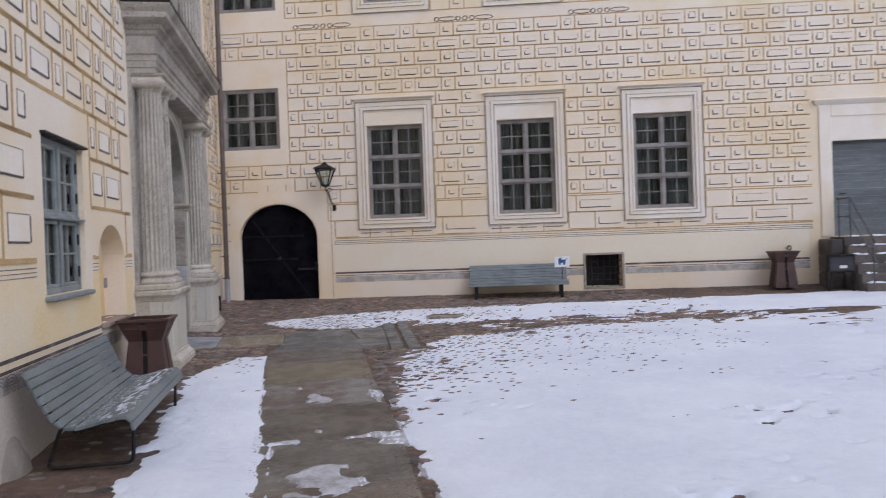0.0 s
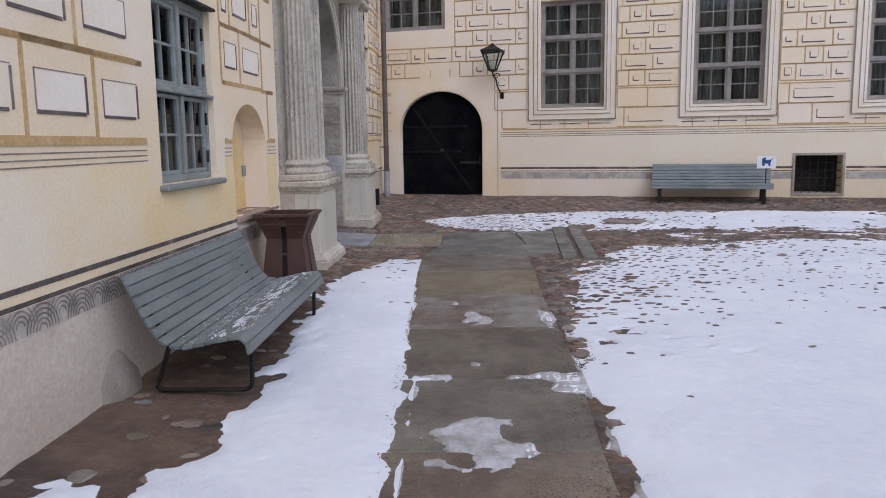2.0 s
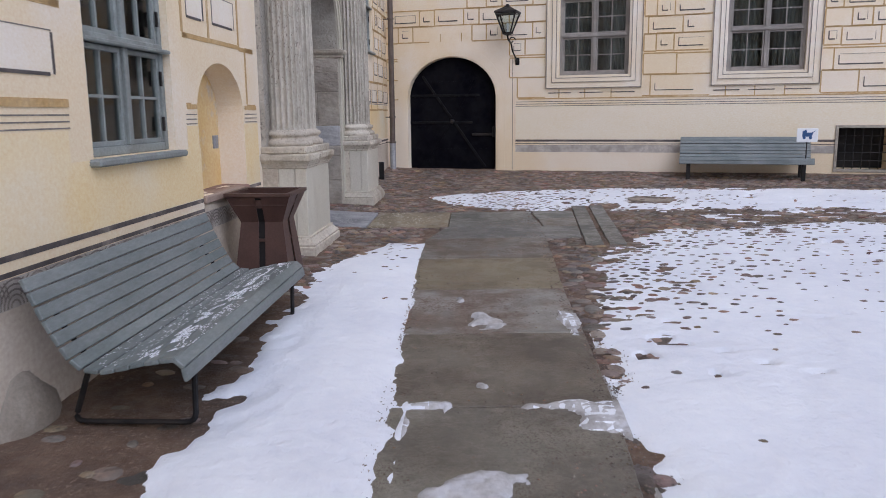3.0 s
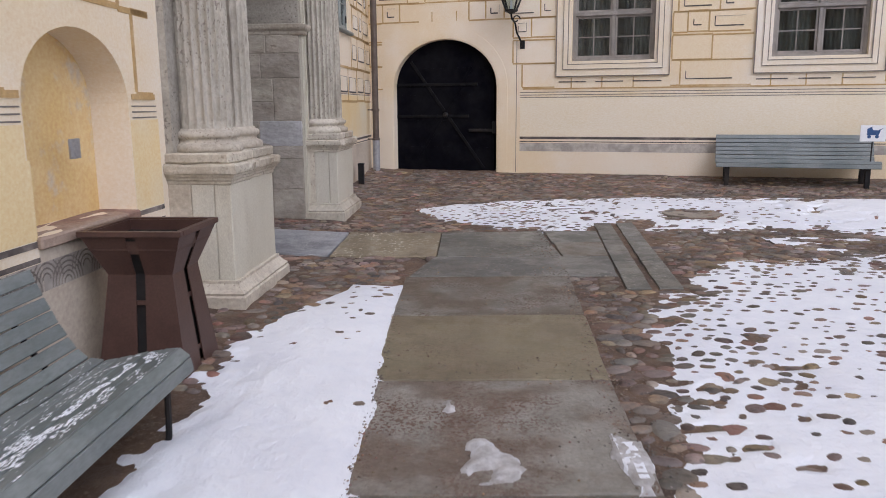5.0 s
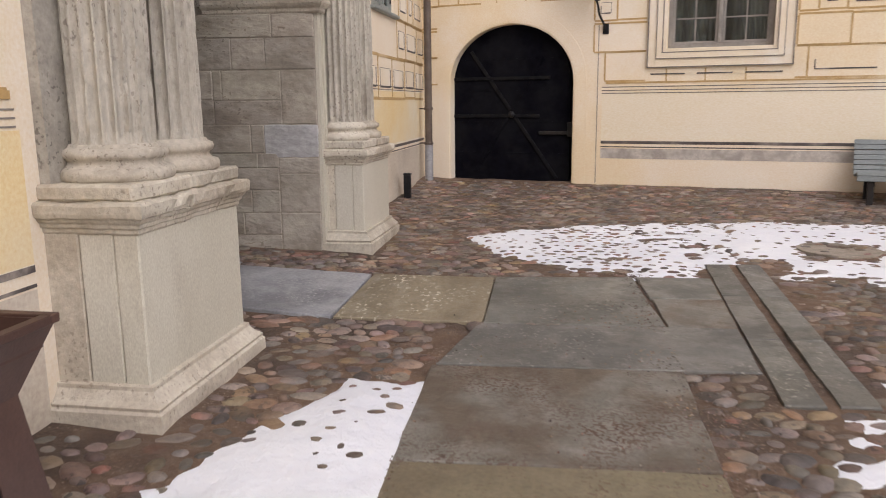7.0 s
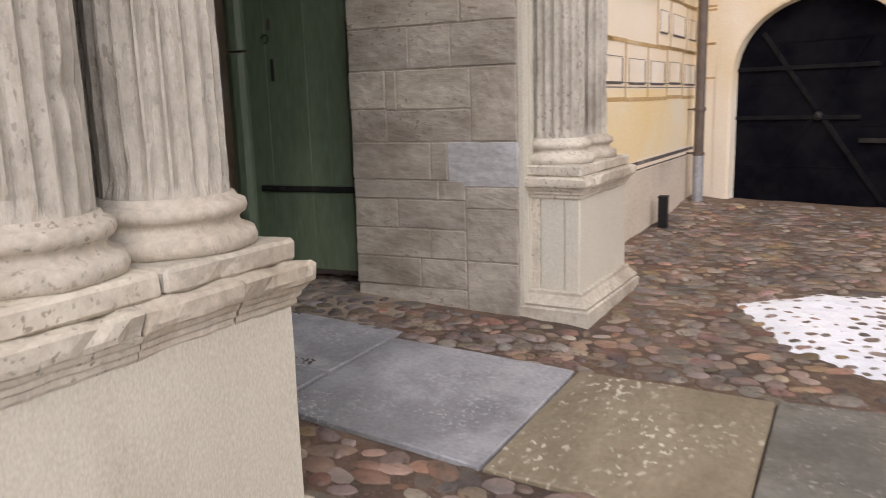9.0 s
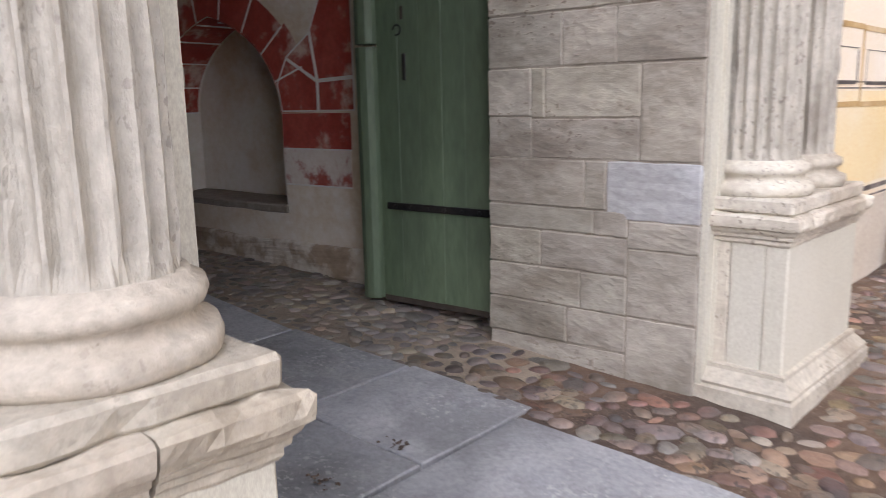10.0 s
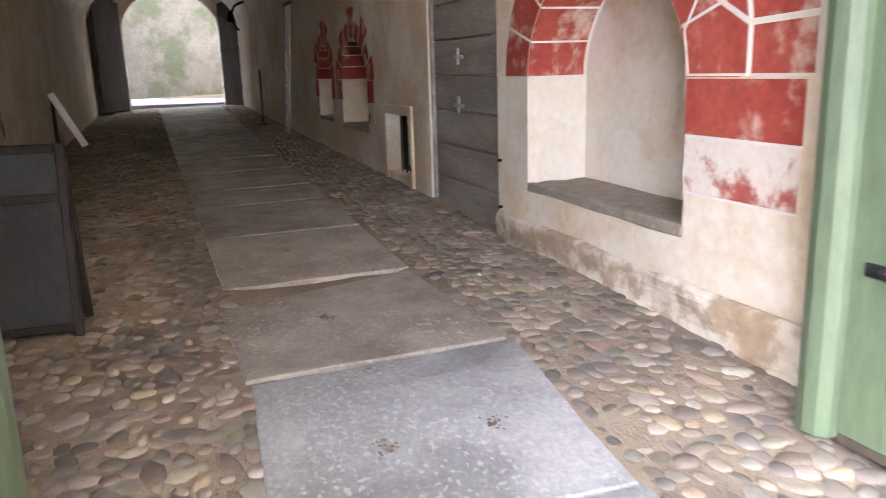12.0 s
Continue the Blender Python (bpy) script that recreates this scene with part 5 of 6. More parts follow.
for (a, b), (c, d) in zip(zip(arcs_i, arcs_i[1:]), zip(arcs_o, arcs_o[1:])):
    for p, q in ((a, b), (c, d)):
        vault.faces.new([vault.verts.new((x, w[0], w[1])) for x, w in ((n_end, p), (0.75, p), (0.75, q), (n_end, q))])
    for x in (n_end, 0.75):
        vault.faces.new([vault.verts.new((x, w[0], w[1])) for w in (a, b, d, c)])
ceil = tagged(part("ceiling", vault, PLASTER_HALL), "limewashed barrel vault over the passage", "ceiling", kind="structure")
ceil.matrix_basis = P
FAR = P @ frame_of((n_end, -4.6, 0), (0, 1))
end = tagged(part("wall_passage_end", wall_mesh(-0.3, 5.4, -0.2, 4.8, 0.5, [(1.45, 4.15, -0.2, 4.1, 2.9)]), PLASTER_HALL), "plastered end wall with the far archway", "wall", kind="structure")
end.matrix_basis = FAR
# The wall's unseen upper part is tall to dim the yard beyond the arch.
far = tagged(part("wall_outer_yard", worn(wall_mesh(-8, 14, -0.5, 10.0, 0.5, []), 6, 0.05, 1.2), FAR_STONE), "pale mossy stone wall beyond the far archway", "wall", kind="structure")
far.matrix_basis = P @ frame_of((n_end - 9.0, -4.6, 0), (0, 1))
# Unseen side walls, added to cut sky light in the outer yard.
for k, yy in ((0, -9.5), (1, 6.5)):
    tagged(part("wall_outer_side", boxes((n_end - 9.2, yy, -0.4, n_end + 0.2, yy + 0.5, 10.0)), FAR_STONE), "unseen plain stone wall added to shade the outer yard", "wall", kind="structure").matrix_basis = P
# Unseen wall round and over the archway, added to block sky light outside.
tagged(part("wall_outer_back", boxes((n_end - 0.5, -9.0, 4.81, n_end, 6.5, 9.0), (n_end - 0.5, -9.0, -0.2, n_end, -4.91, 4.81), (n_end - 0.5, 0.81, -0.2, n_end, 6.5, 4.81)), PLASTER), "unseen plain plastered wall added over the far archway for shade", "wall", kind="structure").matrix_basis = P
tagged(part("outer_yard_paving", boxes((-36.5, 1, 0.68, -26.9, 20, 0.795)), SLAB_BLUE), "wet pale paving of the outer yard", "pavement", kind="structure")


def red_arch(M, parent, u0, u1, spring, crown, ring, feet, depth, rng, jag=0.12, point=0.0):
    """Painted ashlar round a niche: red blocks with white joints, ragged at the rim."""
    n = 9
    inward = lambda w: (w[0] + 0.014 * ((u0 + u1) / 2 - w[0]), w[1] + 0.014 * (spring - w[1]))
    a = arc_points(u0, u1, spring, crown, n * 4, point=point)
    o = arc_points(u0 - ring, u1 + ring, spring, crown + ring, n * 4, point=point)
    for k in range(n):
        r = 1 + rng.uniform(-jag, jag)
        bm, lines = bmesh.new(), bmesh.new()
        for j in range(4):
            i = k * 4 + j
            p, q = a[i], a[i + 1]
            s_, t_ = o[i], o[i + 1]
            s_, t_ = (p[0] + (s_[0] - p[0]) * r, p[1] + (s_[1] - p[1]) * r), (q[0] + (t_[0] - q[0]) * r, q[1] + (t_[1] - q[1]) * r)
            bm.faces.new([bm.verts.new((w[0], -0.004, w[1])) for w in (p, q, t_, s_)])
            p, q = inward(p), inward(q)
            bm.faces.new([bm.verts.new((w[0], y, w[1])) for w, y in ((p, -0.004), (q, -0.004), (q, depth), (p, depth))])
        p, s_ = a[k * 4], o[k * 4]
        e = inward(inward(p))
        box(lines, -0.006, 0, -0.006, 0.006, depth, 0.006, 0, Matrix.Translation((e[0], -0.006, e[1])))
        d = Vector((s_[0] - p[0], 0, s_[1] - p[1]))
        m = Matrix.Translation((p[0], -0.007, p[1])) @ Matrix.Rotation(-math.atan2(d.z, d.x), 4, "Y")
        box(lines, 0, -0.001, -0.007, d.length * 0.95, 0.004, 0.007, 0, m)
        part("painted_block", bm, RED, parent)
        part("painted_joint_line", lines, WHITE_LINE, parent)
    for side, w in feet:
        z = spring
        for i in range(w[1]):
            h = 0.27
            b0, b1 = (u1, u1 + w[0] * rng.uniform(0.85, 1.1)) if side > 0 else (u0 - w[0] * rng.uniform(0.8, 1.1), u0)
            part("painted_block", boxes((b0, -0.005, z - h + 0.007, b1, 0.003, z - 0.007)), RED if i == 0 else RED_FADED, parent)
            part("painted_joint_line", boxes((b0, -0.0055, z - h - 0.006, b1, 0.003, z - h + 0.006)), WHITE_LINE, parent)
            z -= h


rr = random.Random(12)
red_arch(P, wall_hall_n, -3.72, -2.03, 1.53, 2.30, 0.34, [(1, (0.72, 2))], 0.42, rr, 0.1, 0.45)
for corners in (((-2.02, 1.54), (-1.63, 1.54), (-1.63, 1.745), (-1.95, 1.92), (-2.06, 1.74)), ((-1.615, 1.54), (-1.26, 1.54), (-1.26, 1.76), (-1.615, 1.745)), ((-1.95, 1.93), (-1.63, 1.76), (-1.69, 2.09)),
                ((-1.615, 1.76), (-1.26, 1.775), (-1.26, 2.6), (-1.5, 2.45), (-1.68, 2.11))):
    bm, lines = bmesh.new(), bmesh.new()
    bm.faces.new([bm.verts.new((u, -0.006, z)) for u, z in corners])
    part("painted_block", bm, RED, wall_hall_n)
    for (u, z), (u2, z2) in zip(corners, corners[1:] + corners[:1]):
        d = Vector((u2 - u, 0, z2 - z))
        box(lines, 0, -0.001, -0.006, d.length, 0.004, 0.006, 0, Matrix.Translation((u, -0.0085, z)) @ Matrix.Rotation(-math.atan2(d.z, d.x), 4, "Y"))
    part("painted_joint_line", lines, WHITE_LINE, wall_hall_n)
red_arch(P, wall_hall_n, -9.35, -8.0, 1.5, 2.0, 0.30, [(1, (0.3, 2)), (-1, (0.3, 2))], 0.42, rr, 0.35)
red_arch(P, wall_hall_n, -10.95, -10.0, 1.5, 2.0, 0.25, [(1, (0.2, 1)), (-1, (0.25, 2))], 0.42, rr, 0.35)
red_arch(Q, wall_hall_s, 6.45, 8.0, 1.5, 2.2, 0.40, [(1, (0.4, 3)), (-1, (0.5, 3))], 0.42, rr, 0.15)
for M, u0, u1, z in ((P, -3.74, -2.0, 0.81), (P, -9.37, -7.98, 0.92), (P, -10.97, -9.98, 0.95), (Q, 6.43, 8.02, 0.85)):
    sl = tagged(part("niche_sill", worn(boxes((u0 + 0.02, -0.012, z - 0.05, u1 - 0.02, 0.45, z + 0.012), bevel=0.01), 5, 0.012, 7, u0), MORTAR), "rough grey mortar sill of a wall niche", "niche sill", kind="structure")
    sl.matrix_basis = M
foot = tagged(part("rough_wall_foot", worn(boxes((-4.2, -0.05, 0.1, -0.2, 0.01, 0.55), bevel=0.02), 12, 0.035, 5), PLASTER_FOOT), "crumbling plaster foot of the passage wall", "wall foot", kind="structure")
foot.matrix_basis = P

pd = thing("door_3", P @ pose(-5.76, 0, 0.33), "closed grey painted door of wide boards in the passage", "door", kind="structure")
for i in range(7):
    part("board", boxes((0.03, 0.05, 0.02 + i * 0.3, 1.51, 0.09, 0.31 + i * 0.3), bevel=0.008), DOOR_GREY, pd)
part("door_frame", boxes((0.0, 0.02, 0, 0.03, 0.12, 2.13), (1.51, 0.02, 0, 1.54, 0.12, 2.13), bevel=0.004), DOOR_GREY, pd)
for z in (0.95, 1.35):
    part("lock_plate", boxes((0.55, 0.035, z, 0.75, 0.052, z + 0.03), (0.62, 0.03, z - 0.05, 0.66, 0.052, z + 0.09), bevel=0.003), PIPE_ZINC, pd)
for z in (0.25, 0.6):
    part("hinge", tube(rounded([(1.45, 0.045, z), (1.60, 0.02, z), (1.60, -0.03, z)], 0.03), 0.012, 8), IRON, pd)
vh = thing("wall_hatch", P @ pose(-7.19, 0, 0.52), "small dark hatch with iron bars low in the passage wall", "hatch", kind="structure")
part("surround", boxes((-0.1, -0.03, -0.1, 0.0, 0.05, 0.73), (0.81, -0.03, -0.1, 0.91, 0.05, 0.73), (0, -0.03, 0.63, 0.81, 0.05, 0.73), bevel=0.01), PLASTER_HALL, vh)
part("hatch_leaf", boxes((0.0, 0.16, 0, 0.81, 0.19, 0.63), bevel=0.004), DARK, vh)
for i in range(1, 5):
    part("bar", tube([(0.81 * i / 5, 0.10, 0), (0.81 * i / 5, 0.10, 0.63)], 0.008, 6), IRON, vh)
part("hook", tube(rounded([(0.85, 0.0, 0.1), (0.95, -0.06, 0.1), (0.95, -0.06, 0.16)], 0.02), 0.008, 6), IRON, vh)


def far_leaf(u, turn):
    d = thing("far_door", FAR @ pose(u, -0.02, 0.70, 0, 0, turn), "open dark brown plank door leaf of the far archway", "door", "leaves of the far door")
    for i in range(7):
        part("plank", boxes((i * 0.19, -0.04, 0.02, 0.187 + i * 0.19, 0.0, 3.0 + 0.08 * i), bevel=0.005), DOOR_BROWN, d)
    for z in (0.5, 1.6, 2.6):
        part("batten", boxes((0.02, -0.075, z, 1.3, -0.04, z + 0.14), bevel=0.008), DOOR_BROWN, d)
    return d


far_leaf(1.42, -118)
far_leaf(4.18, -62)

ladder = thing("ladder", P @ pose(-13.35, -0.20, 0.53, -4, 0, 0), "pale metal ladder leaning against the passage wall", "ladder")
for x in (0, 0.36):
    part("stile", boxes((x - 0.02, -0.02, 0, x + 0.02, 0.02, 2.25), bevel=0.005), PIPE_ZINC, ladder)
for i in range(7):
    part("rung", tube([(0, 0, 0.25 + i * 0.3), (0.36, 0, 0.25 + i * 0.3)], 0.014, 8), WHITE, ladder)
part("top_bar", boxes((-0.12, -0.03, 2.25, 0.48, 0.03, 2.31), bevel=0.006), IRON, ladder)
ps = thing("rope_post", P @ pose(-15.4, -0.35, float(ground_z(-18.3, 12.4))), "thin black barrier post with pale knob", "post")
part("foot_plate", lathe([(0.13, 0), (0.13, 0.015), (0.03, 0.03)], 20), IRON, ps)
part("pole", tube([(0, 0, 0.02), (0, 0, 1.12)], 0.022, 10), IRON, ps)
part("knob", lathe([(0.02, 1.11), (0.04, 1.14), (0.04, 1.17), (0.015, 1.2)], 12), WHITE, ps)
br = thing("lamp_bracket", P @ pose(-19.6, 0, 2.95), "black iron lamp bracket on the passage wall", "lamp bracket")
part("arm", tube(rounded([(0, 0.02, 0.5), (0, -0.35, 0.35), (0, -0.45, 0.0), (0, -0.25, -0.25)], 0.1), 0.03, 8), IRON, br)
part("wall_plate", boxes((-0.06, -0.02, 0.35, 0.06, 0.004, 0.7), bevel=0.006), IRON, br)
part("shade", lathe([(0.10, 0.0), (0.12, 0.05), (0.05, 0.25), (0.02, 0.28)], 16), IRON, br).matrix_basis = pose(0, -0.45, -0.05)

ab = thing("sandwich_board", pose(-6.08, 10.16, float(ground_z(-6.08, 10.5))), "black framed folding sign board standing on the cobbles", "sign board")
for k, tilt in ((0, 9), (1, -9)):
    m = pose(-0.16 if k == 0 else 0.16, 0, 0, 0, tilt, 0)
    for y in (0, 0.61):
        part("frame_stile", boxes((-0.02, y, 0, 0.02, y + 0.045, 1.0), bevel=0.008), IRON, ab).matrix_basis = m
    for z in (0.03, 0.70, 0.95):
        part("frame_rail", boxes((-0.018, 0.045, z, 0.018, 0.61, z + 0.045), bevel=0.006), IRON, ab).matrix_basis = m
    part("panel", boxes((-0.008, 0.045, 0.075, 0.008, 0.61, 0.70)), GREY_PANEL, ab).matrix_basis = m
    part("panel", boxes((-0.008, 0.045, 0.745, 0.008, 0.61, 0.95)), GREY_PANEL, ab).matrix_basis = m
wb = thing("barrier_bar", pose(-11.0, 9.86, float(ground_z(-11.0, 9.86))), "white bar sloping down from a thin post", "barrier")
part("post", tube([(0, 0, 0), (0, 0, 1.03)], 0.02, 8), IRON, wb)
bm = bmesh.new()
box(bm, -0.02, 0, -0.035, 0.02, 0.64, 0.035, 0.006, Matrix.Translation((0.03, 0.0, 1.08)) @ Matrix.Rotation(radians(-64), 4, "X"))
part("bar", bm, WHITE, wb)


# ---------------------------------------------------------------- benches
def bench(m, length, label, block_legs=False):
    """Slatted bench: x along, y from the back to the front. Each slat is a part; tubular legs or block legs carry it."""
    b = thing("bench", m, label, "bench", "benches of the yard")
    prof = [(0.0, 0.745), (0.05, 0.62), (0.105, 0.50), (0.165, 0.395), (0.215, 0.345), (0.29, 0.335), (0.40, 0.355), (0.52, 0.385), (0.62, 0.395), (0.66, 0.365), (0.675, 0.285)]
    pts = [Vector((0, y, z)) for y, z in prof]
    cum = [0.0]
    for a, c in zip(pts, pts[1:]):
        cum.append(cum[-1] + (c - a).length)

    def at(s):
        s = max(0, min(s, cum[-1] - 1e-6))
        i = max(k for k in range(len(cum) - 1) if cum[k] <= s)
        return pts[i].lerp(pts[i + 1], (s - cum[i]) / (cum[i + 1] - cum[i]))
    n = 15
    for i in range(n):
        s0, s1 = cum[-1] * i / n, cum[-1] * (i + 1) / n - 0.006
        p, q = at(s0), at(s1)
        d = (q - p).normalized()
        nn = Vector((1, 0, 0)).cross(d) * -0.022
        sag = 0.0015 * math.sin(i * 2.1)
        bm = bmesh.new()
        vs = [bm.verts.new((x, w.y, w.z + sag)) for x in (0.0, length) for w in (p, q, q + nn, p + nn)]
        for f in ((0, 1, 2, 3), (7, 6, 5, 4), (0, 4, 5, 1), (1, 5, 6, 2), (2, 6, 7, 3), (3, 7, 4, 0)):
            bm.faces.new([vs[k] for k in f])
        bmesh.ops.bevel(bm, geom=list(bm.edges), offset=0.004, segments=1, affect="EDGES")
        part("slat", bm, BENCH_PAINT, b)
    for x in (0.2, length - 0.2) if not block_legs else (0.16, length - 0.16):
        part("rib", tube([(x, p.y - 0.5 * max(0.0, 0.5 - abs(p.z - 0.6) * 2) * 0.10 - 0.022 * (p.z > 0.38 and p.y < 0.3), p.z - 0.045) for p in pts[1:-1]], 0.014, 8), IRON, b)
        if block_legs:
            for y in (0.2, 0.58):
                part("leg", boxes((x - 0.035, y - 0.035, -0.02, x + 0.035, y + 0.035, 0.34), bevel=0.006), IRON, b)
        else:
            part("leg", tube(rounded([(x, 0.17, 0.34), (x, 0.06, 0.02), (x, 0.62, 0.02), (x, 0.63, 0.36)], 0.05), 0.014, 8), IRON, b)
    return b


gzb = float(ground_z(-1.5, 6.6))
bench(L @ pose(5.84, -0.155, gzb - 0.01, 0, 0, 1.1) @ Matrix.Diagonal((1, -1.09, 1.05, 1)), 2.34, "grey-green slatted wooden bench with snow dust on black tubular legs")
bench(N @ pose(5.92, -0.13, 0.215) @ Matrix.Diagonal((1, -1, 1, 1)), 2.22, "grey-green slatted wooden bench against the north wall", True)
fr = random.Random(5)
bm = bmesh.new()
for i in range(5200):
    x = fr.uniform(0.04, 2.30)
    y = fr.gauss(0.50, 0.045) if fr.random() < 0.7 else fr.uniform(0.22, 0.62)
    y = min(max(y, 0.216), 0.618)
    if noise.noise(Vector((x * 7, y * 22, 2.0))) < 0.0:
        continue
    z = np.interp(y, [0.215, 0.29, 0.40, 0.52, 0.62], [0.345, 0.335, 0.355, 0.385, 0.395])
    r, k = fr.uniform(0.0015, 0.0065), 5
    ring = [bm.verts.new((x + r * fr.uniform(0.6, 2.2) * math.cos(2 * math.pi * j / k), y + r * fr.uniform(0.5, 1.0) * math.sin(2 * math.pi * j / k), float(z) + 0.001)) for j in range(k)]
    top = bm.verts.new((x, y, float(z) + 0.003))
    for j in range(k):
        bm.faces.new((ring[j], ring[(j + 1) % k], top))
dust = tagged(part("snow_dust", bm, SNOW), "patchy white snow dust lying on the bench seat", "snow", kind="stuff")
dust.matrix_basis = L @ pose(5.84, -0.155, gzb - 0.009, 0, 0, 1.1) @ Matrix.Diagonal((1, -1.09, 1.05, 1))


# ---------------------------------------------------------------- litter bins
def litter_bin(m, label):
    b = thing("litter_bin", m, label, "litter bin", "litter bins of the yard")
    lv = [(0.0, 0.24), (0.55, 0.175), (0.785, 0.27)]
    for k in range(4):
        turn = pose(0, 0, 0, 0, 0, 90 * k)
        for sgn in (1, -1):
            bm = bmesh.new()
            prev = None
            for z, w in lv:
                ring = [bm.verts.new(p) for p in ((sgn * 0.026, -w, z), (sgn * w, -w, z), (sgn * (w - 0.006), -w + 0.006, z), (sgn * 0.026, -w + 0.006, z))]
                if prev:
                    for j in range(4):
                        bm.faces.new((prev[j], prev[(j + 1) % 4], ring[(j + 1) % 4], ring[j]))
                else:
                    bm.faces.new(ring)
                prev = ring
            bm.faces.new(prev)
            part("side_plate", bm, CORTEN, b).matrix_basis = turn
        for z in (0.10, 0.40, 0.68):
            w = float(np.interp(z, [r[0] for r in lv], [r[1] for r in lv]))
            part("tie_bar", boxes((-0.03, -w + 0.008, z - 0.012, 0.03, -w + 0.016, z + 0.012)), CORTEN, b).matrix_basis = turn
    liner = bmesh.new()
    prev = None
    for z, w, _ in ((0.01, 0.20, 0), (0.55, 0.145, 0), (0.75, 0.24, 0)):
        ring = [liner.verts.new(p) for p in ((-w, -w, z), (w, -w, z), (w, w, z), (-w, w, z))]
        if prev:
            for j in range(4):
                liner.faces.new((prev[j], prev[(j + 1) % 4], ring[(j + 1) % 4], ring[j]))
        prev = ring
    part("liner", liner, DARK, b, "black inner liner")
    o, i = 0.275, 0.235
    part("rim", boxes((-o, -o, 0.765, o, -i, 0.795), (-o, i, 0.765, o, o, 0.795), (-o, -i, 0.765, -i, i, 0.795), (i, -i, 0.765, o, i, 0.795), bevel=0.003), CORTEN, b)
    part("inner_collar", boxes((-i, -i, 0.69, i, -i + 0.006, 0.785), (-i, i - 0.006, 0.69, i, i, 0.785), (-i, -i, 0.69, -i + 0.006, i, 0.785), (i - 0.006, -i, 0.69, i, i, 0.785)), CORTEN, b)
    return b


litter_bin(pose(-1.45, 8.88, float(ground_z(-1.45, 8.88)) - 0.01, 0, 0, -2), "brown steel hourglass litter bin with dark slots")
litter_bin(N @ pose(12.85, -0.45, 0.28), "brown steel hourglass litter bin with dark slots")

# ---------------------------------------------------------------- lantern, pipe, post, signs
la = thing("wall_lantern", N @ pose(2.68, 0.0, 2.40), "black iron wall lantern on a scrolled bracket", "lantern")
part("bracket", tube(rounded([(0.10, -0.01, 0.0), (0.10, -0.05, 0.05), (0.02, -0.10, 0.22), (0.02, -0.22, 0.36), (0.0, -0.42, 0.42), (0.0, -0.45, 0.52)], 0.05), 0.016, 8), IRON, la)
part("scroll", tube([(0.03 + 0.07 * math.cos(t) * (1 - t / 9), -0.2, 0.42 + 0.07 * math.sin(t) * (1 - t / 9)) for t in (i * 0.4 for i in range(16))], 0.011, 6), IRON, la)
part("wall_plate", boxes((0.06, -0.015, -0.04, 0.14, 0.004, 0.10), bevel=0.004), IRON, la)
cx, cy, cz = 0.0, -0.45, 0.52
for k in range(4):
    a0 = math.pi / 4 + k * math.pi / 2
    p0 = (cx + 0.10 * math.cos(a0), cy + 0.10 * math.sin(a0), cz + 0.02)
    p1 = (cx + 0.27 * math.cos(a0), cy + 0.27 * math.sin(a0), cz + 0.38)
    part("lantern_bar", tube([p0, p1], 0.016, 6), IRON, la)
    a1 = a0 + math.pi / 2
    q0 = (cx + 0.10 * math.cos(a1), cy + 0.10 * math.sin(a1), cz + 0.02)
    q1 = (cx + 0.27 * math.cos(a1), cy + 0.27 * math.sin(a1), cz + 0.38)
    part("lantern_bar", tube([p1, q1], 0.016, 6), IRON, la)
    bm = bmesh.new()
    bm.faces.new([bm.verts.new(p) for p in (p0, q0, q1, p1)])
    part("lantern_pane", bm, GLASS, la).visible_shadow = False
part("lantern_roof", lathe([(0.31, 0.38), (0.30, 0.41), (0.12, 0.48), (0.06, 0.51), (0.02, 0.55)], 4), IRON, la).matrix_basis = pose(cx, cy, cz, 0, 0, 45)
part("lantern_base", lathe([(0.03, -0.03), (0.11, 0.0), (0.11, 0.025)], 8, at=(cx, cy, cz)), IRON, la)
part("lamp_holder", tube([(cx, cy, cz + 0.02), (cx, cy, cz + 0.20)], 0.02, 8), WHITE, la)

dp = thing("downpipe", pose(-1.33, 18.42, 0), "brown metal downpipe with grey zinc foot in the wall corner", "downpipe", kind="structure")
part("pipe", tube([(0, 0, 0.85), (0, 0, 11.0)], 0.055, 14), PIPE_BROWN, dp)
part("pipe_foot", tube([(0, 0, 0.26), (0, 0, 0.86)], 0.062, 14), PIPE_ZINC, dp)
for z in (0.84, 1.35, 3.3, 5.5, 7.5):
    part("clamp", lathe([(0.066, 0), (0.070, 0.01), (0.070, 0.03), (0.066, 0.04)], 14), PIPE_BROWN, dp).matrix_basis = pose(0, 0, z)
    part("clamp_arm", tube([(0, 0, z + 0.02), (-0.2, 0.1, z + 0.02)], 0.012, 6), PIPE_BROWN, dp)
bo = thing("bollard_light", pose(-1.40, 16.9, float(ground_z(-1.4, 16.9)) - 0.02), "short black square bollard beside the wall", "bollard")
part("body", boxes((-0.045, -0.045, 0, 0.045, 0.045, 0.32), bevel=0.006), IRON, bo)
part("top_cap", boxes((-0.05, -0.05, 0.32, 0.05, 0.05, 0.345), bevel=0.006), IRON, bo)

sg = thing("notice_sign", N @ pose(8.0, -0.72, 0.28), "small white sign with a blue pram symbol on a thin stake", "sign")
part("stake", tube([(0, 0, 0), (0, 0, 0.62)], 0.01, 6), IRON, sg)
part("plate", boxes((-0.165, -0.012, 0.61, 0.165, 0.0, 0.84), bevel=0.004), WHITE, sg)
bm = bmesh.new()
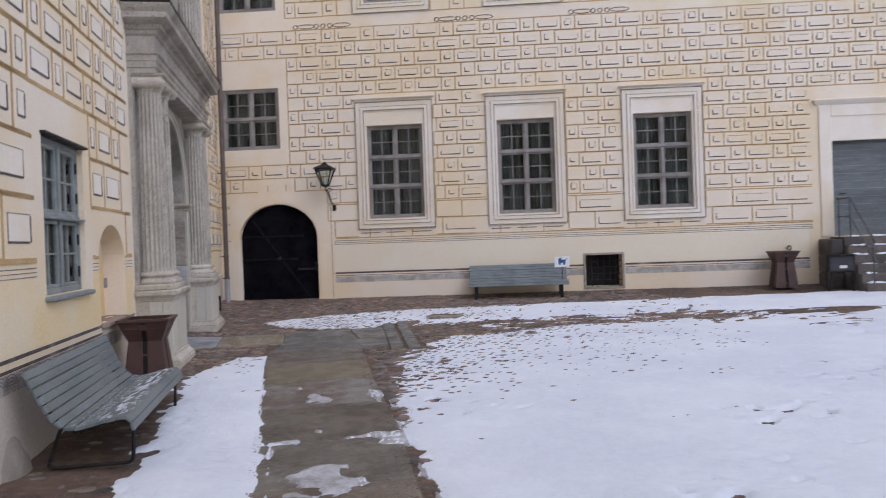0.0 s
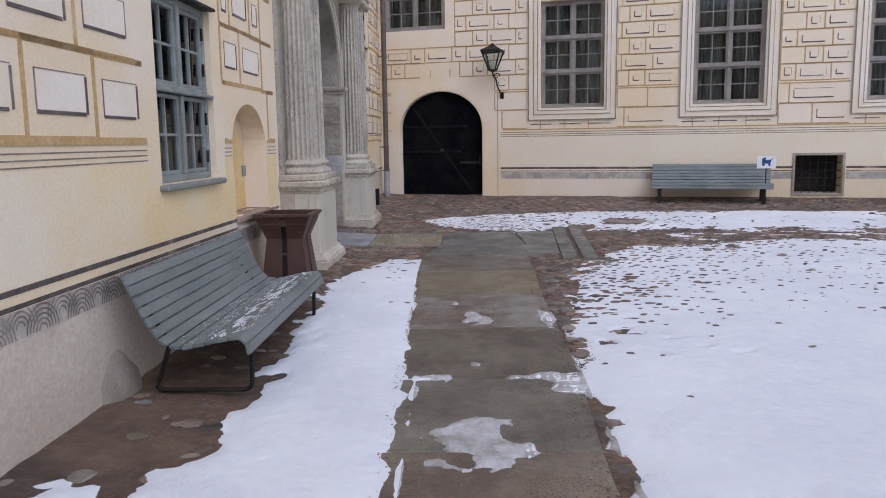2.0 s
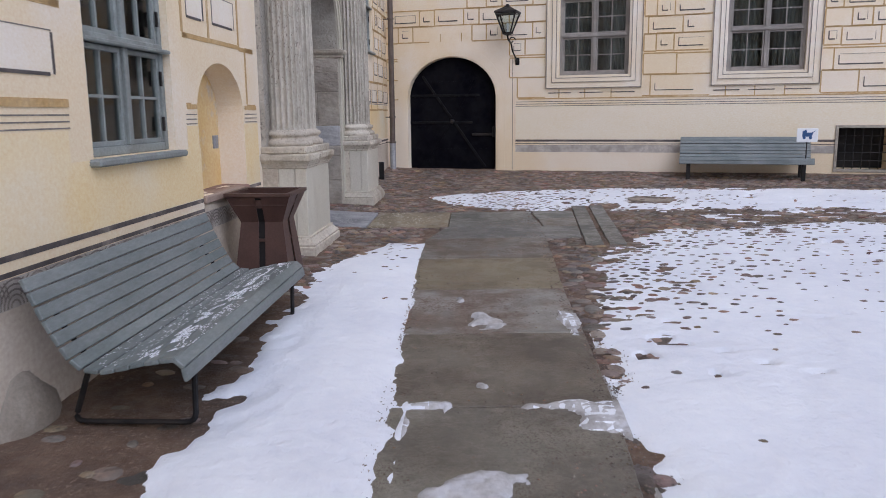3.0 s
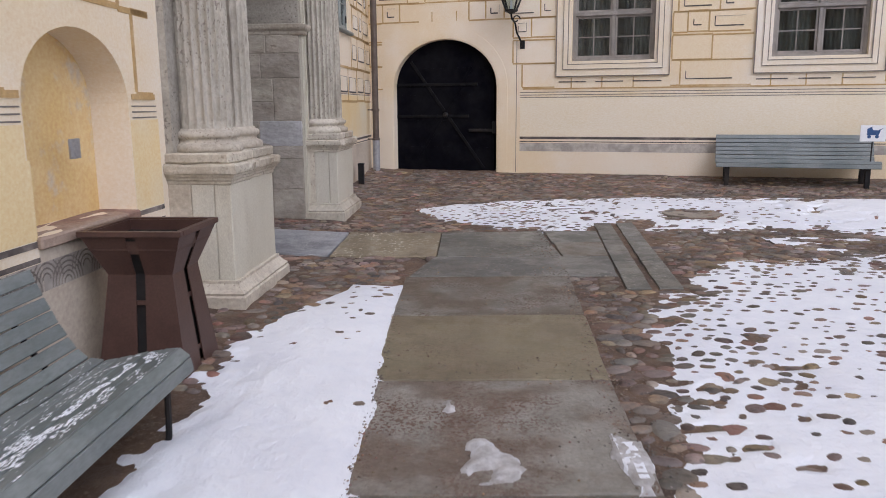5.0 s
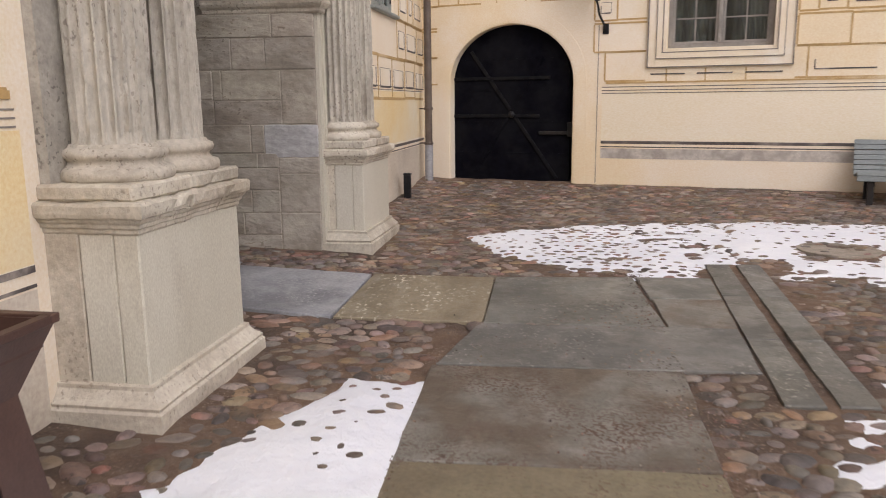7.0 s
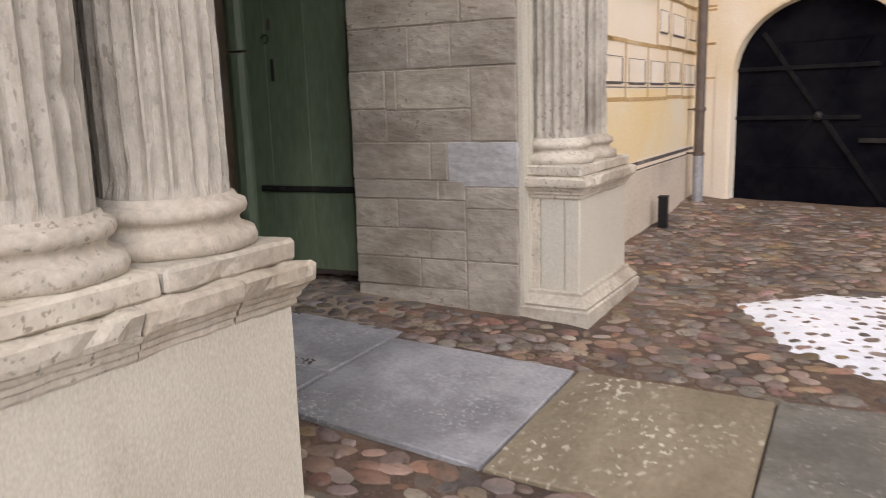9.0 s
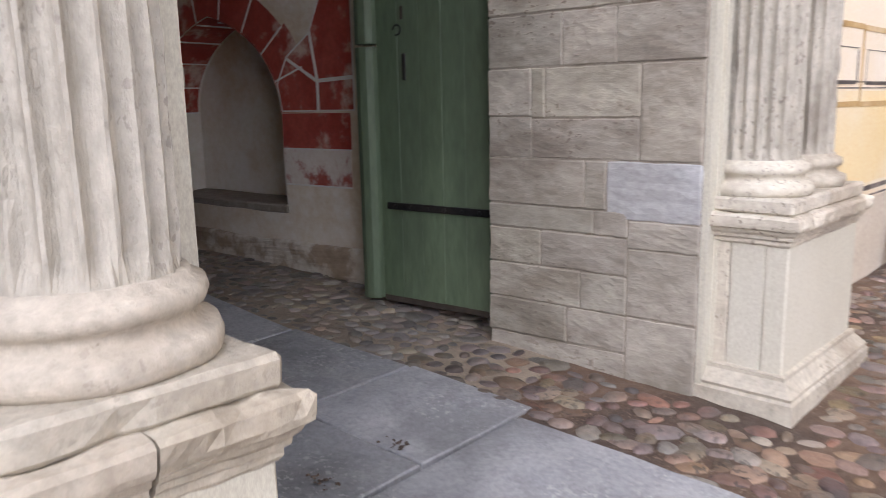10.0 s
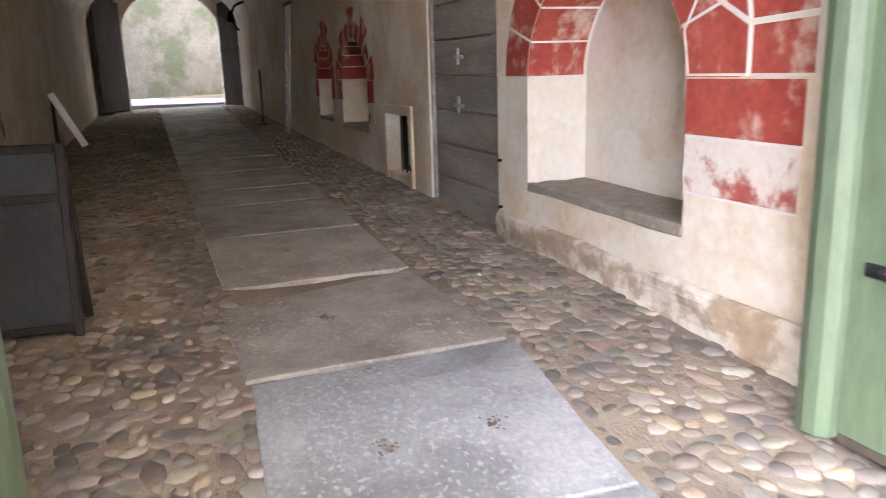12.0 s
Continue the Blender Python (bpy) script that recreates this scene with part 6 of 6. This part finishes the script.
for q in ([(-0.08, 0.70), (0.07, 0.70), (0.09, 0.77), (-0.01, 0.77), (-0.02, 0.82), (-0.08, 0.79)], [(0.07, 0.76), (0.12, 0.79), (0.12, 0.80), (0.07, 0.775)]):
    bm.faces.new([bm.verts.new((x, -0.0145, z)) for x, z in q])
for cx2 in (-0.05, 0.05):
    bm.faces.new([bm.verts.new((cx2 + 0.025 * math.cos(t), -0.0146, 0.68 + 0.025 * math.sin(t))) for t in (2 * math.pi * k / 14 for k in range(14))])
part("pram_symbol", bm, SIGN_BLUE, sg, "dark blue pram pictogram")
wr = thing("wall_ring", N @ pose(13.15, -0.0, 1.13), "small black iron ring on the wall", "iron ring")
part("ring", tube([(0.045 * math.cos(t), -0.03, 0.045 * math.sin(t)) for t in (2 * math.pi * k / 16 for k in range(17))], 0.010, 6), IRON, wr)
part("staple", tube([(0, 0.004, 0.05), (0, -0.04, 0.05)], 0.012, 6), IRON, wr)
npl = thing("niche_hatch", L @ pose(9.02, 0.10, 1.16), "small square grey metal hatch in the wall niche", "hatch", kind="structure")
part("plate", boxes((-0.05, -0.012, 0, 0.05, 0.004, 0.11), bevel=0.003), PIPE_ZINC, npl)
nbk = tagged(part("niche_back", boxes((8.42, 0.24, 0.5, 9.66, 0.30, 1.95)), NICHE_OCHRE), "ochre washed back of the arched wall niche", "niche", kind="structure")
nbk.matrix_basis = L
nsl = tagged(part("niche_sill", worn(boxes((8.43, -0.03, 0.75, 9.49, 0.24, 0.812), bevel=0.01), 5, 0.01), SILL_BROWN), "rough red-brown sill of the arched wall niche", "niche sill", kind="structure")
nsl.matrix_basis = L
boulder = tagged(part("wall_foot_stone", worn(lathe([(0.0001, -0.1), (0.22, -0.1), (0.20, 0.10), (0.12, 0.20), (0.03, 0.24)], 18), 0, 0.05, 4), MORTAR, smooth=True), "rough plastered boulder at the foot of the wall", "stone")
boulder.matrix_basis = L @ pose(6.03, 0.06, -0.10) @ Matrix.Diagonal((1.35, 0.8, 1.45, 1))

# ---------------------------------------------------------------- paving slabs, gutter
paving = thing("paving", Matrix.Identity(4), "worn stone slab path leading to the portal", "path", kind="structure")


def path_edge(y):
    """The path's east edge."""
    return float(np.interp(y, [0, 3.5, 5.2, 6.4, 8.6, 11], [0.80, 0.88, 0.94, 1.02, 1.02, 1.10]))


def slab(poly, material, lift=0.014, parent=paving, rough=0.003):
    """One flat stone: its outline, a rounded arris and its sides; it follows the ground."""
    c = sum((Vector(p) for p in poly), Vector((0, 0))) / len(poly)
    edge = []
    m = len(poly)
    for i in range(m):
        a, b2 = Vector(poly[i]), Vector(poly[(i + 1) % m])
        for k in range(6):
            p = a.lerp(b2, k / 6)
            nrm = (p - c).normalized()
            edge.append(p + nrm * 0.012 * noise.noise(Vector((p.x * 5, p.y * 5, 1.7))))
    bm = bmesh.new()

    def ring(shrink, dz):
        return [bm.verts.new((c.x + (p.x - c.x) * shrink, c.y + (p.y - c.y) * shrink, float(ground_z(p.x, p.y)) + dz)) for p in edge]
    size = max((Vector(p) - c).length for p in poly)
    r0, r1, r2, r3 = ring(1.0, -0.05), ring(1.0, lift - 0.006), ring(1 - 0.008 / size, lift), ring(0.55, lift + rough)
    top = bm.verts.new((c.x, c.y, float(ground_z(c.x, c.y)) + lift + rough))
    k = len(edge)
    for a, b2 in ((r0, r1), (r1, r2), (r2, r3)):
        for i in range(k):
            bm.faces.new((a[i], a[(i + 1) % k], b2[(i + 1) % k], b2[i]))
    for i in range(k):
        bm.faces.new((r3[i], r3[(i + 1) % k], top))
    return part("slab", bm, material, parent)


edges = [-3.0, -1.5, 0.1, 1.5, 2.7, 3.95, 5.15, 6.32, 7.52, 8.65, 9.77, 10.85]
stones = {8.65: SLAB_OLIVE, 9.77: SLAB_GRIT, 7.52: SLAB_GRIT}
for a, b2 in zip(edges, edges[1:]):
    x0, x1, g = -0.21 + rng.uniform(-0.02, 0.02), path_edge(a), 0.006
    slab([(x0, a + g), (x1, a + g), (path_edge(b2), b2 - g), (x0, b2 - g)], stones.get(a, SLAB))
for poly, mt in (([(-1.01, 11.67), (-0.99, 12.84), (-2.08, 12.80), (-2.10, 11.72)], SLAB_BLUE), ([(-0.99, 11.67), (-0.008, 11.62), (0.0, 12.80), (-0.97, 12.84)], SLAB_TAN),
                 ([(-0.2, 10.87), (1.49, 10.86), (1.54, 11.60), (-0.03, 11.60)], SLAB_DARK), ([(0.0, 11.62), (1.12, 11.62), (1.06, 12.86), (0.01, 12.82)], SLAB_DARK),
                 ([(1.14, 11.62), (1.545, 11.62), (1.595, 12.25), (1.12, 12.25)], SLAB_GRIT), ([(1.11, 12.27), (1.60, 12.27), (1.64, 12.85), (1.08, 12.86)], SLAB_DARK),
                 ([(-2.12, 12.19), (-2.10, 12.92), (-2.85, 12.90), (-2.865, 12.155)], SLAB_BLUE), ([(-2.12, 11.66), (-2.12, 12.18), (-3.72, 12.10), (-3.74, 11.63)], SLAB_BLUE),
                 ([(-2.88, 12.155), (-2.865, 12.88), (-3.75, 12.82), (-3.745, 12.115)], SLAB_BLUE), ([(-3.77, 11.63), (-3.77, 12.80), (-5.0, 12.85), (-4.92, 11.62)], SLAB_BLUE),
                 ([(-4.97, 11.60), (-5.03, 12.82), (-6.36, 12.66), (-6.0, 11.50)], SLAB_WARM)):
    slab(poly, mt)
x = -6.4
while x > -25.5:
    w = rng.uniform(0.9, 1.6)
    y0, y1 = 11.55 + 0.085 * (x + 6), 12.70 + 0.055 * (x + 6)
    slab([(x, y0), (x - 0.03, y1), (x - w + 0.02, y1 - 0.055 * w), (x - w, y0 - 0.085 * w)], SLAB_WARM)
    x -= w + 0.02
gut = thing("gutter_channel", Matrix.Identity(4), "stone drainage channel sunk in the cobbles", "gutter", kind="structure")
for k in range(3):
    y0, y1 = 10.45 + k * 0.96, 10.45 + (k + 1) * 0.96 - 0.012
    for x0, x1 in ((1.475, 1.66), (1.72, 1.90)):
        sx = 0.075
        f0, f1 = (y0 - 10.45) * sx, (y1 - 10.45) * sx
        slab([(x0 + f0, y0), (x1 + f0, y0), (x1 + f1, y1), (x0 + f1, y1)], SLAB_DARK, 0.014, gut)
mh = tagged(part("manhole_cover", lathe([(0.34, -0.03), (0.34, 0.012), (0.31, 0.014), (0.30, 0.008), (0.0001, 0.008)], 32), MORTAR), "dark iron manhole cover free of snow", "manhole cover", kind="structure")
mh.matrix_basis = pose(2.95, 13.95, float(ground_z(2.95, 13.95)))

# ---------------------------------------------------------------- cobbles
def cobble_mesh(k):
    r = random.Random(k)
    n = 9
    rad = [r.uniform(0.82, 1.08) for _ in range(n)]
    vs, fs = [], []
    for sc, z in ((1.04, -0.7), (0.90, 0.35), (0.58, 0.85)):
        for i in range(n):
            a = 2 * math.pi * i / n
            vs.append((rad[i] * sc * math.cos(a), rad[i] * sc * math.sin(a), z + r.uniform(-0.06, 0.06)))
    vs.append((r.uniform(-0.1, 0.1), r.uniform(-0.1, 0.1), 1.0))
    for j in range(2):
        for i in range(n):
            fs.append((j * n + i, j * n + (i + 1) % n, (j + 1) * n + (i + 1) % n, (j + 1) * n + i))
    fs += [(2 * n + i, 2 * n + (i + 1) % n, 3 * n) for i in range(n)]
    return vs, fs


COB = [cobble_mesh(i) for i in range(8)]


def inside_slab(x, y):
    if -0.27 < x < path_edge(y) + 0.03 and y < 11.6 or 10.86 < y < 11.6 and -0.1 < x < 1.52 + 0.075 * (y - 10.86):
        return True
    if -2.12 < x < 1.1 and 11.66 < y < 12.84:
        return True
    if 1.1 < x < 1.66 and 11.6 < y < 12.9:
        return True
    if 10.42 < y < 13.38 and 1.45 + 0.075 * (y - 10.45) < x < 1.94 + 0.075 * (y - 10.45):
        return True
    if x < -2.08 and 11.62 + 0.085 * min(0, x + 5.4) < y < 12.85 + 0.055 * min(0, x + 4.2):
        return True
    return False


def cobbles(x0, x1, y0, y1, size, ok, seed, high=1.0):
    r = random.Random(seed)
    out = []
    y, row = y0, 0
    while y < y1:
        x = x0 + (row % 2) * size * 0.5
        while x < x1:
            px, py = x + r.uniform(-0.24, 0.24) * size, y + r.uniform(-0.2, 0.2) * size
            if ok(px, py) and not inside_slab(px, py):
                s = size * r.choice((r.uniform(0.28, 0.5), r.uniform(0.42, 0.72)))
                out.append((px, py, s * r.uniform(0.95, 1.45), s * r.uniform(0.66, 0.98), r.uniform(-0.6, 0.6) + (1.5708 if r.random() < 0.25 else 0), r.uniform(0.003, 0.019) * high, r.randrange(8)))
            x += size * 0.98
        y += size * 0.84
        row += 1
    return out


def joined(name, stones, material, label):
    vs, fs = [], []
    for px, py, a, b2, t, h, k in stones:
        cv, cf = COB[k]
        gz, o, ct, st_ = float(ground_z(px, py)), len(vs), math.cos(t), math.sin(t)
        for x, y, z in cv:
            X, Y = x * a, y * b2
            vs.append((px + X * ct - Y * st_, py + X * st_ + Y * ct, gz + z * h))
        fs += [tuple(o + i for i in f) for f in cf]
    return tagged(new(name, mesh_of(name, vs, fs, material, True)), label, "cobbles", kind="stuff")


wall_x = lambda y: -2.125 + 0.035 * y
in_yard = lambda x, y: wall_x(y) + 0.03 < x and y < 18.3 - 0.28 * x and not (x < -1.2 and 9.85 < y < 11.05) and not (x < -1.05 and 13.5 < y < 14.65)
bare = lambda x, y: not (-0.6 < x < -0.1 and y < 7.8) and not (x < -0.9 and y < 8.5 and vnoise(np.array([x * 40]), np.array([y * 40]))[0] > -0.5) and bool(snow_depth(np.array([x]), np.array([y]))[0] < 3.2)
yard = cobbles(-2.2, 8.0, 3.4, 18.4, 0.122, lambda x, y: in_yard(x, y) and bare(x, y) and (x < 6.5 or y > 11), 2)
poke = random.Random(12)


def raised(s):
    """Some stones of the snowed-over yard stand high enough to come through."""
    x, y = s[0], s[1]
    d = float(snow_depth(np.array([x]), np.array([y]))[0])
    if x < -0.9 and y < 8.5:
        return (*s[:5], s[5] * 0.35, s[6])
    if d < 0.04 or x < 0.9 and y < 7.8:
        return s
    share = float(np.interp(y, [7.8, 9.0, 10.5], [0.02, 0.10, 0.55])) if x < 0.9 and y < 11 else float(np.interp(y, [5.5, 7.2, 8.2, 9.2], [0.01, 0.05, 0.5, 0.95]) * np.interp(x, [2.2, 3.0, 4.5, 6], [1.0, 0.6, 0.4, 0.25])) if y < 12 else float(np.interp(x, [1.0, 3.0, 5.0], [1.0, 0.62, 0.18]))
    if not (0.9 < x < 2.0 and y < 12):
        share *= 0.65 + 0.35 * float(np.clip(0.5 + 1.6 * vnoise(np.array([x * 1.1]), np.array([y * 1.1]), 61)[0], 0, 1))
    if poke.random() > share:
        return (*s[:5], 0.006, s[6])
    top = float(snow_top(np.array([x]), np.array([y]))[0] - ground_z(x, y))
    return (x, y, min(s[2], s[3] * 1.25), s[3] * 0.95, s[4] * 0.5, max(0.006, top) + poke.uniform(0.001, 0.007), s[6])


yard = [raised(s) for s in yard]
yard += cobbles(-2.9, -1.6, 11.0, 13.6, 0.12, lambda x, y: x < wall_x(y) + 0.03 and 11.1 < y < 13.5, 6)
close = lambda s: -2.9 < s[0] < 0.2 and 10.9 < s[1] < 14.6
picked = [s for s in yard if close(s)][:300]
rest_stones = [s for s in yard if s not in set(picked)]
joined("cobbles", rest_stones, COBBLE_JOINED, "rounded red-brown and grey fieldstone cobbles of the yard")
hall = cobbles(-25.5, -2.9, 8.0, 14.0, 0.10, lambda x, y: 9.88 + 0.07 * (x + 2.95) < y < 13.82 + 0.07 * (x + 2.95) and (x > -14 or (int(x * 50) % 2 == 0)), 3, 0.85)
hall = [(s[0], s[1], s[2] * 1.02, s[3] * 1.02, *s[4:]) for s in hall]
joined("passage_cobbles", hall, COBBLE_HALL, "dusty pale rounded cobbles beside the slabs of the passage")
field = thing("cobble_field", Matrix.Identity(4), "rounded fieldstone cobbles before the portal", "cobbles", kind="structure")
cob_meshes = [mesh_of("cobble", *COB[k], COBBLE, True) for k in range(8)]
for px, py, a, b2, t, h, k in picked:
    o = new("cobble", cob_meshes[k])
    o.parent = field
    o.matrix_basis = Matrix.LocRotScale((px, py, float(ground_z(px, py))), Euler((0, 0, t)), (a, b2, h))

# grit and small pebbles trodden on to the path
def pebbles(count, seed):
    q = random.Random(seed)
    vs, fs = [], []
    while len(vs) < count * 6:
        y = q.uniform(3.0, 13.0)
        edge = path_edge(y)
        x = q.choice((q.gauss(edge + 0.05, 0.09), q.uniform(-0.2, edge), q.gauss(edge - 0.1, 0.15), q.uniform(-0.9, 1.4) if y > 10.6 else q.gauss(-0.22, 0.03)))
        if vnoise(np.array([x * 2.2]), np.array([y * 1.6]), 44)[0] < q.uniform(-0.5, 0.5) and abs(x - edge) > 0.1:
            continue
        s, z = q.uniform(0.003, 0.009), float(ground_z(x, y)) + (0.015 if -0.22 < x < edge else 0.006)
        t = q.uniform(0, 3.14)
        o = len(vs)
        for k in range(4):
            a = t + k * 1.5708
            w = s * q.uniform(0.7, 1.3)
            vs.append((x + w * math.cos(a), y + w * math.sin(a), z + s * 0.2))
        vs += [(x, y, z + s * 0.9), (x, y, z - s * 0.4)]
        for k in range(4):
            fs += [(o + k, o + (k + 1) % 4, o + 4), (o + (k + 1) % 4, o + k, o + 5)]
    return vs, fs


tagged(new("grit", mesh_of("grit", *pebbles(5200, 8), COBBLE_JOINED)), "brown grit and small pebbles scattered over the slab path", "grit", kind="stuff")


# trodden clods of dirt and snow on the slabs of the portal
def clods(spots, seed):
    q = random.Random(seed)
    bm = bmesh.new()
    for x, y in spots:
        for _ in range(26):
            px, py, r = x + q.gauss(0, 0.035), y + q.gauss(0, 0.022), q.uniform(0.004, 0.014)
            z = float(ground_z(px, py)) + 0.016
            ring = [bm.verts.new((px + r * q.uniform(0.6, 1.2) * math.cos(k * 1.0472), py + r * q.uniform(0.6, 1.2) * math.sin(k * 1.0472), z)) for k in range(6)]
            top = bm.verts.new((px, py, z + r * 0.5))
            for k in range(6):
                bm.faces.new((ring[k], ring[(k + 1) % 6], top))
    return bm


tagged(part("dirt_clods", clods([(-4.87, 12.12), (-4.24, 12.06), (-4.29, 12.49), (-7.22, 11.97), (-5.64, 12.03), (-3.63, 11.85), (-3.62, 12.23), (-2.31, 12.24), (-2.30, 11.84), (-1.92, 12.54)], 3), SOIL), "dark crumbs of trodden dirt on the slabs", "dirt", kind="stuff")
